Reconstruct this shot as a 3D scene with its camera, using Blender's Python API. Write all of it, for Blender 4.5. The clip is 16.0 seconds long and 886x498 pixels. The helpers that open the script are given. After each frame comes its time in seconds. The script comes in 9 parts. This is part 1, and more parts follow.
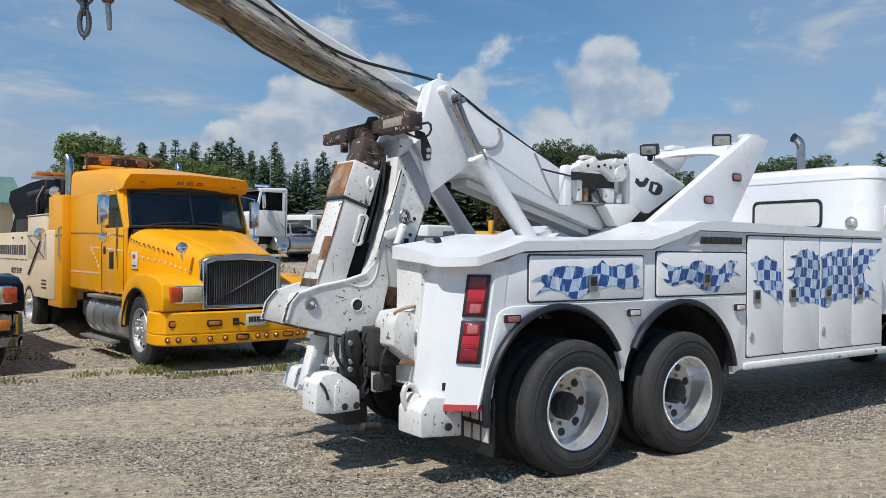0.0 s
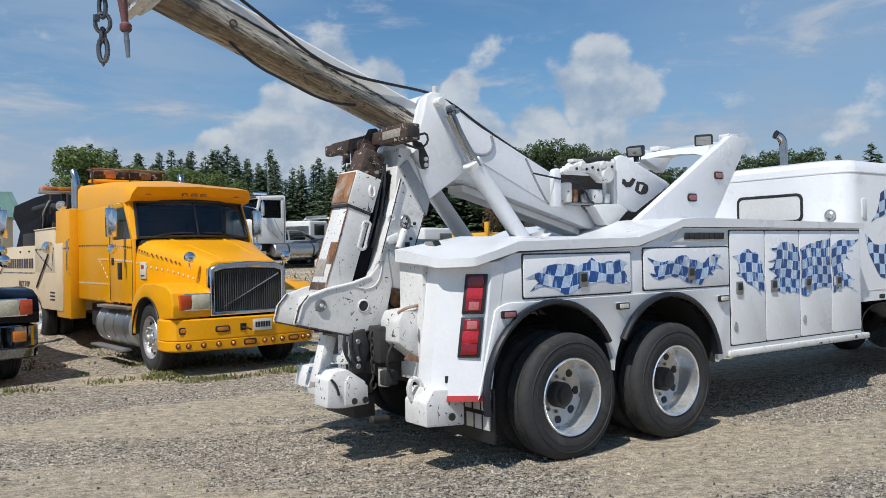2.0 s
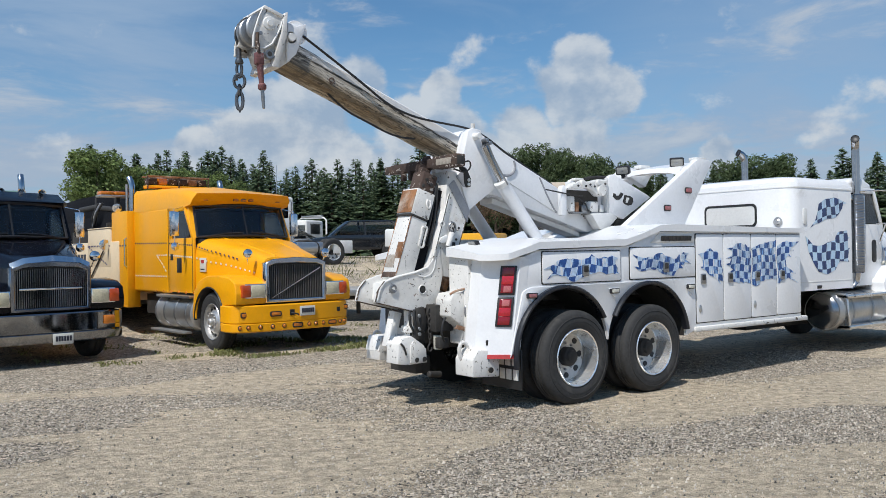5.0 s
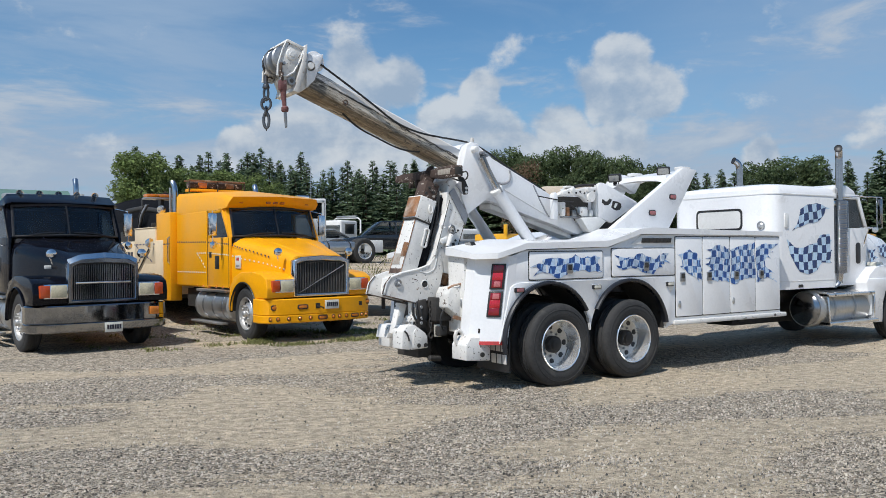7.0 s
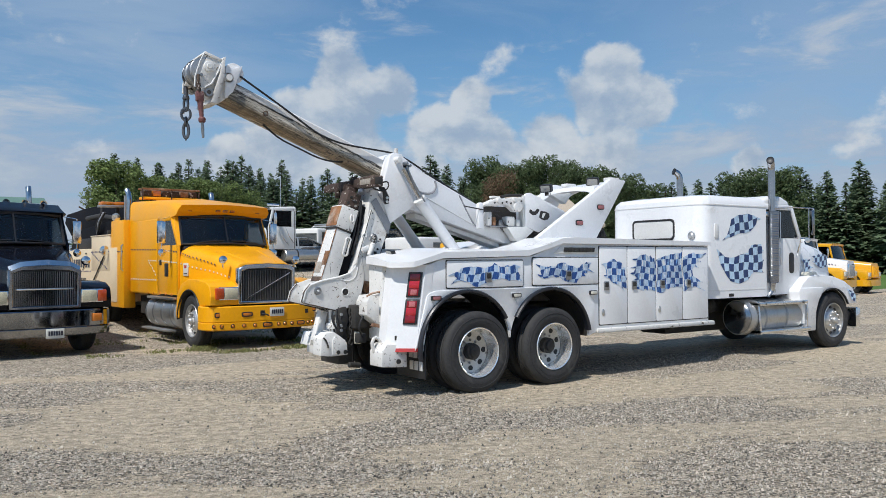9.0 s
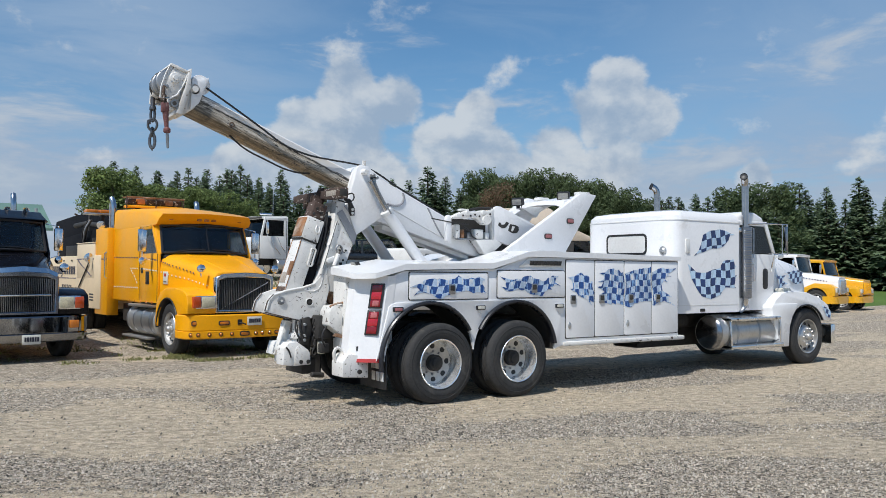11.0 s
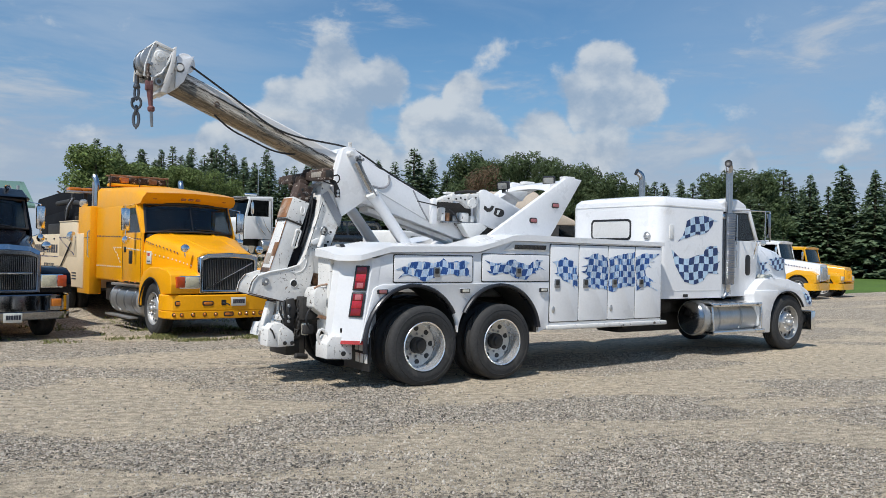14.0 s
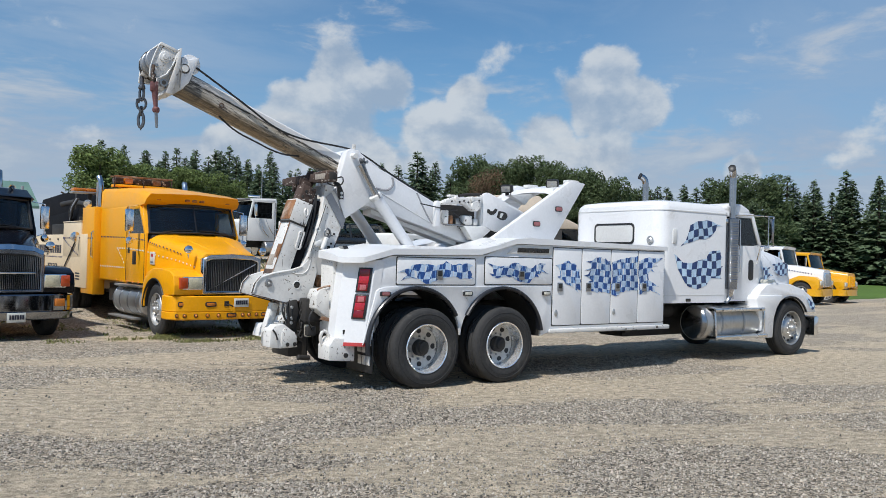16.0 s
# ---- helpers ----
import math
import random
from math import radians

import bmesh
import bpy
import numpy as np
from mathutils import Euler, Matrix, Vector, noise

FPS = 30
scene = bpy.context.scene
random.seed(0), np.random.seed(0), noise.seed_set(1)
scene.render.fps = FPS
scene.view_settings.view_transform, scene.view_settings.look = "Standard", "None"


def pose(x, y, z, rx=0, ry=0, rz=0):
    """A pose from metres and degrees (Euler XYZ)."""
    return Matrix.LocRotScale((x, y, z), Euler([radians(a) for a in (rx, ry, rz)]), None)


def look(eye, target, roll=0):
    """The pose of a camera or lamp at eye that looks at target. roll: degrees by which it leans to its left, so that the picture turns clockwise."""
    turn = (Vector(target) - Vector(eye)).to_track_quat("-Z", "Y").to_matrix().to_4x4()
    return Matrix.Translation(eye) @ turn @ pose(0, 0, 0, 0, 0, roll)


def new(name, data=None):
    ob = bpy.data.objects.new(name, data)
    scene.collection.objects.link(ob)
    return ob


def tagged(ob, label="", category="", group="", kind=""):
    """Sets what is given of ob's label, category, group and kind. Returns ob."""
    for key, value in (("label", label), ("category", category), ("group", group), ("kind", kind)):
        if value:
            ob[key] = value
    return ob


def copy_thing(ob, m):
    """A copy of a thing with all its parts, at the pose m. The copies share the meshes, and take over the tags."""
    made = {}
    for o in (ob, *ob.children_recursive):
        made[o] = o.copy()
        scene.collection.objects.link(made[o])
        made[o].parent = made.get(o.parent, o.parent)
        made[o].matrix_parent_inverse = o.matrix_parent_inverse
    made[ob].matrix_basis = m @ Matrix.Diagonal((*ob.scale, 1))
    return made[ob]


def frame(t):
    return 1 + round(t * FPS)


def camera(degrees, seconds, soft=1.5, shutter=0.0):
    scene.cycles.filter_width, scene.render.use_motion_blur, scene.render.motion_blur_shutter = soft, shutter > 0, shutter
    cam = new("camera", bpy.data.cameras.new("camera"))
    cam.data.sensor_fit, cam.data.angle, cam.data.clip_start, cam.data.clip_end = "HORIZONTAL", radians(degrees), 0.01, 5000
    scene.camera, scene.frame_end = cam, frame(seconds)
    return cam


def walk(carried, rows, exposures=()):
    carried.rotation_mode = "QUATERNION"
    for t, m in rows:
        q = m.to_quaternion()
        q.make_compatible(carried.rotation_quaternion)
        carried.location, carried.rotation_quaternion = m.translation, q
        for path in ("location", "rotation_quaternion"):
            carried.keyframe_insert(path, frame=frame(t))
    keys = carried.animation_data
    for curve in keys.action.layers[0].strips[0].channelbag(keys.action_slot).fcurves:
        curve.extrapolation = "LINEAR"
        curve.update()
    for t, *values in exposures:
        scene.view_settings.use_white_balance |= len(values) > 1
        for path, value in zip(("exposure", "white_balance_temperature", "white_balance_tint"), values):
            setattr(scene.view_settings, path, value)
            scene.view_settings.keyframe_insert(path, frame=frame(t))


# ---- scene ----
cam = camera(56.7, 16.0, soft=0.5)
PATH = [
    (0, (0.128, 0.317, 1.687), (1.268, 1.961, 1.693), 0.5),
    (0.5, (0.12, 0.295, 1.71), (1.259, 1.938, 1.734), -0.1),
    (1, (0.146, 0.22, 1.708), (1.256, 1.884, 1.734), -0.5),
    (1.5, (0.049, 0.115, 1.694), (1.15, 1.784, 1.717), -0.4),
    (2, (-0.136, -0.03, 1.687), (1.01, 1.609, 1.698), -1.1),
    (2.5, (-0.343, -0.307, 1.668), (0.81, 1.327, 1.68), -0.9),
    (3, (-0.642, -0.58, 1.667), (0.531, 1.041, 1.679), -0.2),
    (3.5, (-0.996, -0.84, 1.669), (0.219, 0.748, 1.663), 0.2),
    (4, (-1.297, -1.12, 1.686), (-0.08, 0.465, 1.631), 0.3),
    (4.2, (-1.451, -1.199, 1.68), (-0.232, 0.386, 1.644), 0.3),
    (6.3, (-2.386, -2.44, 1.671), (-1.279, -0.774, 1.695), -2.0),
    (6.5, (-2.379, -2.606, 1.656), (-1.269, -0.942, 1.676), -1.1),
    (7, (-2.36, -2.867, 1.662), (-1.251, -1.202, 1.671), -0.5),
    (7.5, (-2.387, -3.09, 1.645), (-1.216, -1.469, 1.644), -1.0),
    (8, (-2.178, -3.324, 1.628), (-1.036, -1.683, 1.631), -0.4),
    (8.5, (-1.959, -3.464, 1.644), (-0.815, -1.824, 1.653), -0.3),
    (9, (-1.722, -3.537, 1.66), (-0.594, -1.886, 1.689), -0.3),
    (9.2, (-1.633, -3.565, 1.664), (-0.525, -1.901, 1.689), 0.6),
    (11.3, (-1.35, -3.921, 1.672), (-0.229, -2.266, 1.73), 0.4),
    (11.5, (-1.356, -3.921, 1.677), (-0.241, -2.261, 1.731), 0.5),
    (12, (-1.344, -3.94, 1.671), (-0.224, -2.283, 1.718), 0.6),
    (12.5, (-1.335, -3.938, 1.671), (-0.193, -2.297, 1.708), 0.9),
    (13, (-1.342, -3.93, 1.664), (-0.199, -2.29, 1.694), 0.9),
    (13.5, (-1.338, -3.911, 1.675), (-0.19, -2.274, 1.696), 1.0),
    (14, (-1.351, -3.918, 1.677), (-0.2, -2.282, 1.691), 1.1),
    (14.5, (-1.341, -3.908, 1.669), (-0.196, -2.268, 1.681), 1.2),
    (15, (-1.348, -3.919, 1.675), (-0.209, -2.275, 1.698), 1.3),
    (15.5, (-1.35, -3.919, 1.672), (-0.211, -2.276, 1.7), 1.4),
    (16, (-1.358, -3.924, 1.667), (-0.213, -2.284, 1.689), 1.5),
]

walk(cam, [(t, look(eye, target, roll)) for t, eye, target, roll in PATH],
     ((0.0, -0.09), (3.2, -0.08), (4.2, -0.03), (6.5, -0.03), (16.0, -0.03)))

# ---- world, sun, exposure ----
SUN = Vector((-0.615, -0.27, 1.0)).normalized()
world = bpy.data.worlds.new("world")
scene.world = world
world.use_nodes = True


def node(nt, kind, **kw):
    n = nt.nodes.new(kind)
    for k, v in kw.items():
        if k in n.inputs:
            n.inputs[k].default_value = v
        else:
            setattr(n, k, v)
    return n


def math_node(nt, op, a, b=None, c=None, clamp=False):
    n = nt.nodes.new("ShaderNodeMath")
    n.operation, n.use_clamp = op, clamp
    for i, v in enumerate((a, b, c)):
        if v is None:
            continue
        if isinstance(v, (int, float)):
            n.inputs[i].default_value = v
        else:
            nt.links.new(v, n.inputs[i])
    return n.outputs[0]


def ramp(nt, src, a, b, lo=0.0, hi=1.0, smooth=True):
    n = nt.nodes.new("ShaderNodeMapRange")
    n.interpolation_type = "SMOOTHSTEP" if smooth else "LINEAR"
    for key, v in (("From Min", a), ("From Max", b), ("To Min", lo), ("To Max", hi)):
        n.inputs[key].default_value = v
    nt.links.new(src, n.inputs["Value"])
    return n.outputs["Result"]


def mix_col(nt, fac, a, b, mode="MIX"):
    n = nt.nodes.new("ShaderNodeMix")
    n.data_type, n.blend_type = "RGBA", mode
    for key, v in (("Factor", fac), ("A", a), ("B", b)):
        sock = [s for s in n.inputs if s.name == key and s.type == ("VALUE" if key == "Factor" else "RGBA")][0]
        if isinstance(v, (int, float)):
            sock.default_value = v
        elif isinstance(v, tuple):
            sock.default_value = (*v[:3], 1.0)
        else:
            nt.links.new(v, sock)
    return [s for s in n.outputs if s.type == "RGBA"][0]


def noise_tex(nt, vec, scale, detail=4.0, rough=0.55, distort=0.0):
    n = nt.nodes.new("ShaderNodeTexNoise")
    n.inputs["Scale"].default_value, n.inputs["Detail"].default_value = scale, detail
    n.inputs["Roughness"].default_value, n.inputs["Distortion"].default_value = rough, distort
    if vec is not None:
        nt.links.new(vec, n.inputs["Vector"])
    return n


def mapped(nt, vec, scale=(1, 1, 1), rot=(0, 0, 0), loc=(0, 0, 0)):
    n = nt.nodes.new("ShaderNodeMapping")
    n.inputs["Scale"].default_value, n.inputs["Rotation"].default_value, n.inputs["Location"].default_value = scale, rot, loc
    nt.links.new(vec, n.inputs["Vector"])
    return n.outputs[0]


def build_sky():
    nt = world.node_tree
    nt.nodes.clear()
    out, bg = nt.nodes.new("ShaderNodeOutputWorld"), nt.nodes.new("ShaderNodeBackground")
    sky = nt.nodes.new("ShaderNodeTexSky")
    sky.sky_type, sky.sun_disc = "NISHITA", False
    sky.sun_elevation = math.asin(SUN.z)
    sky.sun_rotation = math.atan2(SUN.x, SUN.y)
    sky.air_density, sky.dust_density, sky.ozone_density = 1.0, 0.6, 1.6
    way = nt.nodes.new("ShaderNodeTexCoord").outputs["Generated"]
    split = nt.nodes.new("ShaderNodeSeparateXYZ")
    nt.links.new(way, split.inputs[0])
    up = split.outputs["Z"]
    # clouds: cumulus heaps lit from the sun's side, a low grey-white layer, thin veils higher up
    def puffs(vec):
        return noise_tex(nt, mapped(nt, vec, (1, 1, 1.35)), 8.0, 10.0, 0.58, 0.1).outputs["Fac"]

    shifted = nt.nodes.new("ShaderNodeVectorMath")
    shifted.operation = "ADD"
    nt.links.new(way, shifted.inputs[0])
    shifted.inputs[1].default_value = (-0.012, 0.002, 0.020)
    puff, puff_sun = puffs(way), puffs(shifted.outputs[0])
    heaps = None
    for x, y, z, r in CLOUDS:
        d = nt.nodes.new("ShaderNodeVectorMath")
        d.operation = "DISTANCE"
        nt.links.new(way, d.inputs[0])
        d.inputs[1].default_value = Vector((x, y, z)).normalized()
        lobe = ramp(nt, d.outputs["Value"], 0.0, r, 1.0, 0.0)
        heaps = lobe if heaps is None else math_node(nt, "MAXIMUM", heaps, lobe)
    dens = math_node(nt, "ADD", math_node(nt, "MULTIPLY", heaps, 0.80), math_node(nt, "MULTIPLY", math_node(nt, "SUBTRACT", puff, 0.5), 1.7))
    cover = math_node(nt, "MULTIPLY", ramp(nt, dens, 0.20, 0.42), 0.86)
    # low layer in long flat banks
    bank_n = noise_tex(nt, mapped(nt, way, (1, 1, 4.0)), 5.0, 8.0, 0.62, 0.3).outputs["Fac"]
    bank = math_node(nt, "MULTIPLY", ramp(nt, math_node(nt, "ADD", bank_n, ramp(nt, up, 0.03, 0.26, 0.20, -0.14)), 0.44, 0.64), 0.80)
    veil_n = noise_tex(nt, mapped(nt, way, (1.2, 2.2, 6.0), (0.2, 0.1, 0.5)), 2.2, 8.0, 0.62, 0.6).outputs["Fac"]
    veil = math_node(nt, "MULTIPLY", ramp(nt, veil_n, 0.42, 0.82), 0.50)
    # a broad thin sheet over the low north-west
    sheet = nt.nodes.new("ShaderNodeVectorMath")
    sheet.operation = "DISTANCE"
    nt.links.new(way, sheet.inputs[0])
    sheet.inputs[1].default_value = sky_way(13.0, 12.0)
    veil = math_node(nt, "MAXIMUM", veil, math_node(nt, "MULTIPLY", ramp(nt, sheet.outputs["Value"], 0.0, 0.36, 1.0, 0.0), ramp(nt, veil_n, 0.34, 0.62, 0.30, 0.95)))
    # and another over the low south-east
    pale = nt.nodes.new("ShaderNodeVectorMath")
    pale.operation = "DISTANCE"
    nt.links.new(way, pale.inputs[0])
    pale.inputs[1].default_value = sky_way(59.0, 9.0)
    veil = math_node(nt, "MAXIMUM", veil, math_node(nt, "MULTIPLY", ramp(nt, pale.outputs["Value"], 0.0, 0.34, 1.0, 0.0), ramp(nt, veil_n, 0.30, 0.62, 0.45, 0.85)))
    haze = ramp(nt, up, 0.0, 0.27, 0.80, 0.0)
    light = ramp(nt, math_node(nt, "ADD", math_node(nt, "SUBTRACT", puff, puff_sun), math_node(nt, "MULTIPLY", math_node(nt, "SUBTRACT", 0.55, dens), 0.10)), -0.13, 0.12)
    lit = mix_col(nt, light, (3.9, 5.0, 6.5), (7.4, 7.9, 8.4))
    blue = mix_col(nt, 1.0, sky.outputs[0], SKY_TINT, "MULTIPLY")
    colour = mix_col(nt, math_node(nt, "MAXIMUM", veil, haze), blue, (3.5, 5.0, 7.1))
    colour = mix_col(nt, bank, colour, mix_col(nt, ramp(nt, bank_n, 0.48, 0.68), (4.5, 5.4, 6.8), (6.0, 6.6, 7.4)))
    colour = mix_col(nt, cover, colour, lit)
    nt.links.new(colour, bg.inputs["Color"])
    bg.inputs["Strength"].default_value = 0.085
    nt.links.new(bg.outputs[0], out.inputs[0])


SKY_TINT = (0.76, 1.12, 1.32)


def sky_way(bearing, height):
    """A direction by its bearing (degrees from +y towards +x) and its height over the horizon."""
    b, h = radians(bearing), radians(height)
    return math.sin(b) * math.cos(h), math.cos(b) * math.cos(h), math.sin(h)


# where heaps of cumulus stand: bearing, height and spread
CLOUDS = [(*sky_way(b, h), r) for b, h, r in (
    (46.0, 12.6, 0.062), (45.2, 10.2, 0.085), (42.2, 8.6, 0.070), (47.8, 10.4, 0.070), (46.0, 7.4, 0.09),
    (27.2, 11.8, 0.070), (31.2, 11.4, 0.068), (24.6, 10.2, 0.056), (28.0, 9.0, 0.10), (33.0, 8.6, 0.085), (24.0, 7.6, 0.08), (19.5, 7.0, 0.045), (35.5, 8.6, 0.07), (30.0, 6.4, 0.09), (39.0, 6.2, 0.07),
    (36.2, 11.0, 0.040), (42.4, 6.9, 0.050), (33.4, 6.4, 0.060), (55.0, 6.2, 0.035), (37.5, 7.4, 0.07),
    (84.0, 7.0, 0.15), (-30.0, 9.0, 0.2), (-66.0, 11.0, 0.25), (-143.0, 8.5, 0.25), (162.0, 11.5, 0.25), (119.0, 8.5, 0.2))]
build_sky()
sun_data = bpy.data.lights.new("sun", "SUN")
sun_data.energy, sun_data.angle, sun_data.color = 4.2, radians(0.53), (1.0, 0.968, 0.925)
sun = new("sun", sun_data)
sun.matrix_world = look(SUN * 60, (0, 0, 0))
scene.view_settings.exposure = 0.0

# ---- materials ----
MATS = {}


def material(name, colour, rough=0.5, metal=0.0, vary=0.10, grain=40.0, bump=0.0, dirt=0.0, dirt_colour=(0.16, 0.13, 0.10), chips=0.0,
             chip_colour=(0.10, 0.05, 0.03), coat=0.0, stretch=(1, 1, 1), alpha=0.0, per_island=0.0, per_object=0.0, spec=0.5):
    """A painted, metal or mineral surface: two scales of change, dirt in patches, chips that show what lies below."""
    m = bpy.data.materials.new(name)
    m.use_nodes = True
    nt = m.node_tree
    p = nt.nodes["Principled BSDF"]
    pos = nt.nodes.new("ShaderNodeTexCoord").outputs["Object"]
    if stretch != (1, 1, 1):
        pos = mapped(nt, pos, stretch)
    fine, broad = noise_tex(nt, pos, grain, 5.0, 0.6).outputs["Fac"], noise_tex(nt, pos, grain * 0.055, 4.0, 0.6).outputs["Fac"]
    low, high = tuple(c * (1 - vary) for c in colour), tuple(min(1.0, c * (1 + vary * 0.6)) for c in colour)
    both = math_node(nt, "ADD", math_node(nt, "MULTIPLY", fine, 0.45), math_node(nt, "MULTIPLY", broad, 0.55))
    col = mix_col(nt, ramp(nt, both, 0.32, 0.68), low, high)
    if per_island or per_object:
        if per_island:
            rnd = nt.nodes.new("ShaderNodeNewGeometry").outputs["Random Per Island"]
        else:
            rnd = nt.nodes.new("ShaderNodeObjectInfo").outputs["Random"]
        k = per_island or per_object
        col = mix_col(nt, 1.0, col, mix_col(nt, rnd, (1 - k,) * 3, (1 + k * 0.6,) * 3), "MULTIPLY")
    rough_out = ramp(nt, broad, 0.3, 0.7, max(0.02, rough - 0.08), min(1.0, rough + 0.10))
    if dirt:
        spots = noise_tex(nt, pos, 2.3, 9.0, 0.68, 0.5).outputs["Fac"]
        mask = math_node(nt, "MULTIPLY", ramp(nt, spots, 0.62 - 0.25 * dirt, 0.80 - 0.12 * dirt), min(1.0, 0.35 + dirt * 0.6))
        col = mix_col(nt, mask, col, dirt_colour)
        rough_out = math_node(nt, "MAXIMUM", rough_out, math_node(nt, "MULTIPLY", mask, 0.85))
    if chips:
        flake = noise_tex(nt, pos, 17.0, 6.0, 0.62, 0.9).outputs["Fac"]
        mask = ramp(nt, flake, 0.72 - 0.14 * chips, 0.745 - 0.14 * chips)
        col = mix_col(nt, mask, col, mix_col(nt, fine, chip_colour, tuple(c * 2.2 for c in chip_colour)))
        rough_out = math_node(nt, "MAXIMUM", rough_out, math_node(nt, "MULTIPLY", mask, 0.8))
    nt.links.new(col, p.inputs["Base Color"])
    nt.links.new(rough_out, p.inputs["Roughness"])
    p.inputs["Metallic"].default_value = metal
    p.inputs["Coat Weight"].default_value, p.inputs["Coat Roughness"].default_value = coat, 0.08
    p.inputs["Specular IOR Level"].default_value = spec
    if bump:
        b = nt.nodes.new("ShaderNodeBump")
        b.inputs["Strength"].default_value, b.inputs["Distance"].default_value = min(1.0, bump), 0.01 * max(1.0, bump)
        nt.links.new(fine, b.inputs["Height"])
        nt.links.new(b.outputs[0], p.inputs["Normal"])
    MATS[name] = m
    return m


def glass_material(name, colour, rough=0.02):
    m = bpy.data.materials.new(name)
    m.use_nodes = True
    nt = m.node_tree
    p = nt.nodes["Principled BSDF"]
    pos = nt.nodes.new("ShaderNodeTexCoord").outputs["Object"]
    p.inputs["Base Color"].default_value = (*colour, 1)
    p.inputs["Transmission Weight"].default_value, p.inputs["IOR"].default_value = 1.0, 1.48
    nt.links.new(ramp(nt, noise_tex(nt, pos, 3.0, 6.0).outputs["Fac"], 0.4, 0.8, rough, rough + 0.12), p.inputs["Roughness"])
    MATS[name] = m
    return m


def lens_material(name, colour):
    """Coloured lamp lens: a glossy plastic with ribs."""
    m = material(name, colour, 0.18, 0.0, 0.35, 60.0, coat=0.6)
    nt = m.node_tree
    p = nt.nodes["Principled BSDF"]
    pos = nt.nodes.new("ShaderNodeTexCoord").outputs["Object"]
    w = nt.nodes.new("ShaderNodeTexWave")
    w.inputs["Scale"].default_value = 22.0
    w.bands_direction = "Z"
    nt.links.new(pos, w.inputs["Vector"])
    b = nt.nodes.new("ShaderNodeBump")
    b.inputs["Strength"].default_value, b.inputs["Distance"].default_value = 0.12, 0.003
    nt.links.new(w.outputs["Fac"], b.inputs["Height"])
    nt.links.new(b.outputs[0], p.inputs["Normal"])
    return m


white = material("white_paint", (0.82, 0.825, 0.83), 0.32, 0, 0.05, 30, dirt=0.12, dirt_colour=(0.45, 0.42, 0.37), coat=0.35)
white_dull = material("white_paint_dull", (0.74, 0.74, 0.72), 0.45, 0, 0.08, 30, dirt=0.22, dirt_colour=(0.42, 0.38, 0.32))
white_worn = material("white_paint_worn", (0.72, 0.71, 0.68), 0.5, 0, 0.10, 26, 0.15, dirt=0.42, dirt_colour=(0.36, 0.31, 0.25), chips=0.80, chip_colour=(0.06, 0.045, 0.035))


def scuffed(m):
    """Adds black scrapes that run along the arm and grey grease smears to a paint."""
    nt = m.node_tree
    p = nt.nodes["Principled BSDF"]
    pos = nt.nodes.new("ShaderNodeTexCoord").outputs["Object"]
    old = p.inputs["Base Color"].links[0].from_socket
    scrape = noise_tex(nt, mapped(nt, pos, (9.0, 7.0, 2.2), (0, radians(-18), 0)), 1.0, 9.0, 0.68, 0.7).outputs["Fac"]
    smear = noise_tex(nt, mapped(nt, pos, (2.4, 2.4, 1.2), (0, radians(-18), 0)), 1.0, 7.0, 0.66, 0.5).outputs["Fac"]
    col = mix_col(nt, ramp(nt, smear, 0.58, 0.74, 0.0, 0.5), old, (0.36, 0.29, 0.21))
    col = mix_col(nt, ramp(nt, scrape, 0.665, 0.685, 0.0, 0.92), col, (0.050, 0.040, 0.032))
    nick = noise_tex(nt, pos, 34.0, 3.0, 0.5, 0.2).outputs["Fac"]
    col = mix_col(nt, ramp(nt, nick, 0.665, 0.685), col, (0.030, 0.024, 0.020))
    nt.links.new(col, p.inputs["Base Color"])
    return m


white_scuffed = scuffed(material("white_paint_scuffed", (0.76, 0.75, 0.72), 0.5, 0, 0.10, 26, 0.15, dirt=0.32, dirt_colour=(0.42, 0.34, 0.25), chips=0.40, chip_colour=(0.10, 0.06, 0.04)))
rust = material("rust", (0.070, 0.048, 0.040), 0.85, 0.1, 0.55, 30, 0.5, dirt=0.55, dirt_colour=(0.24, 0.16, 0.11), chips=0.85, chip_colour=(0.34, 0.31, 0.28))
bare_grey = material("bare_metal_patch", (0.42, 0.38, 0.33), 0.7, 0.2, 0.4, 30, 0.2, dirt=0.6, dirt_colour=(0.25, 0.17, 0.11), chips=0.5)
rust_patch = material("rust_patch", (0.27, 0.125, 0.055), 0.85, 0.0, 0.6, 30, 0.35, dirt=0.7, dirt_colour=(0.55, 0.50, 0.43), chips=0.5, chip_colour=(0.10, 0.06, 0.04))
chrome = material("chrome", (0.78, 0.79, 0.80), 0.10, 1.0, 0.05, 20, dirt=0.12)
alu = material("aluminium", (0.72, 0.73, 0.74), 0.24, 1.0, 0.12, 26, dirt=0.22, dirt_colour=(0.30, 0.27, 0.23))
rim_alu = material("wheel_aluminium", (0.93, 0.93, 0.92), 0.24, 0.80, 0.08, 26, dirt=0.12, dirt_colour=(0.36, 0.33, 0.28))
alu_dull = material("aluminium_dull", (0.55, 0.55, 0.54), 0.42, 0.9, 0.14, 30, dirt=0.35, dirt_colour=(0.25, 0.22, 0.18))
chain_steel = material("chain_steel", (0.15, 0.16, 0.175), 0.42, 0.8, 0.3, 40, 0.15, dirt=0.3, dirt_colour=(0.10, 0.07, 0.05))
steel = material("steel", (0.36, 0.37, 0.38), 0.38, 0.9, 0.25, 40, 0.1, dirt=0.3)
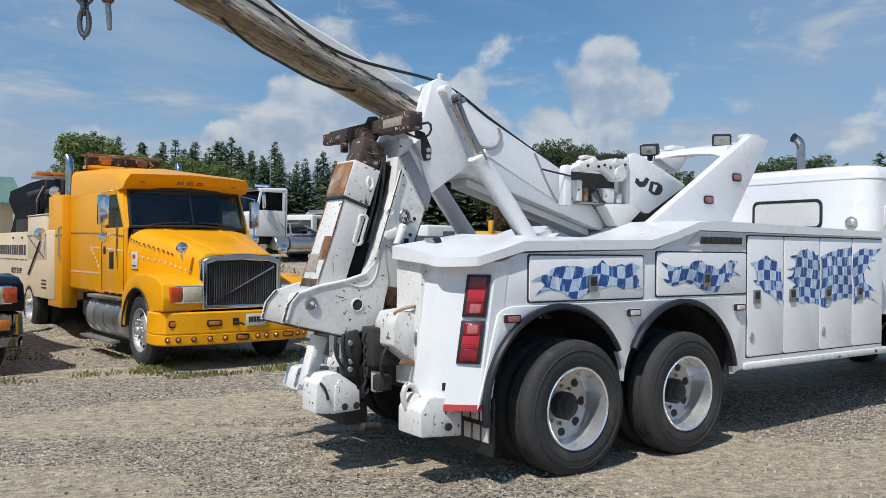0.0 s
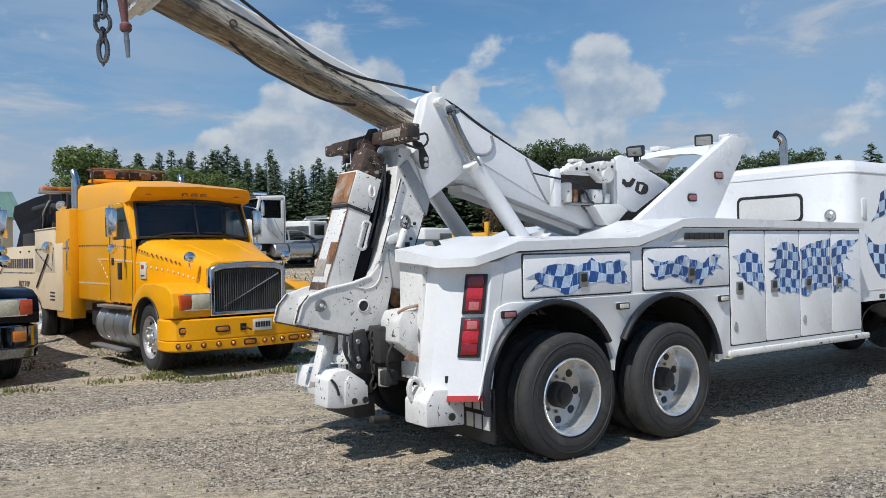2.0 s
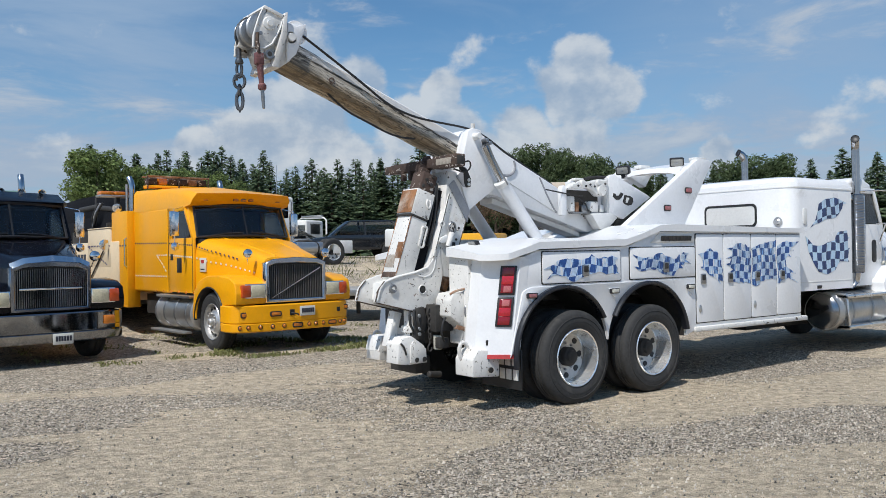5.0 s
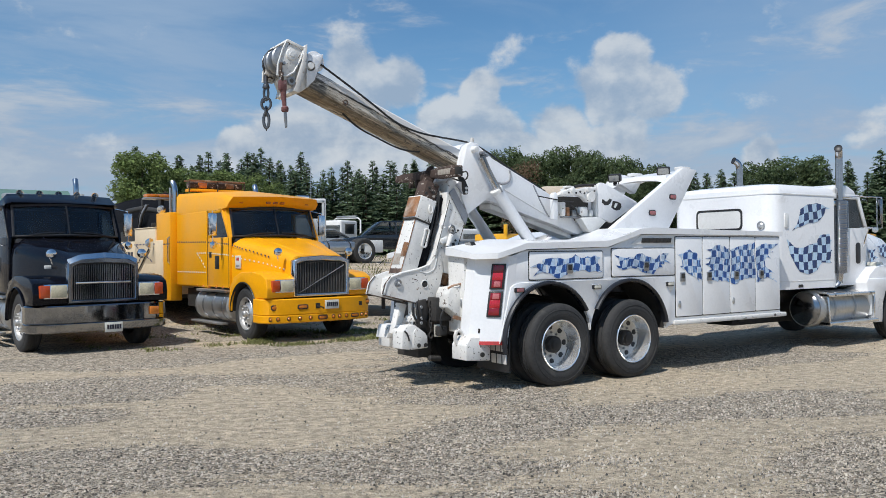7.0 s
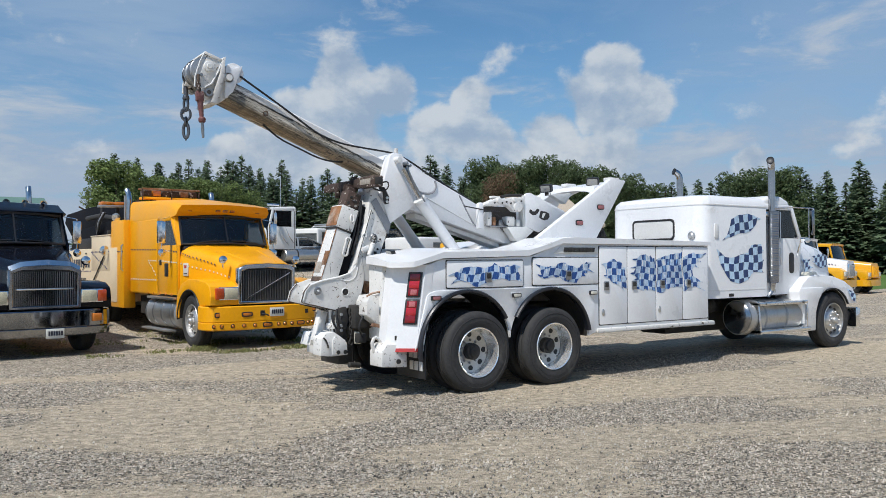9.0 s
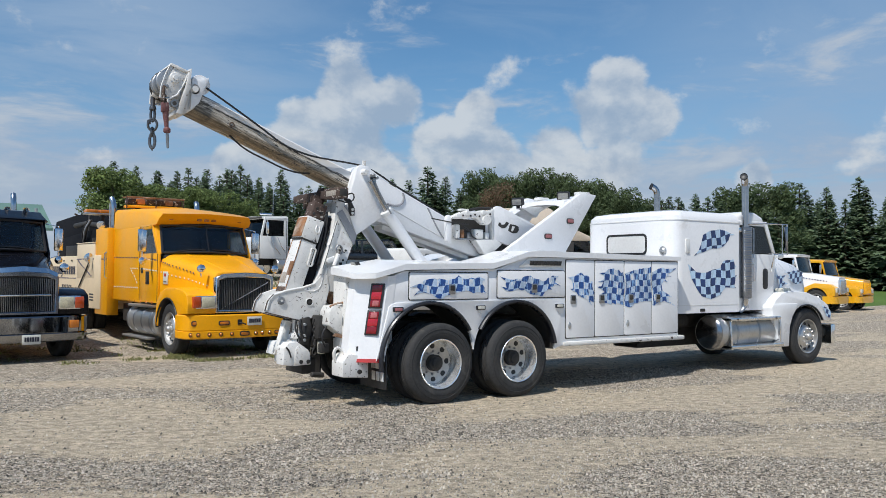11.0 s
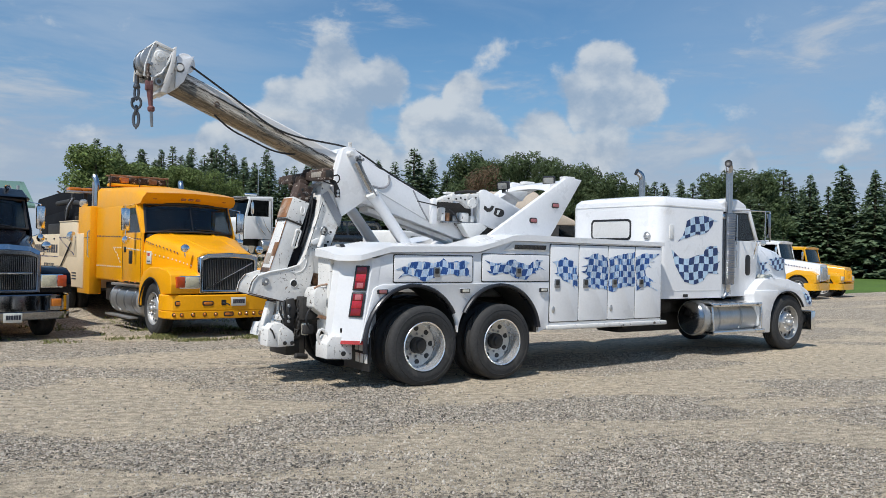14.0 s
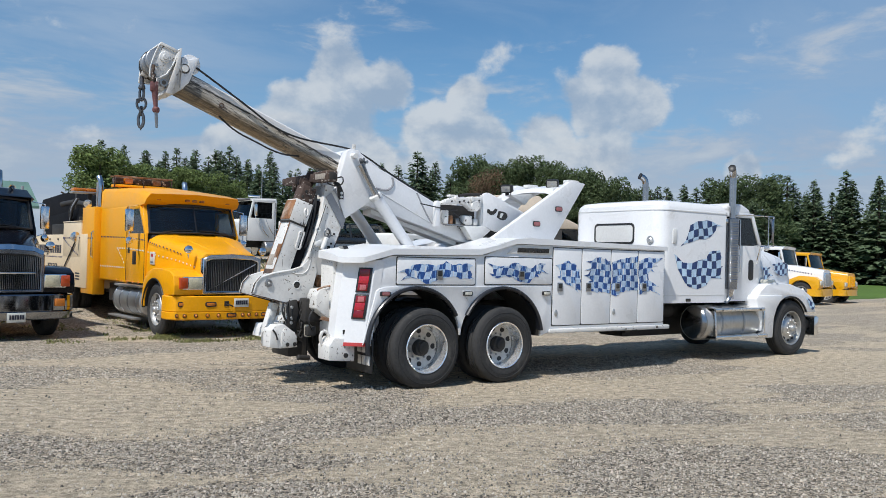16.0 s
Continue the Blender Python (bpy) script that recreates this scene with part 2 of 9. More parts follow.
red_steel = material("red_steel", (0.20, 0.085, 0.08), 0.55, 0.2, 0.4, 50, 0.3, chips=0.8, chip_colour=(0.16, 0.12, 0.11))
rubber = material("tyre_rubber", (0.036, 0.036, 0.036), 0.80, 0, 0.40, 30, 0.3, dirt=0.40, dirt_colour=(0.13, 0.12, 0.105))
rubber_black = material("black_rubber", (0.022, 0.023, 0.025), 0.55, 0, 0.25, 40, 0.1, dirt=0.15)
black = material("black_plastic", (0.020, 0.020, 0.022), 0.5, 0, 0.2, 40, dirt=0.15)
chassis = material("chassis_black", (0.036, 0.034, 0.032), 0.7, 0.1, 0.4, 20, 0.3, dirt=0.4, dirt_colour=(0.11, 0.095, 0.075))
glass = glass_material("window_glass", (0.55, 0.60, 0.60))
glass_far = glass_material("window_glass_dark", (0.06, 0.065, 0.07))
glass_far.node_tree.nodes["Principled BSDF"].inputs["IOR"].default_value = 1.25
glass_dark = glass_material("window_glass_tinted", (0.20, 0.22, 0.23))
red_lens, amber_lens, clear_lens = lens_material("red_lens", (0.24, 0.005, 0.010)), lens_material("amber_lens", (0.66, 0.20, 0.02)), lens_material("clear_lens", (0.66, 0.64, 0.55))
red_lens_highlit = lens_material("red_lens_highlit", (0.46, 0.014, 0.024))
flare_rubber = material("flare_rubber", (0.016, 0.018, 0.024), 0.32, 0, 0.25, 40, 0.05, dirt=0.15)
red_tape = material("red_tape", (0.50, 0.05, 0.05), 0.4, 0, 0.2, 40, dirt=0.2)
decal_dark = material("decal_dark_blue", (0.018, 0.048, 0.16), 0.35, 0, 0.6, 26, chips=0.25, chip_colour=(0.10, 0.20, 0.40), stretch=(1, 1, 0.35))
decal_light = material("decal_light_blue", (0.53, 0.70, 0.90), 0.35, 0, 0.30, 26, chips=0.25, chip_colour=(0.30, 0.36, 0.42), stretch=(1, 1, 0.35))


def brushed(name, colour, streak):
    """Decal film with slanting brush strokes of a second colour."""
    m = material(name, colour, 0.35, 0, 0.35, 26)
    nt = m.node_tree
    p = nt.nodes["Principled BSDF"]
    pos = nt.nodes.new("ShaderNodeTexCoord").outputs["Object"]
    strokes = noise_tex(nt, mapped(nt, pos, (26.0, 1.0, 3.5), (0, radians(-28), 0)), 1.0, 5.0, 0.6, 0.4).outputs["Fac"]
    old = p.inputs["Base Color"].links[0].from_socket
    nt.links.new(mix_col(nt, ramp(nt, strokes, 0.55, 0.61), old, streak), p.inputs["Base Color"])
    return m


brush_dark, brush_light = brushed("brushed_dark_blue", (0.015, 0.078, 0.29), (0.22, 0.41, 0.72)), brushed("brushed_light_blue", (0.50, 0.64, 0.82), (0.80, 0.81, 0.82))
yellow = material("yellow_paint", (0.88, 0.385, 0.004), 0.38, 0, 0.07, 24, dirt=0.16, dirt_colour=(0.42, 0.22, 0.05), coat=0.12, spec=0.35)
yellow_far = material("yellow_paint_bright", (0.80, 0.40, 0.01), 0.32, 0, 0.07, 24, dirt=0.14, dirt_colour=(0.4, 0.25, 0.06), coat=0.4)
tan_paint = material("tan_paint", (0.56, 0.47, 0.37), 0.55, 0, 0.12, 20, dirt=0.3, dirt_colour=(0.36, 0.28, 0.20))
cream = material("cream_paint", (0.80, 0.64, 0.43), 0.4, 0, 0.10, 24, dirt=0.22, dirt_colour=(0.5, 0.33, 0.16))
black_paint = material("black_paint", (0.005, 0.0055, 0.009), 0.10, 0, 0.2, 30, dirt=0.06, dirt_colour=(0.03, 0.028, 0.026), coat=0.0, spec=0.22)
dark_chrome = material("dark_chrome", (0.30, 0.31, 0.33), 0.12, 1.0, 0.2, 6, dirt=0.3, dirt_colour=(0.08, 0.07, 0.06))
pale_lens = lens_material("pale_lens", (0.52, 0.15, 0.15))
faded_lens = lens_material("faded_red_lens", (0.36, 0.13, 0.13))
turn_lens = lens_material("orange_red_lens", (0.58, 0.075, 0.012))
disc_alu = material("wheel_disc", (0.56, 0.555, 0.54), 0.34, 0.70, 0.2, 26, dirt=0.30, dirt_colour=(0.20, 0.18, 0.15))
stack_chrome = material("stack_chrome", (0.50, 0.51, 0.53), 0.11, 1.0, 0.2, 8, dirt=0.25, dirt_colour=(0.10, 0.09, 0.08))
black_chrome = material("black_chrome", (0.30, 0.305, 0.315), 0.05, 1.0, 0.2, 6, dirt=0.25, dirt_colour=(0.05, 0.045, 0.04))
strap_grey = material("grey_strap", (0.33, 0.335, 0.35), 0.6, 0, 0.15, 30, dirt=0.2)
lamp_grey = material("lamp_glass_grey", (0.30, 0.30, 0.28), 0.25, 0, 0.2, 30)
head_lens = lens_material("head_lens", (0.66, 0.60, 0.42))
grille_black = material("grille_black", (0.03, 0.03, 0.032), 0.45, 0.0, 0.3, 30)
grille_dull = material("grille_dull", (0.17, 0.165, 0.155), 0.5, 0.4, 0.3, 30)
dark_seat = material("dark_upholstery", (0.035, 0.033, 0.032), 0.8, 0, 0.3, 40)
letter_black, letter_white = material("lettering_dark", (0.03, 0.03, 0.045), 0.5), material("lettering_pale", (0.75, 0.74, 0.70), 0.5)
dash_blue = material("stripe_dark_blue", (0.05, 0.05, 0.14), 0.5)
plate_mat = material("number_plate", (0.70, 0.69, 0.62), 0.4, 0, 0.1)
tarp = material("black_tarpaulin", (0.008, 0.009, 0.012), 0.85, 0, 0.5, 12, 0.3, spec=0.12)
bark = material("bark", (0.10, 0.075, 0.055), 0.9, 0, 0.4, 12, 0.6)


def foliage(name, colour, spread):
    """Leaves and needles: light comes through them; every spray differs a little."""
    m = material(name, colour, 0.7, 0, 0.4, 1.5, per_island=spread, spec=0.2)
    nt = m.node_tree
    p, out = nt.nodes["Principled BSDF"], nt.nodes["Material Output"]
    thin, both = nt.nodes.new("ShaderNodeBsdfTranslucent"), nt.nodes.new("ShaderNodeMixShader")
    nt.links.new(p.inputs["Base Color"].links[0].from_socket, thin.inputs["Color"])
    both.inputs[0].default_value = 0.42
    nt.links.new(p.outputs[0], both.inputs[1])
    nt.links.new(thin.outputs[0], both.inputs[2])
    nt.links.new(both.outputs[0], out.inputs["Surface"])
    return m


spruce_green, pine_green = foliage("spruce_needles", (0.175, 0.240, 0.135), 0.55), foliage("pine_needles", (0.140, 0.192, 0.090), 0.6)
leaf_green, leaf_brown = foliage("broad_leaves", (0.215, 0.285, 0.10), 0.65), foliage("dry_needles", (0.25, 0.175, 0.11), 0.5)
weed_green = foliage("weeds", (0.26, 0.27, 0.11), 0.5)
stone_mat = material("gravel_stones", (0.43, 0.385, 0.322), 0.85, 0, 0.25, 14, 0.2, per_island=0.88)
green_roof = material("green_sheet_roof", (0.16, 0.27, 0.22), 0.5, 0.2, 0.15, 8, dirt=0.2)
silver_paint = material("silver_car_paint", (0.42, 0.43, 0.44), 0.3, 0.4, 0.08, 30, coat=0.4)
dark_car = material("dark_car_paint", (0.02, 0.024, 0.03), 0.2, 0.2, 0.1, 30, coat=0.6)
plank_grey = material("weathered_deck", (0.30, 0.29, 0.27), 0.8, 0, 0.3, 10, 0.2, stretch=(1, 8, 1))


def grimy_boom():
    """White boom tube: greasy black and brown streaks along the tube, cleaner towards the top."""
    m = bpy.data.materials.new("greasy_boom")
    m.use_nodes = True
    nt = m.node_tree
    p = nt.nodes["Principled BSDF"]
    uv = nt.nodes.new("ShaderNodeUVMap").outputs[0]
    split = nt.nodes.new("ShaderNodeSeparateXYZ")
    nt.links.new(uv, split.inputs[0])
    u, v = split.outputs["X"], split.outputs["Y"]
    streak = noise_tex(nt, mapped(nt, uv, (2.0, 46.0, 1)), 1.0, 10.0, 0.70, 0.5).outputs["Fac"]
    patch = noise_tex(nt, mapped(nt, uv, (1.5, 8.0, 1)), 1.3, 9.0, 0.72, 0.8).outputs["Fac"]
    spots = noise_tex(nt, mapped(nt, uv, (9.0, 60.0, 1)), 1.0, 9.0, 0.75, 0.6).outputs["Fac"]
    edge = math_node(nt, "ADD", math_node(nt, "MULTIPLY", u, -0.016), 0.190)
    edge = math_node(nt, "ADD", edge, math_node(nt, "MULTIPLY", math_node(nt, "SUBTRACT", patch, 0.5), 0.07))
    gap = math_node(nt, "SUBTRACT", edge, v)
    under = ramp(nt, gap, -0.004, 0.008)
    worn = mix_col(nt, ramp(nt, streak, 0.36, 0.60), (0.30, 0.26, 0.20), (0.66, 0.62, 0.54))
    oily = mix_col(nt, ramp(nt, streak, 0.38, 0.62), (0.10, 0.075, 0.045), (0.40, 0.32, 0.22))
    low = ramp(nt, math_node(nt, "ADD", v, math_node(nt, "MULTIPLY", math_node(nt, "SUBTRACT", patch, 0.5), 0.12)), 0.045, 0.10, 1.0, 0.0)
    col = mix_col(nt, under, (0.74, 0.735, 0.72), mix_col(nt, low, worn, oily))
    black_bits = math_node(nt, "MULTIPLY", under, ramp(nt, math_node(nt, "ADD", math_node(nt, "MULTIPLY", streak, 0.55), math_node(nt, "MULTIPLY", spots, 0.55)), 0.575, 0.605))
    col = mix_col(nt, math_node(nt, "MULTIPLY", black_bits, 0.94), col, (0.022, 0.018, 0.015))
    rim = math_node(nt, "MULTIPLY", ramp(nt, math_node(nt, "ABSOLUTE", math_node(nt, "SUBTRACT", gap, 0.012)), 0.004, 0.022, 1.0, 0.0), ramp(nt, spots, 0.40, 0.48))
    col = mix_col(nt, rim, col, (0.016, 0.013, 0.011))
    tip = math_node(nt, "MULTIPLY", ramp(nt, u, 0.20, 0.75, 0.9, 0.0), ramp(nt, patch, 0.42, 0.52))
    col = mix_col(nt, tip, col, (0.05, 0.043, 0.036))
    nt.links.new(col, p.inputs["Base Color"])
    p.inputs["Roughness"].default_value = 0.55
    MATS["greasy_boom"] = m
    return m


boom_mat = grimy_boom()


def ground_material():
    """Crushed grey stone with tan dust along old tyre tracks."""
    m = bpy.data.materials.new("gravel_yard")
    m.use_nodes = True
    nt = m.node_tree
    p = nt.nodes["Principled BSDF"]
    pos = nt.nodes.new("ShaderNodeTexCoord").outputs["Object"]

    def cells(scale):
        v = nt.nodes.new("ShaderNodeTexVoronoi")
        v.inputs["Scale"].default_value = scale
        nt.links.new(pos, v.inputs["Vector"])
        c = nt.nodes.new("ShaderNodeSeparateColor")
        nt.links.new(v.outputs["Color"], c.inputs[0])
        return v.outputs["Distance"], c.outputs[0], c.outputs[1]

    lane, lane_b = mapped(nt, pos, rot=(0, 0, radians(24))), mapped(nt, pos, rot=(0, 0, radians(31)))
    dust_map = nt.nodes.new("ShaderNodeAttribute")
    dust_map.attribute_name = "dust"
    ruts = noise_tex(nt, mapped(nt, lane, (0.34, 3.0, 1)), 1.0, 6.0, 0.64, 0.3).outputs["Fac"]
    treads = noise_tex(nt, mapped(nt, lane_b, (0.55, 11.0, 1)), 1.0, 4.0, 0.6, 0.25).outputs["Fac"]
    grit = noise_tex(nt, pos, 75.0, 4.0, 0.75).outputs["Fac"]
    d_fine, tone_fine, hue_fine = cells(52.0)
    d_big, tone_big, pick_big = cells(21.0)
    # trodden dust where the wheels run, loose stone between
    edge = math_node(nt, "ADD", dust_map.outputs["Fac"], math_node(nt, "MULTIPLY", math_node(nt, "SUBTRACT", ruts, 0.5), 1.6))
    edge = math_node(nt, "ADD", edge, math_node(nt, "MULTIPLY", math_node(nt, "SUBTRACT", treads, 0.5), 0.7))
    sand = ramp(nt, edge, 0.30, 0.72)
    # dust lies between the stones, so the stones still break through it
    sand_here = ramp(nt, math_node(nt, "ADD", sand, math_node(nt, "MULTIPLY", math_node(nt, "SUBTRACT", tone_fine, 0.5), 0.75)), 0.18, 0.80)
    stone = mix_col(nt, ramp(nt, tone_fine, 0.05, 0.95, 0.0, 1.0, False), (0.115, 0.102, 0.085), (0.66, 0.60, 0.515))
    stone = mix_col(nt, math_node(nt, "MULTIPLY", ramp(nt, hue_fine, 0.55, 1.0), 0.6), stone, (0.42, 0.34, 0.25))
    big = math_node(nt, "MULTIPLY", ramp(nt, pick_big, 0.58, 0.62), ramp(nt, d_big, 0.30, 0.40, 1.0, 0.0))
    dust = mix_col(nt, ramp(nt, grit, 0.3, 0.7), (0.435, 0.372, 0.284), (0.665, 0.583, 0.462))
    col = mix_col(nt, math_node(nt, "MULTIPLY", sand_here, 0.88), stone, dust)
    col = mix_col(nt, math_node(nt, "MULTIPLY", big, math_node(nt, "SUBTRACT", 1.0, math_node(nt, "MULTIPLY", sand, 0.55))), col, mix_col(nt, ramp(nt, tone_big, 0.15, 0.95), (0.065, 0.058, 0.050), (0.76, 0.70, 0.62)))
    wide = noise_tex(nt, pos, 0.09, 4.0, 0.6).outputs["Fac"]
    col = mix_col(nt, 1.0, col, mix_col(nt, ramp(nt, wide, 0.35, 0.65), (0.93, 0.92, 0.90), (1.08, 1.05, 1.0)), "MULTIPLY")
    # grit gathered in small heaps and scraped lines
    heap = noise_tex(nt, mapped(nt, lane, (5.0, 6.5, 1)), 1.5, 8.0, 0.80, 0.0).outputs["Fac"]
    col = mix_col(nt, 1.0, col, mix_col(nt, ramp(nt, heap, 0.36, 0.64), (0.64, 0.625, 0.60), (1.36, 1.33, 1.28)), "MULTIPLY")
    nt.links.new(col, p.inputs["Base Color"])
    p.inputs["Roughness"].default_value = 0.95
    p.inputs["Specular IOR Level"].default_value = 0.2
    b = nt.nodes.new("ShaderNodeBump")
    b.inputs["Strength"].default_value, b.inputs["Distance"].default_value = 1.0, 0.026
    high = math_node(nt, "ADD", math_node(nt, "MULTIPLY", grit, 0.75), math_node(nt, "MULTIPLY", math_node(nt, "SUBTRACT", 1.0, d_fine), 0.35))
    high = math_node(nt, "ADD", high, math_node(nt, "ADD", math_node(nt, "MULTIPLY", big, 0.5), math_node(nt, "MULTIPLY", heap, 0.9)))
    nt.links.new(math_node(nt, "ADD", high, math_node(nt, "ADD", math_node(nt, "MULTIPLY", ruts, 0.9), math_node(nt, "MULTIPLY", treads, 0.35))), b.inputs["Height"])
    nt.links.new(b.outputs[0], p.inputs["Normal"])
    return m


ground_mat = ground_material()
lawn_mat = material("lawn", (0.10, 0.17, 0.035), 0.9, 0, 0.3, 3.0, 0.4, dirt=0.2, dirt_colour=(0.16, 0.19, 0.06), spec=0.2)

# ---- mesh helpers ----


def part(name, bm, mat, parent=None, label="", smooth=38.0):
    """Links a bmesh, given in the space of the thing's base, as one mesh object under a thing or a part."""
    me = bpy.data.meshes.new(name)
    root, place = parent, Matrix()
    while root is not None:
        place = root.matrix_basis @ place
        root = root.parent
    bmesh.ops.recalc_face_normals(bm, faces=bm.faces)
    if parent is not None and WORLD_SPACE:
        bm.transform(place.inverted())
    bm.to_mesh(me)
    bm.free()
    for m in mat if isinstance(mat, (list, tuple)) else [mat]:
        me.materials.append(m)
    if smooth:
        me.shade_smooth()
        me.set_sharp_from_angle(angle=radians(smooth))
    ob = new(name, me)
    ob.parent = parent
    if label:
        ob["label"] = label
    return ob


WORLD_SPACE = False


def thing(name, label, category, at=(0, 0, 0), turn=0.0, group=""):
    ob = new(name)
    ob.matrix_basis = pose(*at, 0, 0, turn)
    ob.empty_display_size = 0.2
    return tagged(ob, label, category, group)


def again(ob, name, parent, m=None):
    """Another object on the same mesh, under the given parent."""
    o = new(name, ob.data)
    o.parent = parent
    o.matrix_basis = m or Matrix()
    return o


def join(bm, other, m=None):
    me = bpy.data.meshes.new("tmp")
    if m is not None:
        other.transform(m)
    other.to_mesh(me)
    other.free()
    bm.from_mesh(me)
    bpy.data.meshes.remove(me)
    return bm


def bevelled(bm, w, seg=2):
    if w > 0:
        edges = [e for e in bm.edges if len(e.link_faces) == 2 and e.calc_face_angle(0) > 0.35]
        bmesh.ops.bevel(bm, geom=edges, offset=w, segments=seg, profile=0.5, affect="EDGES", clamp_overlap=True)
    return bm


def box(x0, x1, y0, y1, z0, z1, bev=0.0, bm=None, m=None, seg=2):
    b = bmesh.new()
    bmesh.ops.create_cube(b, size=1.0)
    for v in b.verts:
        v.co = Vector(((x0 + x1) / 2 + v.co.x * (x1 - x0), (y0 + y1) / 2 + v.co.y * (y1 - y0), (z0 + z1) / 2 + v.co.z * (z1 - z0)))
    bevelled(b, bev, seg)
    if bm is None:
        if m is not None:
            b.transform(m)
        return b
    return join(bm, b, m)


def prism(pts, axis, a0, a1, bev=0.0, bm=None, m=None, seg=2):
    """A profile of points in the plane across the axis, drawn out from a0 to a1. axis y: points are (x, z); x: (y, z); z: (x, y)."""
    b = bmesh.new()
    put = {"y": lambda p, a: (p[0], a, p[1]), "x": lambda p, a: (a, p[0], p[1]), "z": lambda p, a: (p[0], p[1], a)}[axis]
    lo, hi = [b.verts.new(put(p, a0)) for p in pts], [b.verts.new(put(p, a1)) for p in pts]
    b.faces.new(lo), b.faces.new(hi[::-1])
    for i in range(len(pts)):
        j = (i + 1) % len(pts)
        b.faces.new((lo[i], hi[i], hi[j], lo[j]))
    bmesh.ops.recalc_face_normals(b, faces=b.faces)
    bevelled(b, bev, seg)
    if bm is None:
        if m is not None:
            b.transform(m)
        return b
    return join(bm, b, m)


def arc(cx, cz, r, a0, a1, n):
    return [(cx + r * math.cos(radians(a0 + (a1 - a0) * i / n)), cz + r * math.sin(radians(a0 + (a1 - a0) * i / n))) for i in range(n + 1)]


def loft(rings, bm=None, caps=True, closed=True):
    """A skin over rings of points, all of one length."""
    b = bm or bmesh.new()
    rows = [[b.verts.new(p) for p in ring] for ring in rings]
    n = len(rows[0])
    for r0, r1 in zip(rows, rows[1:]):
        for i in range(n if closed else n - 1):
            j = (i + 1) % n
            b.faces.new((r0[i], r0[j], r1[j], r1[i]))
    if caps and closed:
        b.faces.new(rows[0][::-1]), b.faces.new(rows[-1])
    return b


def lathe(profile, seg=32, m=None, bm=None):
    """Points (radius, height) turned about the local z axis."""
    b = bmesh.new()
    rows = []
    for r, h in profile:
        rows.append([b.verts.new((r * math.cos(2 * math.pi * i / seg), r * math.sin(2 * math.pi * i / seg), h)) for i in range(seg)] if r > 1e-6 else [b.verts.new((0, 0, h))])
    for r0, r1 in zip(rows, rows[1:]):
        for i in range(seg):
            j = (i + 1) % seg
            if len(r0) == 1 and len(r1) == 1:
                continue
            if len(r0) == 1:
                b.faces.new((r0[0], r1[i], r1[j]))
            elif len(r1) == 1:
                b.faces.new((r0[i], r0[j], r1[0]))
            else:
                b.faces.new((r0[i], r0[j], r1[j], r1[i]))
    if bm is None:
        if m is not None:
            b.transform(m)
        return b
    return join(bm, b, m)


def axis_to(p, q):
    """The pose that carries the local z axis from p towards q."""
    p, q = Vector(p), Vector(q)
    return Matrix.Translation(p) @ (q - p).to_track_quat("Z", "Y").to_matrix().to_4x4()


def rod(p, q, r, r1=None, seg=14, bm=None, bev=0.0):
    length = (Vector(q) - Vector(p)).length
    r1 = r if r1 is None else r1
    prof = [(0, 0), (r, 0), (r1, length), (0, length)] if not bev else [(0, 0), (r - bev, 0), (r, bev), (r1, length - bev), (r1 - bev, length), (0, length)]
    return lathe(prof, seg, axis_to(p, q), bm)


def tube(pts, r, seg=8, bm=None, smooth=0):
    """A round bar along a line of points."""
    pts = [Vector(p) for p in pts]
    for _ in range(smooth):
        out = [pts[0]]
        for a, b in zip(pts, pts[1:]):
            out += [a.lerp(b, 0.25), a.lerp(b, 0.75)]
        pts = out + [pts[-1]]
    rings, up = [], Vector((0.31, 0.17, 0.93)).normalized()
    for i, p in enumerate(pts):
        d = (pts[min(i + 1, len(pts) - 1)] - pts[max(i - 1, 0)]).normalized()
        s = d.cross(up).normalized()
        u = s.cross(d).normalized()
        up = u
        rings.append([p + r * (math.cos(2 * math.pi * k / seg) * s + math.sin(2 * math.pi * k / seg) * u) for k in range(seg)])
    b = loft(rings)
    return b if bm is None else join(bm, b)


def ring_prism(outer, inner, axis, a0, a1, bev=0.0, bm=None):
    """A frame between two outlines of one length."""
    put = {"y": lambda p, a: (p[0], a, p[1]), "x": lambda p, a: (a, p[0], p[1])}[axis]
    b = bmesh.new()
    rows = [[b.verts.new(put(p, a)) for p in line] for line, a in ((outer, a0), (outer, a1), (inner, a1), (inner, a0))]
    n = len(outer)
    for r0, r1 in zip(rows, rows[1:] + rows[:1]):
        for i in range(n):
            b.faces.new((r0[i], r0[(i + 1) % n], r1[(i + 1) % n], r1[i]))
    bmesh.ops.recalc_face_normals(b, faces=b.faces)
    bevelled(b, bev, 1)
    return b if bm is None else join(bm, b)


def rounded(x0, x1, z0, z1, r, n=4):
    return arc(x1 - r, z1 - r, r, 0, 90, n) + arc(x0 + r, z1 - r, r, 90, 180, n) + arc(x0 + r, z0 + r, r, 180, 270, n) + arc(x1 - r, z0 + r, r, 270, 360, n)


def text_mesh(words, size, m, thick=0.003):
    c = bpy.data.curves.new("lettering", "FONT")
    c.body, c.size, c.extrude, c.align_x, c.align_y = words, size, thick, "CENTER", "CENTER"
    ob = bpy.data.objects.new("lettering", c)
    scene.collection.objects.link(ob)
    me = bpy.data.meshes.new_from_object(ob.evaluated_get(bpy.context.evaluated_depsgraph_get()))
    b = bmesh.new()
    b.from_mesh(me)
    b.transform(m)
    bpy.data.objects.remove(ob)
    bpy.data.meshes.remove(me)
    return b


# ---- ground ----


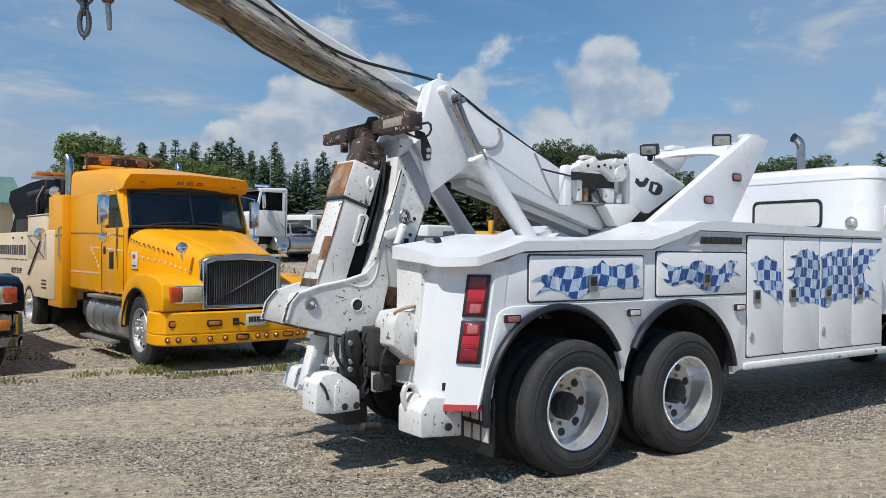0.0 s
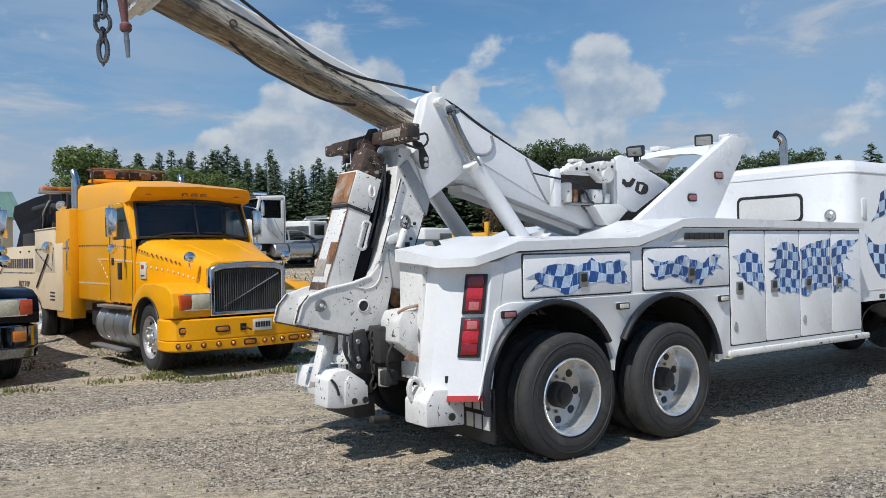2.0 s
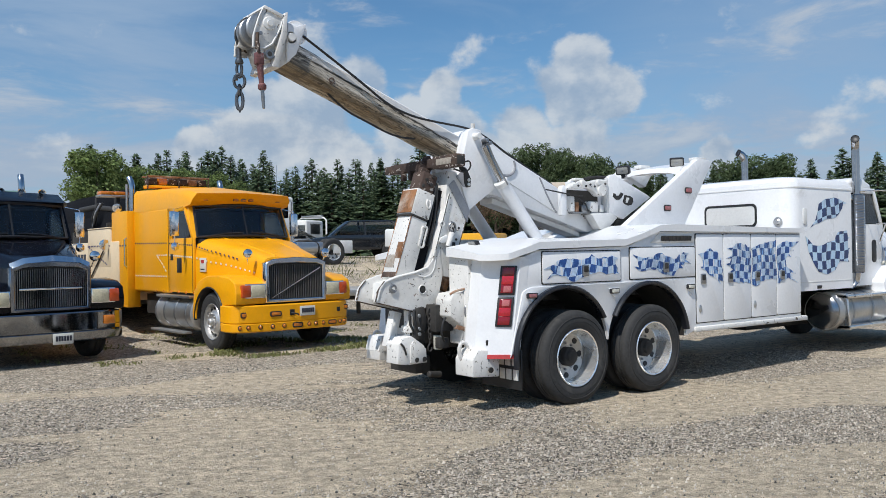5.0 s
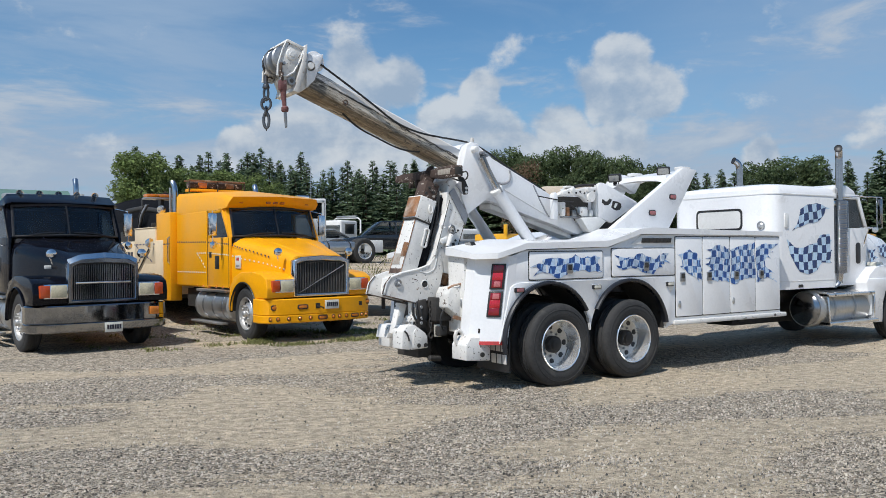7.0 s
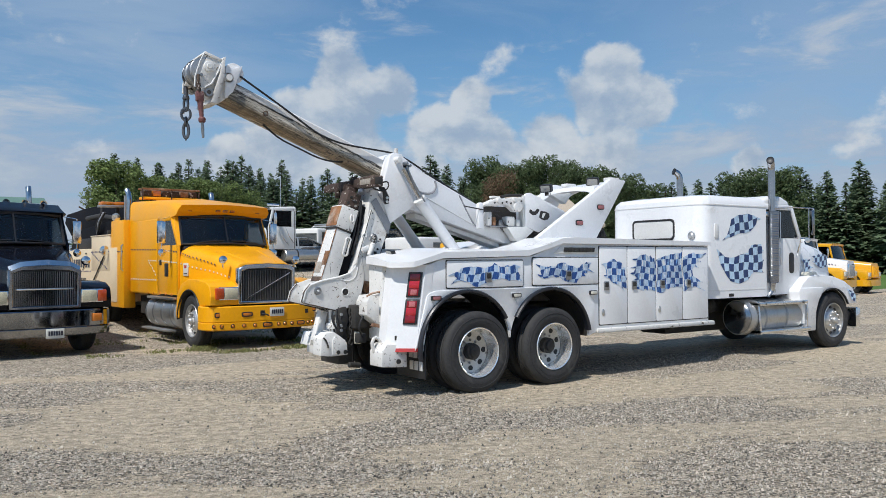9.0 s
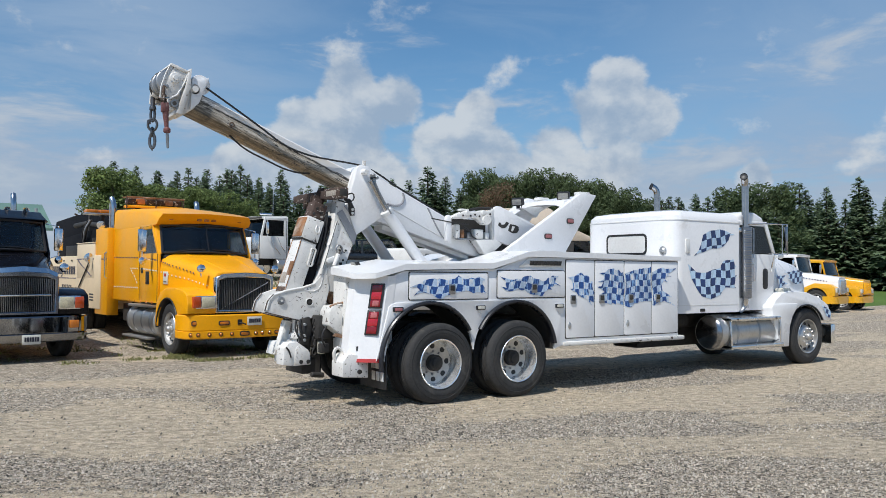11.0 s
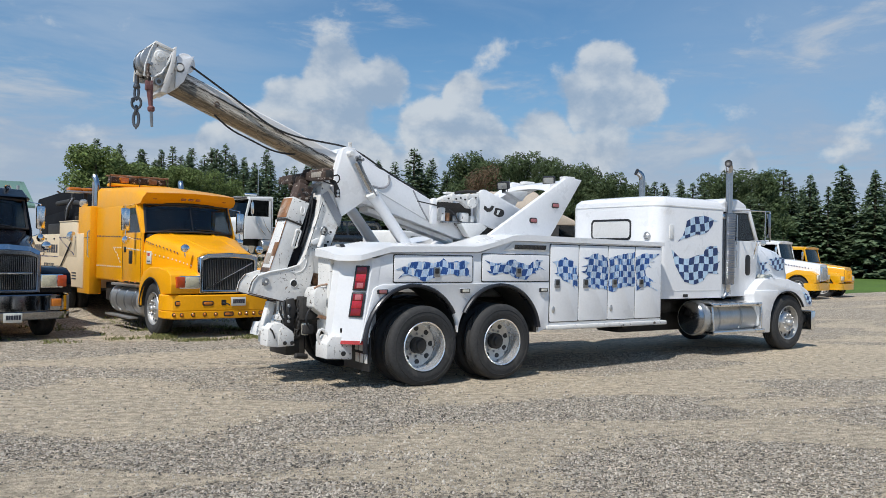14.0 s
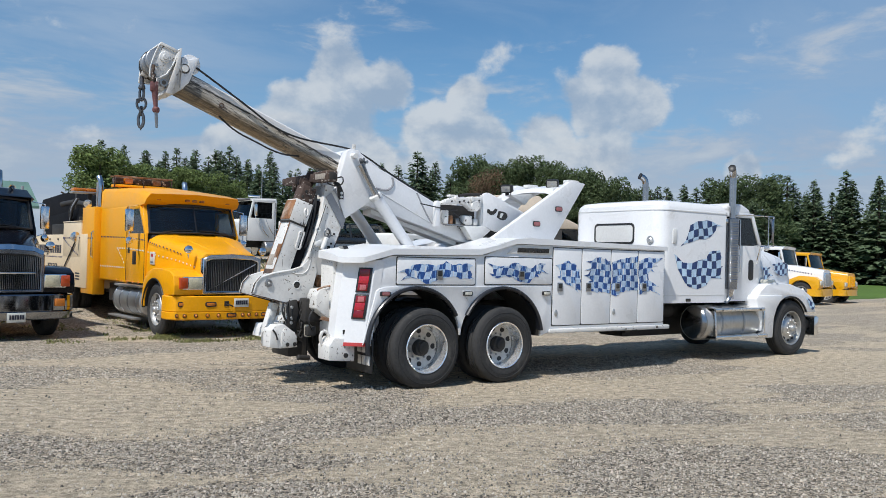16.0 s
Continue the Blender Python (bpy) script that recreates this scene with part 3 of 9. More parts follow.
def smooth_step(a, b, v):
    v = min(1.0, max(0.0, (v - a) / (b - a)))
    return v * v * (3 - 2 * v)


def ground_height(x, y):
    """The yard is flat; behind the parked trucks it climbs to a low terrace."""
    side = 1.0 - smooth_step(20.0, 36.0, x - 0.35 * y)
    h = (1.0 * smooth_step(16.5, 24.0, y) + 0.5 * smooth_step(24.0, 34.0, y)) * side
    near = 1.0 - smooth_step(18.0, 40.0, math.hypot(x - 2, y - 2))
    return h + near * (0.012 * noise.noise((x * 0.9, y * 0.9, 0.3)) + 0.02 * noise.noise((x * 0.2, y * 0.2, 4.0)) - 0.006) - 0.036 * math.exp(-((x - 5.0) / 3.0) ** 2 - ((y - 5.4) / 2.2) ** 2)


def dust_zone(x, y):
    """How much packed dust covers the stones: 0 loose stone, 1 smooth dust, in bands along the lane."""
    u, v = 0.914 * x - 0.407 * y, 0.914 * y + 0.407 * x
    n = 0.62 * noise.noise((0.24 * u, 0.75 * v, 2.0)) + 0.42 * noise.noise((0.5 * x, 0.5 * y, 9.0)) + 0.30 * noise.noise((0.45 * u, 2.6 * v, 5.0))
    n += 0.16 * smooth_step(1.6, 3.6, y) * (1.0 - smooth_step(5.5, 8.0, y)) - 0.12 * smooth_step(5.5, 9.0, y) - 0.10 * (1.0 - smooth_step(-2.0, 2.0, x)) - 0.10 * (1.0 - smooth_step(-0.5, 1.8, y))
    return smooth_step(-0.20, 0.24, n)


def build_ground():
    def steps(a, b, fine, far):
        vals, v, s = [], a, fine
        while v <= b:
            vals.append(v)
            v += fine
        lo, hi, s = a, b, fine
        while hi < far:
            s *= 1.32
            hi += s
            lo -= s
            vals += [hi]
            vals.insert(0, lo)
        return vals

    xs, ys = steps(-6.0, 17.0, 0.19, 3200.0), steps(-1.0, 26.0, 0.21, 3200.0)
    verts = [(x, y, ground_height(x, y)) for y in ys for x in xs]
    n = len(xs)
    faces = [(j * n + i, j * n + i + 1, (j + 1) * n + i + 1, (j + 1) * n + i) for j in range(len(ys) - 1) for i in range(n - 1)]
    me = bpy.data.meshes.new("ground")
    me.from_pydata(verts, [], faces)
    me.attributes.new("dust", "FLOAT", "POINT").data.foreach_set("value", [dust_zone(x, y) if -30 < x < 50 and -12 < y < 45 else 0.5 for x, y, z in verts])
    me.materials.append(ground_mat)
    me.shade_smooth()
    tagged(new("ground", me), "packed sandy gravel yard with loose stones and tyre tracks", "ground", kind="structure")


build_ground()

# ---- wheels, shared by all trucks ----


def tyre_mesh(r=0.527, w=0.27, rim=0.315):
    """A lorry tyre about the local z axis, its outer face at z = 0, with grooves in the tread."""
    b = lathe([(rim, 0.02), (rim + 0.03, -0.002), (r - 0.11, 0.0), (r - 0.05, 0.006), (r - 0.018, 0.022), (r - 0.004, 0.040), (r, 0.055),
               (r, 0.085), (r - 0.012, 0.089), (r - 0.012, 0.097), (r, 0.101), (r, 0.131), (r - 0.012, 0.135), (r - 0.012, 0.143), (r, 0.147), (r, 0.177), (r - 0.012, 0.181), (r - 0.012, 0.189), (r, 0.193),
               (r, w - 0.055), (r - 0.02, w - 0.02), (r - 0.06, w), (rim + 0.02, w), (rim, w - 0.02), (rim - 0.01, w / 2), (rim, 0.02)], 56)
    for k in range(2):
        b2 = lathe([(r - 0.075 - 0.05 * k, -0.003), (r - 0.072 - 0.05 * k, 0.004), (r - 0.078 - 0.05 * k, 0.004), (r - 0.075 - 0.05 * k, -0.003)], 56)
        join(b, b2)
    return b


def rear_rim_mesh(rim=0.318):
    """A deep-dished aluminium rim with round hand holes left as dark recesses."""
    return lathe([(rim, 0.03), (rim + 0.008, 0.005), (rim, -0.004), (rim - 0.012, 0.004), (rim - 0.018, 0.04), (rim - 0.034, 0.175), (rim - 0.05, 0.20), (0.205, 0.213), (0.135, 0.216), (0.13, 0.21), (0.0, 0.21)], 48)


def front_rim_mesh(rim=0.318):
    return lathe([(rim, 0.05), (rim + 0.008, 0.012), (rim, 0.0), (rim - 0.014, 0.008), (rim - 0.02, 0.05), (rim - 0.05, 0.10), (0.20, 0.055), (0.17, 0.015), (0.14, 0.002), (0.125, 0.004), (0.12, 0.012), (0.0, 0.012)], 48)


WHEEL = {}


def wheel(parent, at, outward, kind="rear", dual=False, hub_mat=None, rim_mat=None):
    """A wheel whose outer face lies at the given place and looks along outward (a unit vector)."""
    m = axis_to(at, Vector(at) - Vector(outward))
    key = (kind, dual)
    if key not in WHEEL:
        tyre = part("tyre", tyre_mesh(), rubber, None)
        rim = part("rim", rear_rim_mesh() if kind == "rear" else front_rim_mesh(), rim_mat or (rim_alu if kind == "rear" else disc_alu), None)
        holes, nuts = [], []
        depth, ring = (0.2025, 0.222) if kind == "rear" else (0.066, 0.232)
        disc = part("disc", lathe([(0.275, 0.195), (0.205, 0.209), (0.135, 0.212), (0.13, 0.206), (0.0, 0.206)], 40), disc_alu, None) if kind == "rear" else None
        hole = part("hand_hole", lathe([(0, -0.002), (0.034, -0.002), (0.037, 0.001), (0.037, 0.01), (0, 0.01)], 16), black, None)
        nut = part("lug_nut", lathe([(0, -0.03), (0.010, -0.03), (0.015, -0.024), (0.016, 0.0), (0, 0.0)], 6), steel if kind == "rear" else disc_alu, None)
        hub = part("hub", lathe([(0, -0.135), (0.06, -0.135), (0.07, -0.13), (0.078, -0.10), (0.100, -0.095), (0.108, -0.085), (0.108, 0.0), (0.122, 0.002), (0, 0.002)], 24) if kind == "rear"
                   else lathe([(0, -0.075), (0.035, -0.075), (0.055, -0.062), (0.065, -0.04), (0.068, 0.0), (0, 0.0)], 24), hub_mat or (chassis if kind == "rear" else disc_alu), None)
        WHEEL[key] = (tyre, rim, hole, nut, hub, depth, ring, disc)
        made = [tyre, rim, hole, nut, hub] + ([disc] if disc else [])
        for o in made:
            scene.collection.objects.unlink(o)
    tyre, rim, hole, nut, hub, depth, ring, disc = WHEEL[key]
    w = again(tyre, "wheel", parent, m)
    w["label"] = "black lorry tyre on a dished aluminium rim" if kind == "rear" else "black lorry tyre on an aluminium disc rim"
    again(rim, "rim", w)
    if disc:
        again(disc, "disc", w)
    for k in range(10 if kind == "front" else 8):
        n = 10 if kind == "front" else 8
        a = 2 * math.pi * (k + 0.5) / n
        again(hole, "hand_hole", w, Matrix.Translation((ring * math.cos(a), ring * math.sin(a), depth)))
    for k in range(10):
        a = 2 * math.pi * k / 10
        rr, d = (0.150, 0.215) if kind == "rear" else (0.155, 0.012)
        again(nut, "lug_nut", w, Matrix.Translation((rr * math.cos(a), rr * math.sin(a), d)))
    again(hub, "hub", w, Matrix.Translation((0, 0, 0.212 if kind == "rear" else 0.014)))
    if dual:
        t2 = again(tyre, "inner_tyre", w, Matrix.Translation((0, 0, 0.31)))
    return w


# ---- the white tow truck ----
# built in the yard's own coordinates: it points along +x, its middle lies at y = MID
MID = 6.27
WORLD_SPACE = True
wrecker = thing("tow_truck", "white heavy tow truck with raised boom and blue chequered decals", "tow truck", (8.0, MID, 0))


def far_y(y):
    return 2 * MID - y


def flipped(bm):
    bm.transform(Matrix.Translation((0, 2 * MID, 0)) @ Matrix.Diagonal((1, -1, 1, 1)))
    bmesh.ops.reverse_faces(bm, faces=bm.faces)
    return bm


ARCHES = ((4.48, 0.55), (5.92, 0.55))
ARCH_R = 0.725


def side_outline(top, rear_x0, rear_x1, front):
    a1, a2 = ARCHES
    lap = math.degrees(math.asin(min(1, math.sqrt(max(0, ARCH_R**2 - ((a2[0] - a1[0]) / 2) ** 2)) / ARCH_R)))
    pts = [(rear_x0, top[0]), (rear_x1, 0.55)]
    pts += arc(a1[0], a1[1], ARCH_R, 180, lap, 22)[1:]
    pts += arc(a2[0], a2[1], ARCH_R, 180 - lap, 2, 22)
    pts += [(6.70, 0.60), (6.86, 0.64), (front, 0.67)]
    return pts


def wrecker_side(near):
    """One flank of the body: skin, wheel-arch flares, lockers, lid and the rear light post."""
    fix = (lambda b: b) if near else flipped
    pts = side_outline((1.60, 0), 3.885, 3.73, 9.33) + [(9.33, 1.89), (6.10, 1.89), (5.60, 1.72), (4.10, 1.68)]
    flank = part("body_side", fix(prism(pts, "y", 5.03, 5.52, 0.012)), white, wrecker)
    # the lower skin stands proud, with a rounded top rear corner
    low = side_outline((1.22, 0), 3.80, 3.70, 6.84) + [(6.84, 1.300), (4.02, 1.285), (3.93, 1.262), (3.88, 1.23)]
    part("lower_skin", fix(prism(low[1:], "y", 5.012, 5.035, 0.008)), white, flank)
    for cx, cz in ARCHES:
        a0, a1 = (190, 29) if cx < 5 else (151, 9)
        out = arc(cx, cz, ARCH_R + 0.020, a0, a1, 26)
        inn = arc(cx, cz, ARCH_R - 0.030, a0, a1, 26)
        b = bmesh.new()
        rings = []
        for (xo, zo), (xi, zi) in zip(out, inn):
            rings.append([(xo, 5.012, zo), (xo, 4.975, zo), (0.7 * xo + 0.3 * xi, 4.958, 0.7 * zo + 0.3 * zi), (0.3 * xo + 0.7 * xi, 4.958, 0.3 * zo + 0.7 * zi), (xi, 4.975, zi), (xi, 5.05, zi)])
        part("fender_flare", fix(loft(rings, b)), flare_rubber, flank)
        liner = arc(cx, cz, ARCH_R - 0.012, 178, 2, 18)
        b = bmesh.new()
        part("wheel_housing", fix(loft([[(x, 5.05, z), (x, 5.56, z), (cx + (x - cx) * 1.02, 5.56, cz + (z - cz) * 1.02), (cx + (x - cx) * 1.02, 5.05, cz + (z - cz) * 1.02)] for x, z in liner], b)), chassis, flank)
    # lockers over the wheels and the tall doors
    doors = [(4.18, 5.43, 1.315, 1.662), (5.605, 6.84, 1.322, 1.695)]
    doors += [(a, b, 0.722, 1.858) for a, b in ((6.868, 7.436), (7.452, 8.062), (8.078, 8.676), (8.692, 9.30))]
    made = []
    for i, (x0, x1, z0, z1) in enumerate(doors):
        part("door_seal", fix(prism(rounded(x0 - 0.012, x1 + 0.012, z0 - 0.012, z1 + 0.012, 0.02), "y", 5.024, 5.034)), black, flank)
        d = part("locker_door", fix(prism(rounded(x0, x1, z0, z1, 0.022), "y", 5.013, 5.03, 0.005)), white, wrecker)
        made.append(d)
        if not near:
            continue
        lx, lz = ((x0 + x1) / 2 + 0.03, z0 + 0.13) if i < 2 else (x0 + 0.13, 1.285)
        paddle = part("paddle_latch", prism(rounded(lx - 0.05, lx + 0.05, lz - 0.065, lz + 0.065, 0.012), "y", 4.998, 5.014, 0.004), steel, d)
        part("latch_handle", prism(rounded(lx - 0.032, lx + 0.032, lz - 0.02, lz + 0.05, 0.01), "y", 4.990, 5.0, 0.003), chassis, d)
        if i in (2, 4):
            kx = x0 + 0.065
            part("bottom_lock", lathe([(0, -0.012), (0.016, -0.012), (0.03, -0.006), (0.034, 0.0), (0, 0.0)], 16, axis_to((kx, 5.012, 0.90), (kx, 5.4, 0.90)) @ Matrix.Diagonal((1, 1.5, 1, 1))), alu_dull, d)
    if near:
        strip = [(5.98, 1.755), (6.84, 1.755), (6.84, 1.872), (6.15, 1.872)]
        part("badge_panel", prism(strip, "y", 5.020, 5.034, 0.004), white_dull, flank)
        for k in range(8):
            x = 6.17 + 0.075 * k
            part("badge_bar", prism([(x, 1.776), (x + 0.067, 1.776), (x + 0.082, 1.840), (x + 0.015, 1.840)], "y", 5.009, 5.021, 0.003), chassis, flank)
    # rub rail under the doors
    part("sill_rail", fix(box(6.80, 9.44, 4.985, 5.50, 0.605, 0.672, 0.018)), white_worn, flank)
    # lid: one sheet from the tall doors down to a drooping rear tip
    rings = [[(x, 4.995, a), (x, 4.995, c), (x, 5.80, d), (x, 5.80, b)] for x, a, b, c, d in (
        (9.37, 1.885, 1.885, 1.945, 1.96), (6.40, 1.895, 1.895, 1.985, 2.0), (6.14, 1.895, 1.90, 1.968, 1.985), (5.80, 1.80, 1.80, 1.865, 1.89), (5.52, 1.722, 1.722, 1.80, 1.83), (4.12, 1.695, 1.70, 1.772, 1.835))]
    for x, y in ((3.90, 4.995), (3.70, 4.995), (3.665, 5.005), (3.58, 5.085), (3.49, 5.175), (3.455, 5.225), (3.45, 5.30)):
        low, top = 1.695 - 0.25 * (4.12 - x) + 0.22 * (y - 4.995), 1.835 - 0.16 * (4.12 - x)
        rings.append([(x, y, low), (x, y, low + 0.068), (x, 5.80, top), (x, 5.80, top - 0.10)])
    part("lid", fix(bevelled(loft(rings), 0.020, 3)), white, flank, "", 32)
    # light post: its outer rear corner is cut off, and it leans out towards the bottom
    plan = lambda s, t: [(3.99 + s, 5.026), (3.875 + s, 5.028), (3.665 + s, 5.205), (3.56 + s * 0.8, 5.30), (3.56 + s * 0.8, 5.48), (3.99 + s, 5.48)]
    post = part("light_post", fix(bevelled(loft([[(x, y, 1.615) for x, y in plan(0, 0)], [(x, y, 1.20) for x, y in plan(-0.06, 0)], [(x, y, 0.54) for x, y in plan(-0.16, 0)]]), 0.012)), white, wrecker)
    part("red_strip", fix(bevelled(loft([[(x, y, 0.582) for x, y in [(3.796, 5.018), (3.712, 5.02), (3.502, 5.21), (3.435, 5.30), (3.435, 5.34), (3.796, 5.34)]], [(x, y, 0.538) for x, y in [(3.790, 5.018), (3.705, 5.02), (3.495, 5.21), (3.428, 5.30), (3.428, 5.34), (3.790, 5.34)]]]), 0.003)), red_tape, post)
    for zc in (1.365, 1.03):
        s = -0.15 * (1.60 - zc)
        along = Vector((0.20, -0.185, 0)).normalized()
        tilt = Vector((0.15, 0, 1)).normalized()
        out = along.cross(tilt)
        mid = Vector((3.780 + s, 5.098, zc))
        basis = Matrix((along, tilt, out)).transposed().to_4x4()
        put = Matrix.Translation(mid) @ basis
        lamp = part("tail_light", fix(box(-0.088, 0.088, -0.158, 0.158, -0.02, 0.014, 0.008, m=put)), black, post, "black-framed red tail light")
        # the middle segment's brighter red paints in the lens's soft highlight
        for k, (z0, z1, mat) in enumerate(((-0.138, -0.048, red_lens), (-0.047, 0.047, red_lens_highlit), (0.048, 0.138, red_lens))):
            part("lens", fix(box(-0.064, 0.064, z0, z1, 0.008, 0.022, 0.004, m=put)), mat, lamp)
        z0 = -0.128 if zc > 1.2 else 0.062
        part("reversing_lens", fix(box(-0.036, 0.044, z0, z0 + 0.066, 0.020, 0.026, 0.003, m=put)), pale_lens, lamp)
    for x, mat in ((4.00, faded_lens), (5.30, clear_lens), (6.72, clear_lens)):
        z = 1.195
        part("marker_bracket", fix(prism([(x - 0.085, z + 0.03), (x + 0.085, z + 0.03), (x + 0.06, z - 0.09), (x + 0.03, z - 0.12)], "y", 5.004, 5.014, 0.002)), white, flank)
        mk = part("side_marker", fix(prism(rounded(x - 0.075, x + 0.075, z - 0.03, z + 0.03, 0.012), "y", 4.984, 5.006, 0.005)), black, flank)
        part("lens", fix(prism(rounded(x - 0.052, x + 0.052, z - 0.02, z + 0.02, 0.008), "y", 4.972, 4.990, 0.006)), mat, mk)
    # rear bulkhead box inboard of the light post
    part("rear_locker", fix(box(3.50, 4.20, 5.47, 5.82, 0.66, 1.64, 0.015)), white_scuffed, wrecker)
    # tow-eye box below the post, with its slotted bracket
    tow = part("tow_eye_box", fix(prism([(3.33, 0.36), (3.69, 0.335), (3.69, 0.62), (3.40, 0.64), (3.33, 0.54)], "y", 5.19, 5.50, 0.012)), white_scuffed, wrecker)
    part("tow_loop", fix(tube([(3.36, 5.40, 0.50), (3.30, 5.40, 0.62), (3.34, 5.40, 0.72), (3.42, 5.40, 0.68), (3.42, 5.40, 0.56)], 0.022, 8, smooth=1)), white_worn, tow)
    part("tow_pin_hole", fix(rod((3.55, 5.155, 0.42), (3.55, 5.17, 0.42), 0.03)), chassis, tow)
    # small black plate drawn for the shade in the bracket's notch
    part("slot_plate", fix(box(3.52, 3.60, 5.195, 5.21, 0.68, 0.735, 0.004)), chassis, tow)
    # mud flap
    flap = part("mud_flap", fix(box(3.83, 3.85, 5.00, 5.66, 0.19, 0.62, 0.004)), rubber_black, wrecker)
    for row, (z, ys) in enumerate(((0.44, (5.06, 5.17, 5.28)), (0.29, (5.04, 5.15, 5.26)))):
        for y in ys:
            part("lettering_bar", fix(box(3.822, 3.831, y, y + 0.085, z, z + 0.115, 0.002)), letter_white, flap)
    for i, x in enumerate((4.62, 5.92)):
        w = wheel(wrecker, (0, 0, 0), (0, -1, 0), "rear", True)
        y = 4.93 if near else far_y(4.93)
        w.matrix_basis = wrecker.matrix_basis.inverted() @ axis_to((x, y, 0.480), (x, MID, 0.480)) @ pose(0, 0, 0, 0, 0, 20 + 31 * i)
    return flank, made


flank_near, doors_near = wrecker_side(True)
flank_far, doors_far = wrecker_side(False)

# chassis, axles and deck
for y in (5.88, 6.56):
    part("frame_rail", box(3.7, 13.7, y, y + 0.10, 0.72, 1.00, 0.01), chassis, wrecker)
for x in (4.62, 5.92):
    part("axle", rod((x, 5.1, 0.505), (x, far_y(5.1), 0.505), 0.075, bm=lathe([(0, -0.2), (0.15, -0.17), (0.2, 0), (0.15, 0.17), (0, 0.2)], 16, Matrix.Translation((x, MID, 0.52)))), chassis, wrecker)
part("gearbox", box(9.40, 12.3, 5.98, 6.56, 0.38, 0.74, 0.04), chassis, wrecker)
part("air_tank", rod((9.45, 5.80, 0.84), (10.4, 5.80, 0.84), 0.12, seg=18, bev=0.02), chassis, wrecker)
part("battery_tray", box(9.42, 9.66, 5.30, 5.85, 0.72, 0.98, 0.012), chassis, wrecker)
part("deck", box(3.62, 9.3, 5.50, far_y(5.50), 1.30, 1.36), chassis, wrecker)
part("tailboard", box(3.60, 3.66, 5.5, far_y(5.5), 0.60, 1.15, 0.01), chassis, wrecker)
for y in (5.55, 5.80, 6.85):
    part("hanging_bracket", box(9.0, 9.12, y, y + 0.1, 0.50, 0.72, 0.01), chassis, wrecker)

# flag decals: torn, wind-blown chequered banners


def torn(outline, seed, step=0.075, jag=0.012, spikes=()):
    """Frays an outline: edges fluttered by a hair, and long points where spikes names a corner (index, dx, dz)."""
    rnd = random.Random(seed)
    out = []
    extra = {i: (dx, dz) for i, dx, dz in spikes}
    n = len(outline)
    for i in range(n):
        (x0, z0), (x1, z1) = outline[i], outline[(i + 1) % n]
        if i in extra:
            dx, dz = extra[i]
            w = 0.018
            q = Vector((-dz, dx)).normalized() * w
            out += [(x0 + q.x, z0 + q.y), (x0 + dx, z0 + dz), (x0 - q.x, z0 - q.y)]
        else:
            out.append((x0, z0))
        length = math.hypot(x1 - x0, z1 - z0)
        m = int(length / step)
        for k in range(1, m):
            f = k / m
            s = 0.0 if abs(x1 - x0) < 0.03 and length > 0.35 else rnd.uniform(-1, 1) * jag
            out.append((x0 + (x1 - x0) * f - (z1 - z0) / length * s, z0 + (z1 - z0) * f + (x1 - x0) / length * s))
    return out


def flag(parent, outline, cell, tilt, place, origin=(0, 0), shear=0.0, ripple=0.014, films=None):
    """A chequered banner: its outline cut along a tilted grid, checks alternately dark and light, then rippled."""
    b = bmesh.new()
    c, s = math.cos(radians(tilt)), math.sin(radians(tilt))
    b.faces.new([b.verts.new((x - origin[0], z - origin[1], 0)) for x, z in outline])
    bmesh.ops.triangulate(b, faces=b.faces)
    ux, uz = Vector((c, s, 0)), Vector((-s + shear * c, c + shear * s, 0)).normalized()
    nx, nz = Vector((uz.y, -uz.x, 0)), Vector((-ux.y, ux.x, 0))
    kx = abs(nx.dot(ux))
    reach = max(math.hypot(v.co.x, v.co.y) for v in b.verts)
    n = int(reach / cell) + 2
    for k in range(-2 * n, 2 * n + 1):
        for axis, f in ((nx, kx), (nz, 1.0)):
            bmesh.ops.bisect_plane(b, geom=b.verts[:] + b.edges[:] + b.faces[:], plane_co=axis * (k * cell * f * 0.5), plane_no=axis, dist=1e-5)
    for f in b.faces:
        m = f.calc_center_median()
        f.material_index = (math.floor(m.dot(nx) / (cell * kx)) + math.floor(m.dot(nz) / cell)) % 2
    for v in b.verts:
        x, z = v.co.x + origin[0], v.co.y + origin[1]
        v.co = place(x + ripple * math.sin(z * 13 + x * 4), z + ripple * math.sin(x * 11 + z * 3))
    for f in b.faces:
        f.normal_update()
    turn = [f for f in b.faces if f.normal.y > 0]
    if turn and parent is not None:
        bmesh.ops.reverse_faces(b, faces=turn)
    return part("flag_decal", b, films or [decal_light, decal_dark], parent, "torn blue and white chequered flag decal", 0)


Y_DOOR = 5.0095
on_door = lambda x, z: (x, Y_DOOR, z)
flag(doors_near[0], torn([(4.31, 1.47), (4.40, 1.56), (4.52, 1.605), (4.62, 1.60), (4.76, 1.55), (4.87, 1.565), (4.94, 1.62), (5.10, 1.60), (5.29, 1.61), (5.35, 1.56), (5.34, 1.40), (5.22, 1.42), (5.05, 1.43), (4.92, 1.38), (4.76, 1.36), (4.64, 1.345), (4.52, 1.40), (4.36, 1.40)], 3, 0.05, 0.020, ((0, -0.11, -0.01), (17, -0.13, -0.05), (9, 0.05, 0.0), (10, 0.05, -0.02))), 0.098, 0, on_door, (4.4, 1.4), 0.15, 0.02, films=[brush_light, brush_dark])
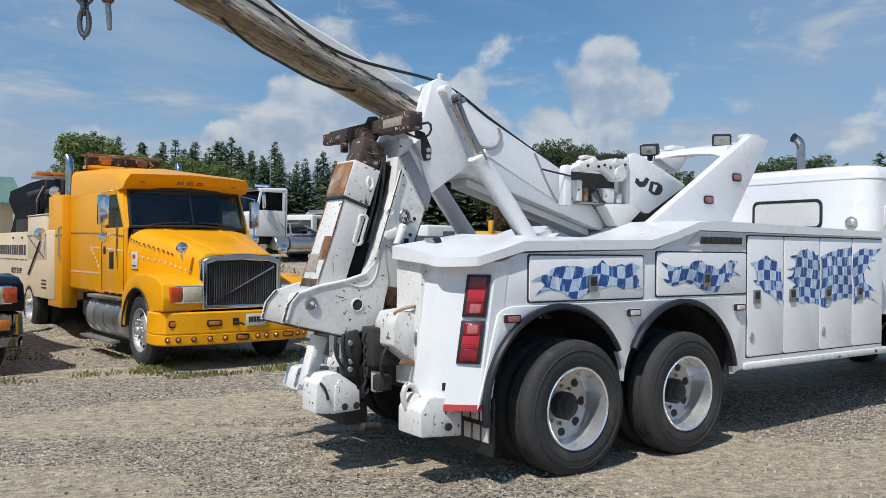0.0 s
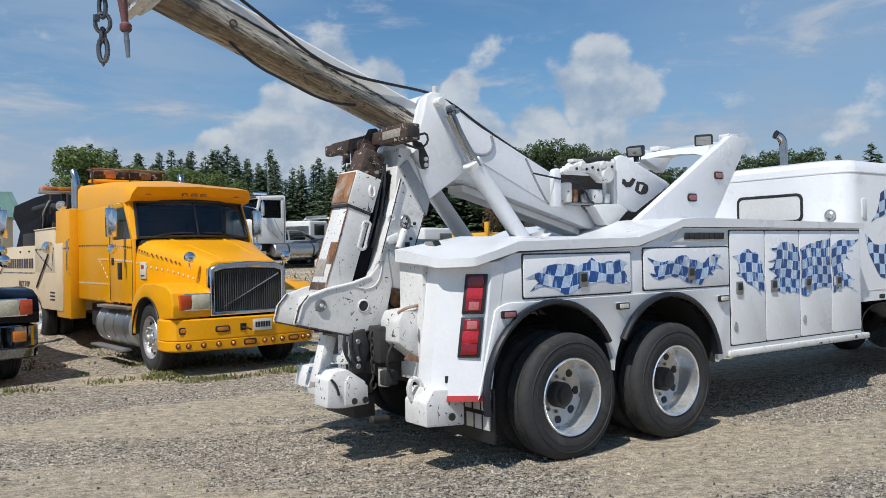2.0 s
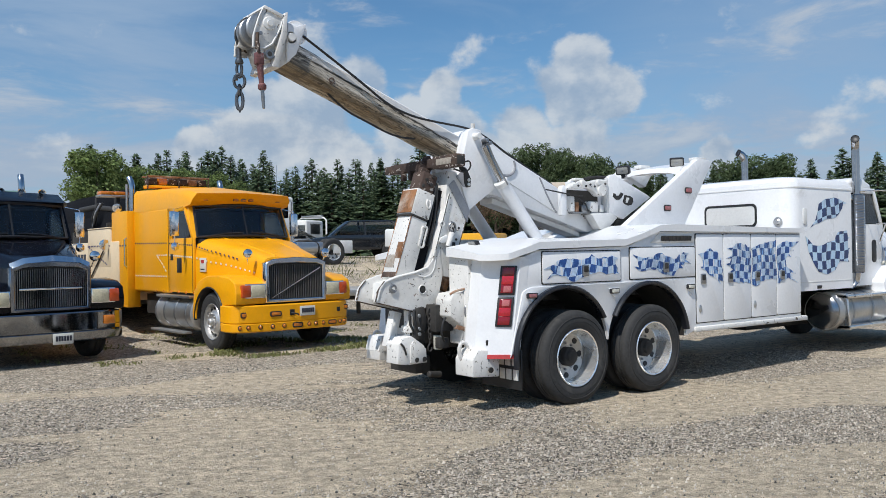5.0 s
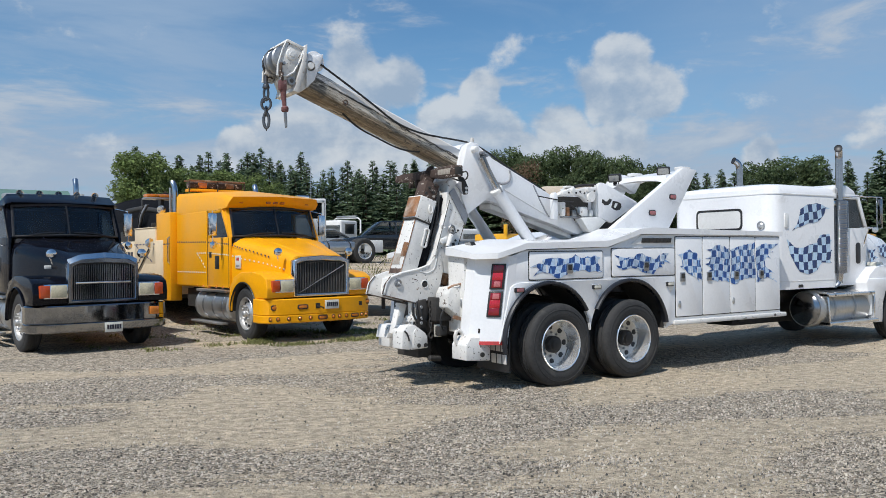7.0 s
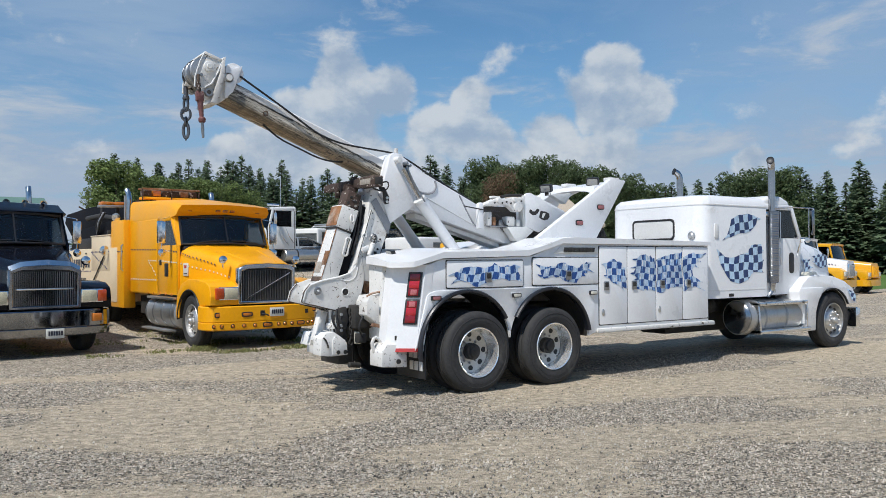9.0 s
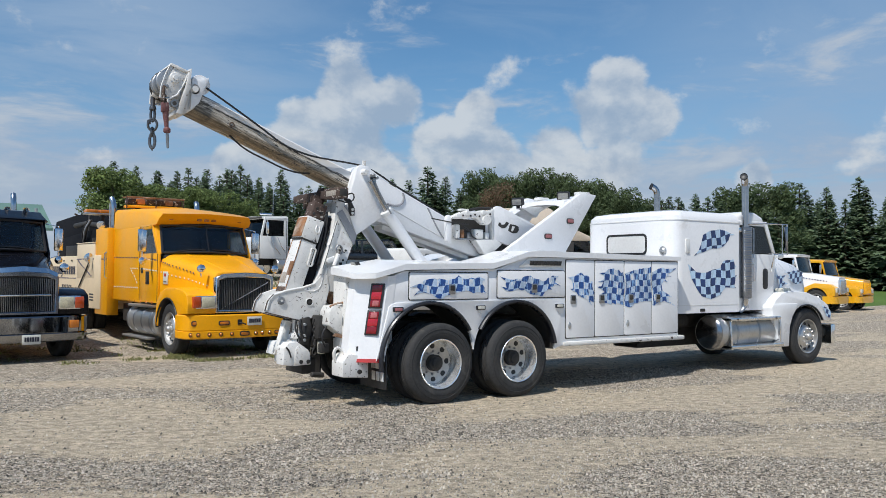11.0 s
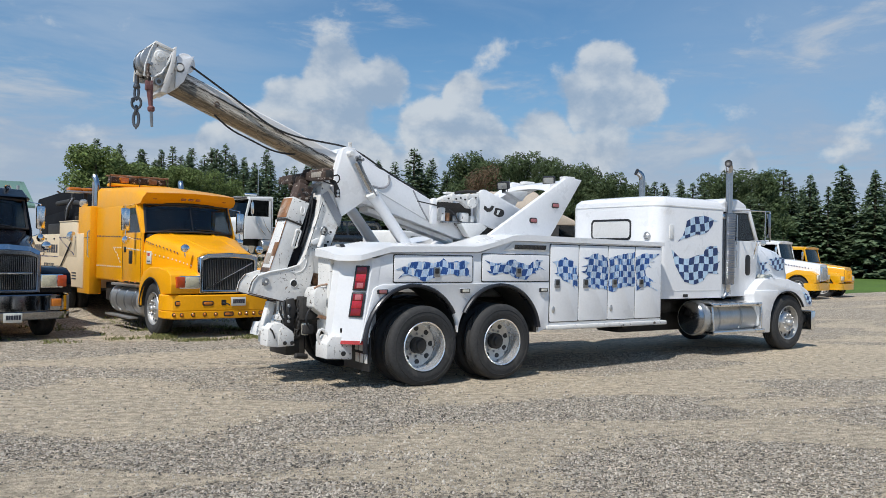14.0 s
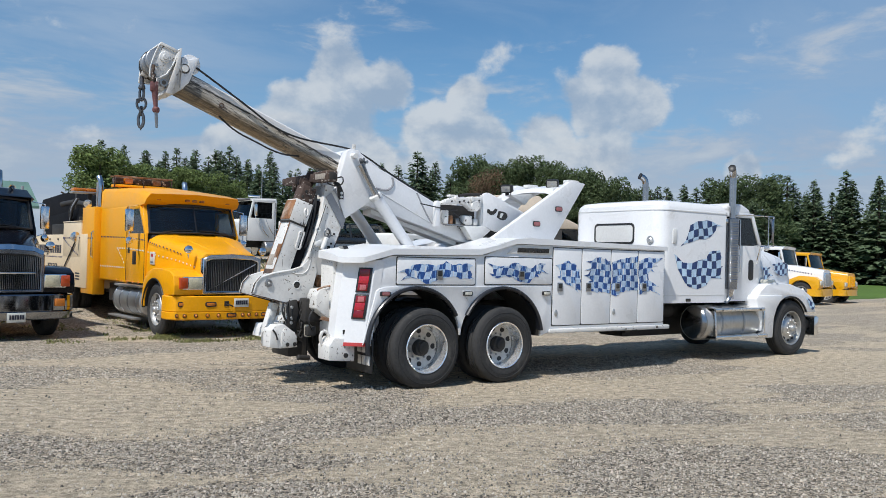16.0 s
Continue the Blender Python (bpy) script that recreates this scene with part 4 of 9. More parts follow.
flag(doors_near[1], torn([(5.76, 1.585), (5.88, 1.565), (6.0, 1.55), (6.11, 1.625), (6.22, 1.61), (6.38, 1.56), (6.50, 1.585), (6.66, 1.60), (6.62, 1.50), (6.52, 1.44), (6.42, 1.355), (6.25, 1.37), (6.05, 1.40), (5.88, 1.42), (5.77, 1.46)], 5, 0.05, 0.022, ((0, -0.12, 0.05), (14, -0.10, 0.04), (7, 0.07, 0.03), (8, 0.13, -0.02), (9, 0.06, -0.03))), 0.098, -4, on_door, (5.8, 1.45), 0.15, 0.02, films=[brush_light, brush_dark])
flag(doors_near[2], torn([(6.97, 1.60), (7.10, 1.65), (7.28, 1.645), (7.40, 1.55), (7.41, 1.44), (7.42, 1.24), (7.31, 1.25), (7.20, 1.29), (7.10, 1.33), (6.99, 1.43), (7.0, 1.52)], 8, 0.05, 0.020, ((0, -0.06, 0.01), (9, -0.05, 0.02), (6, 0.06, -0.06))), 0.098, 0, on_door, (7.02, 1.43), 0.05, 0.012, films=[brush_light, brush_dark])
flag(doors_near[3], torn([(7.62, 1.65), (7.72, 1.72), (7.85, 1.755), (8.058, 1.70), (8.058, 1.20), (7.92, 1.21), (7.77, 1.18), (7.62, 1.25), (7.66, 1.36), (7.58, 1.46), (7.62, 1.55)], 9, 0.05, 0.020, ((0, -0.12, 0.03), (10, -0.13, 0.0), (9, -0.09, 0.02), (7, -0.12, 0.0), (8, -0.08, 0.01))), 0.098, 0, on_door, (7.62, 1.45), 0.10, 0.016, films=[brush_light, brush_dark])
flag(doors_near[4], torn([(8.082, 1.665), (8.25, 1.695), (8.45, 1.755), (8.66, 1.785), (8.672, 1.25), (8.42, 1.225), (8.20, 1.155), (8.082, 1.19)], 10, 0.05, 0.016), 0.098, 4, on_door, (8.10, 1.45), 0.08, 0.014, films=[brush_light, brush_dark])
flag(doors_near[5], torn([(8.696, 1.69), (8.88, 1.745), (9.08, 1.77), (9.16, 1.745), (9.02, 1.655), (8.98, 1.57), (8.93, 1.49), (8.94, 1.38), (9.06, 1.33), (9.02, 1.27), (9.08, 1.215), (8.90, 1.20), (8.696, 1.19)], 11, 0.05, 0.020, ((3, 0.11, 0.01), (4, 0.11, -0.01), (5, 0.09, -0.03), (8, 0.12, -0.02), (10, 0.14, -0.05), (9, 0.08, 0.0))), 0.098, 8, on_door, (8.71, 1.45), 0.10, 0.018, films=[brush_light, brush_dark])

# ---- sleeper and cab ----


def plan_box(x0, x1, y0, y1, r_rear, z, grow=0.0, n=6):
    """A plan with rounded rear corners."""
    return [(x, y, z) for x, y in arc(x0 + r_rear - grow, y1 - r_rear + grow, r_rear, 90, 180, n) + arc(x0 + r_rear - grow, y0 + r_rear - grow, r_rear, 180, 270, n) + [(x1 + grow * 0.2, y0 - grow), (x1 + grow * 0.2, y1 + grow)]]


SY0, SY1 = 5.22, far_y(5.22)
b = loft([plan_box(9.45, 11.18, SY0, SY1, 0.24, 1.005), plan_box(9.45, 11.18, SY0, SY1, 0.24, 2.58), plan_box(9.46, 11.18, SY0 + 0.02, SY1 - 0.02, 0.24, 2.66), plan_box(9.52, 11.15, SY0 + 0.07, SY1 - 0.07, 0.24, 2.725), plan_box(9.7, 11.1, SY0 + 0.25, SY1 - 0.25, 0.24, 2.76)])
sleeper = part("sleeper", b, white, wrecker, "white sleeper box with a rounded roof", 30)
part("roof_seam", loft([plan_box(9.45, 11.18, SY0, SY1, 0.24, 2.572, 0.006), plan_box(9.45, 11.18, SY0, SY1, 0.24, 2.588, 0.006)]), white_dull, sleeper)
part("skirt_seam", loft([plan_box(9.45, 11.18, SY0, SY1, 0.24, 1.135, 0.004), plan_box(9.45, 11.18, SY0, SY1, 0.24, 1.145, 0.004)]), white_dull, sleeper)
win = rounded(5.835, 6.715, 2.03, 2.325, 0.06)
part("window_seal", ring_prism(rounded(5.80, 6.75, 1.995, 2.36, 0.08), win, "x", 9.435, 9.46, 0.006), rubber_black, sleeper)
part("rear_window", prism(win, "x", 9.443, 9.452), white_dull, sleeper, "painted-over rear window")
part("round_vent", lathe([(0, -0.03), (0.03, -0.034), (0.05, -0.02), (0.055, -0.012), (0.07, -0.01), (0.075, 0.0), (0, 0.0)], 20, axis_to((9.45, 5.45, 2.06), (9.6, 5.45, 2.06))), alu_dull, sleeper)
part("side_handle_recess", prism(rounded(9.745, 9.845, 2.02, 2.26, 0.02), "y", 5.208, 5.222, 0.005), white_dull, sleeper)
part("side_vent", prism(rounded(10.12, 10.24, 1.03, 1.08, 0.01), "y", 5.208, 5.222, 0.004), chassis, sleeper)


on_sleeper = lambda x, z: (x, 5.2165, z)
flag(sleeper, torn([(10.10, 2.06), (10.14, 2.18), (10.18, 2.34), (10.40, 2.41), (10.66, 2.46), (10.82, 2.42), (10.93, 2.36), (10.90, 2.27), (10.73, 2.17), (10.55, 2.11), (10.37, 2.085), (10.20, 2.05)], 21, 0.09, 0.008, ((0, -0.16, -0.10), (6, 0.13, 0.005))), 0.132, 10, on_sleeper, (10.16, 2.10), 0.10, 0.012)
flag(sleeper, torn([(9.84, 1.79), (10.03, 1.69), (10.20, 1.70), (10.40, 1.735), (10.65, 1.77), (10.68, 1.83), (10.76, 1.915), (11.03, 1.92), (11.07, 1.80), (11.06, 1.62), (11.03, 1.45), (10.81, 1.45), (10.66, 1.30), (10.40, 1.255), (10.15, 1.285), (10.0, 1.43), (9.90, 1.58)], 22, 0.09, 0.008, ((0, -0.05, 0.05), (8, 0.05, 0.0), (9, 0.05, 0.02), (10, 0.06, -0.03))), 0.132, 2, on_sleeper, (10.0, 1.45), 0.06, 0.012)

CY0, CY1 = 5.29, far_y(5.29)
cab_top = [(11.17, 2.70), (11.45, 2.80), (11.8, 2.80), (12.02, 2.72), (12.08, 2.62)]
cab = part("cab_roof", bevelled(prism(cab_top + [(11.17, 2.60)], "y", CY0 + 0.03, CY1 - 0.03), 0.05, 3), white, wrecker)
door = [(11.20, 1.02), (12.15, 1.02), (12.30, 1.30), (12.38, 2.04), (11.20, 2.04)]
for y0, y1, near in ((CY0, CY0 + 0.06, True), (CY1 - 0.06, CY1, False)):
    d = part("cab_door", prism(door, "y", y0, y1, 0.015), white, wrecker)
    ys = y0 - 0.012 if near else y1 + 0.012
    for pts in ([(11.20, 2.03), (11.30, 2.03), (11.30, 2.62), (11.20, 2.62)], [(12.30, 2.03), (12.38, 2.03), (12.10, 2.64), (12.02, 2.62)], [(11.20, 2.55), (12.06, 2.55), (12.04, 2.64), (11.20, 2.64)]):
        part("window_post", prism(pts, "y", y0, y1, 0.008), white, d)
    part("side_window", prism([(11.28, 2.03), (12.31, 2.03), (12.05, 2.57), (11.28, 2.57)], "y", (y0 + y1) / 2 - 0.004, (y0 + y1) / 2 + 0.004), glass_dark, d)
    if near:
        part("door_seam", prism([(11.52, 1.06), (11.535, 1.06), (11.535, 2.03), (11.52, 2.03)], "y", CY0 - 0.004, CY0 + 0.004), chassis, d)
        part("peep_window", prism(rounded(11.97, 12.12, 1.40, 1.78, 0.06), "y", CY0 - 0.006, CY0 + 0.004, 0.002), black, d)
        part("door_handle", tube([(11.66, 5.30, 1.55), (11.66, 5.25, 1.55), (11.66, 5.25, 1.85), (11.66, 5.30, 1.85)], 0.012, 8), chrome, d)
        part("grab_rail", tube([(11.60, 5.29, 1.95), (11.60, 5.22, 1.97), (11.60, 5.22, 2.5), (11.60, 5.29, 2.52)], 0.014, 8), chrome, d)
part("cab_back", box(11.17, 11.22, CY0, CY1, 1.0, 2.65), dark_seat, wrecker)
part("cab_floor", box(11.2, 12.3, CY0 + 0.05, CY1 - 0.05, 1.0, 1.06), chassis, wrecker)
part("windscreen", loft([[(12.07, CY0 + 0.06, 2.62), (12.36, CY0 + 0.02, 2.04), (12.50, MID, 2.04), (12.20, MID, 2.62)], [(12.08, CY0 + 0.06, 2.62), (12.37, CY0 + 0.02, 2.04), (12.51, MID, 2.04), (12.21, MID, 2.62)]], caps=True), glass_dark, wrecker)
part("windscreen", loft([[(12.07, CY1 - 0.06, 2.62), (12.36, CY1 - 0.02, 2.04), (12.50, MID, 2.04), (12.20, MID, 2.62)], [(12.08, CY1 - 0.06, 2.62), (12.37, CY1 - 0.02, 2.04), (12.51, MID, 2.04), (12.21, MID, 2.62)]], caps=True), glass_dark, wrecker)
for y in (5.55, 6.6):
    part("seat", join(box(11.35, 11.85, y, y + 0.48, 1.35, 1.55, 0.05), box(11.28, 11.42, y, y + 0.48, 1.5, 2.2, 0.05)), dark_seat, wrecker)
part("dashboard", box(12.05, 12.32, CY0 + 0.08, CY1 - 0.08, 1.6, 1.98, 0.04), black, wrecker)


def hood_ring(x, half, top, low, crown):
    pts = []
    for k in range(13):
        a = math.pi * k / 12
        c, s = math.cos(a), math.sin(a)
        pts.append((x, MID - half * (abs(c) ** 0.35) * (1 if c > 0 else -1), low + (top - low) * (s ** 0.42) + crown * s))
    return pts


hood = part("hood", loft([hood_ring(12.28, 0.93, 2.02, 1.05, 0.03), hood_ring(12.6, 0.88, 2.00, 1.05, 0.04), hood_ring(13.1, 0.83, 1.95, 1.0, 0.04), hood_ring(13.50, 0.79, 1.88, 0.95, 0.03), hood_ring(13.66, 0.75, 1.77, 0.9, 0.02), hood_ring(13.74, 0.70, 1.52, 0.9, 0.0), hood_ring(13.80, 0.66, 1.30, 0.88, 0.0)]), white, wrecker, "", 50)
on_hood = lambda x, z: (x, MID - (0.93 - 0.115 * (x - 12.3)) - 0.012, z)
flag(hood, torn([(12.50, 1.65), (12.62, 1.67), (12.76, 1.63), (12.70, 1.56), (12.80, 1.50), (12.66, 1.44), (12.54, 1.42), (12.58, 1.52)], 31, 0.06, 0.014, ((0, -0.05, 0.03), (2, 0.12, 0.03), (4, 0.12, -0.02))), 0.095, 4, on_hood, (12.5, 1.5), 0.1, 0.01)
flag(hood, torn([(12.94, 1.70), (13.05, 1.73), (13.14, 1.76), (13.34, 1.75), (13.50, 1.72), (13.52, 1.50), (13.34, 1.48), (13.10, 1.53), (13.0, 1.60)], 32, 0.06, 0.014, ((0, -0.08, 0.0), (8, -0.12, 0.0))), 0.095, 4, on_hood, (13.0, 1.5), 0.1, 0.01)
part("grille", box(13.76, 13.86, 5.72, 6.82, 0.85, 1.42, 0.02), chrome, wrecker)
for near in (True, False):
    fix = (lambda q: q) if near else flipped
    fender = [(12.20, 0.60), (12.02, 1.10), (12.10, 1.20), (12.30, 1.33), (12.55, 1.372), (13.10, 1.335), (13.50, 1.235), (13.78, 1.10), (13.90, 0.95), (13.92, 0.80), (13.62, 0.80)]
    fender += arc(13.06, 0.50, 0.60, 28, 165, 16) + [(12.46, 0.60)]
    f = part("front_fender", fix(prism(fender, "y", 5.115, 5.66, 0.035, seg=3)), white, wrecker)
    part("fender_extension", fix(prism([(12.17, 0.35), (11.955, 1.07), (12.0, 1.135), (12.77, 1.135), (12.74, 1.05), (12.60, 0.90), (12.51, 0.70), (12.48, 0.345)], "y", 5.09, 5.60, 0.018)), white, f)
    part("arch_lip", fix(loft([[(x, 5.085, z), (x, 5.12, z), (13.06 + (x - 13.06) * 0.965, 5.12, 0.5 + (z - 0.5) * 0.965), (13.06 + (x - 13.06) * 0.965, 5.085, 0.5 + (z - 0.5) * 0.965)] for x, z in arc(13.06, 0.50, 0.615, 30, 110, 12)])), rubber_black, f)
    part("fender_liner", fix(loft([[(x, 5.14, z), (x, 5.7, z), (x * 1.0, 5.7, z + 0.015), (x, 5.14, z + 0.015)] for x, z in arc(13.06, 0.50, 0.585, 5, 175, 14)])), chassis, f)
    part("headlamp", fix(prism([(12.40, 1.30), (12.72, 1.33), (12.62, 1.43), (12.44, 1.42)], "y", 5.16, 5.36, 0.02)), clear_lens, f)
    on_fender = (lambda x, z: (x, 5.0965, z)) if near else (lambda x, z: (x, far_y(5.0965), z))
    flag(f, torn([(13.60, 1.06), (13.72, 1.04), (13.84, 0.99), (13.88, 0.90), (13.80, 0.84), (13.70, 0.88), (13.66, 0.97)], 33, 0.06, 0.01, ((0, -0.05, 0.02),)), 0.085, -12, on_fender, (13.6, 0.95), 0.1, 0.006)
    w = wheel(wrecker, (0, 0, 0), (0, -1, 0), "front")
    y = 5.12 if near else far_y(5.12)
    w.matrix_basis = wrecker.matrix_basis.inverted() @ axis_to((13.13, y, 0.505), (13.13, MID, 0.505))
part("front_bumper", prism([(13.92, 0.33), (14.06, 0.35), (14.06, 0.70), (13.92, 0.72)], "y", 5.12, far_y(5.12), 0.02), chrome, wrecker)
part("bumper_bracket", box(13.6, 13.95, 5.3, 5.4, 0.45, 0.65, 0.01), chassis, wrecker)
part("front_axle", rod((13.08, 5.3, 0.5), (13.08, far_y(5.3), 0.5), 0.06), chassis, wrecker)

# fuel tank, battery steps, stack, mirrors
for fix, near in (((lambda q: q), True), (flipped, False)):
    if near:
        tank = part("fuel_tank", lathe([(0, 0.012), (0.26, 0.012), (0.295, 0.0), (0.31, 0.03), (0.31, 1.48), (0.29, 1.51), (0, 1.52)], 40, axis_to((10.60, 5.415, 0.645), (11, 5.415, 0.645))), alu_dull, wrecker, "dull aluminium fuel tank")
        part("tank_end", lathe([(0, -0.075), (0.10, -0.068), (0.20, -0.045), (0.27, -0.012), (0.304, 0.035), (0, 0.04)], 40, axis_to((10.60, 5.415, 0.645), (11, 5.415, 0.645))), dark_chrome, tank, "dark domed end of the tank")
        for x in (10.98, 11.60):
            part("tank_strap", lathe([(0.312, 0.0), (0.320, 0.008), (0.320, 0.045), (0.312, 0.05)], 40, axis_to((x, 5.415, 0.645), (13, 5.415, 0.645))), steel, tank)
        step = part("step", prism([(5.03, 0.36), (5.40, 0.36), (5.40, 0.93), (5.08, 0.93)], "x", 10.72, 10.77, 0.01), alu, wrecker, "aluminium tank step with two treads")
        part("step_tread", box(10.72, 12.16, 5.04, 5.30, 0.855, 0.915, 0.012), alu, step)
        part("step_tread", box(10.72, 12.22, 5.02, 5.28, 0.375, 0.435, 0.012), alu, step)
        part("step_end", box(12.13, 12.16, 5.05, 5.3, 0.42, 0.87, 0.006), alu, step)
        for x in (10.90, 12.02):
            part("step_bolt", lathe([(0, -0.012), (0.012, -0.012), (0.014, 0.0), (0, 0.0)], 8, axis_to((x, 5.04, 0.885), (x, 9, 0.885))), chassis, step)
    else:
        part("battery_box", fix(box(10.80, 12.15, 5.40, 5.80, 0.50, 0.92, 0.02)), chassis, wrecker)
    sx, sy = 11.40, 5.25
    stack = part("exhaust_pipe", fix(tube([(sx, sy + 0.12, 1.02), (sx, sy + 0.02, 1.12), (sx, sy, 1.28), (sx, sy, 2.5), (sx, sy, 3.2), (sx, sy, 3.30), (sx - 0.035, sy - 0.02, 3.375), (sx - 0.10, sy - 0.05, 3.41)], 0.062, 20, smooth=1)), stack_chrome, wrecker, "chrome exhaust stack with a heat shield")
    part("stack_mouth", fix(lathe([(0.0, 0.0), (0.058, 0.0), (0.066, 0.006), (0.066, -0.02)], 20, axis_to((sx - 0.114, sy - 0.058, 3.417), (sx - 0.30, sy - 0.16, 3.50)))), black, stack)
    part("muffler", fix(rod((sx, sy, 1.24), (sx, sy, 2.52), 0.115, seg=28, bev=0.012)), dark_chrome, stack)
    for k in range(26):
        part("heat_shield_rib", fix(lathe([(0.116, 0.0), (0.119, 0.004), (0.119, 0.014), (0.116, 0.018)], 20, Matrix.Translation((sx, sy, 1.36 + 0.043 * k)))), dark_chrome, stack)
    part("stack_bracket", fix(box(11.20, 11.42, 5.24, 5.30, 2.42, 2.50, 0.006)), chrome, stack)
    mir = part("mirror_bracket", fix(tube([(11.45, 5.3, 2.57), (11.6, 4.98, 2.575), (12.2, 4.94, 2.575), (12.2, 4.94, 2.03), (11.98, 5.06, 2.03), (12.2, 5.28, 1.72)], 0.013, 8)), chrome, wrecker)
    part("mirror_strut", fix(tube([(12.06, 4.95, 2.575), (12.06, 4.95, 2.04), (12.12, 5.28, 2.06)], 0.011, 8)), chrome, mir)
    part("mirror_head", fix(box(12.12, 12.17, 4.90, 4.96, 2.10, 2.54, 0.012)), dark_chrome, mir)
    part("round_mirror", fix(lathe([(0, -0.02), (0.035, -0.015), (0.05, 0.0), (0.045, 0.01), (0, 0.012)], 20, axis_to((12.06, 4.98, 2.0), (11.6, 4.8, 2.0)))), chrome, mir)

# ---- pylon with wings, winches ----
for y0 in (5.56, far_y(5.66)):
    wing = part("pylon_wing", prism([(6.08, 1.94), (7.34, 1.96), (8.02, 2.915), (7.70, 2.945)], "y", y0, y0 + 0.10, 0.018), white, wrecker, "slanting white pylon wing")
    if y0 < MID:
        for x, z in ((7.445, 2.478), (6.993, 2.227)):
            mk = part("marker_lamp", prism(rounded(x - 0.075, x + 0.075, z - 0.042, z + 0.042, 0.03), "y", y0 - 0.012, y0 + 0.004, 0.004), rubber_black, wing)
            part("lens", prism(rounded(x - 0.06, x + 0.06, z - 0.028, z + 0.028, 0.02), "y", y0 - 0.024, y0 - 0.008, 0.006), faded_lens, mk)
cross = part("pylon_cross_beam", loft([[(x, y, z + d) for x, z, d in ((7.37, 2.735, b), (7.40, 2.81, s), (7.95, 2.91, s), (8.0, 2.87, s), (7.94, 2.80, b), (7.44, 2.725, b))] for y, s, b in ((5.64, 0.0, -0.05), (5.80, 0.008, 0.0), (6.0, 0.015, 0.02), (MID, 0.018, 0.03), (6.50, 0.015, 0.015), (6.68, 0.008, -0.03), (far_y(5.64), 0.0, -0.11))]), white, wrecker)
for x, y, z in ((7.78, 5.62, 2.948), (7.84, 6.66, 2.938)):
    part("beacon_base", box(x - 0.12, x + 0.10, y - 0.05, y + 0.09, z - 0.05, z + 0.006, 0.012), white_dull, cross)
for x, y, z, a in ((7.52, 5.80, 2.895, 38), (7.08, 6.40, 2.815, 24)):
    put = pose(x, y, z, 0, 14, a + 180)
    lamp = part("work_lamp", prism(rounded(-0.098, 0.098, -0.062, 0.062, 0.022), "x", -0.045, 0.04, 0.008, m=put), black, cross, "black work lamp with a grey glass")
    part("lamp_glass", prism(rounded(-0.080, 0.080, -0.046, 0.046, 0.014), "x", 0.037, 0.045, 0.003, m=put), lamp_grey, lamp)
    part("lamp_bulb", prism(rounded(-0.020, 0.020, -0.016, 0.016, 0.010), "x", 0.044, 0.049, 0.002, m=put), steel, lamp)
    part("lamp_stem", box(-0.014, 0.014, -0.03, 0.03, -0.12, -0.055, 0.004, m=put), chassis, lamp)
    part("lamp_wire", tube([put @ Vector(p) for p in ((-0.04, 0.0, 0.0), (-0.09, 0.02, -0.05), (-0.06, 0.03, -0.13))], 0.007, 6, smooth=1), rubber_black, lamp)
plate_line = [(6.20, 2.165), (6.20, 2.62), (6.225, 2.655), (6.275, 2.675), (6.33, 2.668), (6.98, 2.425), (7.036, 2.392), (6.99, 2.36), (6.48, 2.084), (6.25, 2.15)]
winch = part("winch_housing", prism(plate_line, "y", 5.88, 5.94, 0.008), white, wrecker, "white winch side plate with cut-out shapes")
part("winch_housing", prism(plate_line, "y", 6.60, 6.66, 0.008), white, wrecker)
for y in (5.885, 6.545):
    part("plate_flange", box(6.165, 6.197, y, y + 0.11, 2.165, 2.63, 0.006), white_dull, winch)
part("cut_out", prism([(6.276, 2.381), (6.290, 2.428), (6.325, 2.420), (6.341, 2.396), (6.391, 2.398), (6.436, 2.442), (6.484, 2.426), (6.445, 2.372), (6.408, 2.345), (6.342, 2.339)], "y", 5.876, 5.882), chassis, winch)
part("cut_out", prism([(6.505, 2.408), (6.470, 2.312), (6.520, 2.282), (6.575, 2.268), (6.646, 2.282), (6.680, 2.325), (6.672, 2.372), (6.610, 2.400)], "y", 5.876, 5.882), chassis, winch)
part("cut_out_edge", prism([(6.545, 2.378), (6.600, 2.372), (6.555, 2.300), (6.525, 2.310)], "y", 5.873, 5.877), white_dull, winch)
for y in (6.14, 6.46):
    drum = part("winch_drum", rod((5.86, y, 2.32), (5.86, y + 0.30, 2.32), 0.12, seg=24, bev=0.01), white_worn, wrecker)
    for k in range(7):
        part("cable_wrap", lathe([(0.120, 0.0), (0.136, 0.008), (0.136, 0.02), (0.120, 0.028)], 24, axis_to((5.86, y + 0.03 + 0.035 * k, 2.32), (5.86, 9, 2.32))), steel, drum)
post_line = [(5.340, 2.12), (5.340, 2.455), (5.352, 2.485), (5.380, 2.500), (5.412, 2.490), (5.424, 2.46), (5.424, 2.12)]
for y in (5.88, 6.58):
    part("winch_frame", prism(post_line, "y", y, y + 0.08, 0.008), white, wrecker)
arm = part("winch_arm", prism([(5.410, 2.480), (5.562, 2.540), (5.640, 2.572), (5.690, 2.578), (5.756, 2.558), (5.860, 2.570), (5.940, 2.592), (6.066, 2.592), (6.16, 2.60), (6.16, 2.47), (6.12, 2.405), (6.06, 2.375), (5.974, 2.378), (5.911, 2.427), (5.850, 2.462), (5.788, 2.474), (5.637, 2.455), (5.410, 2.440)], "y", 5.85, 5.96, 0.022, seg=3), white_scuffed, wrecker, "chipped white winch casting")
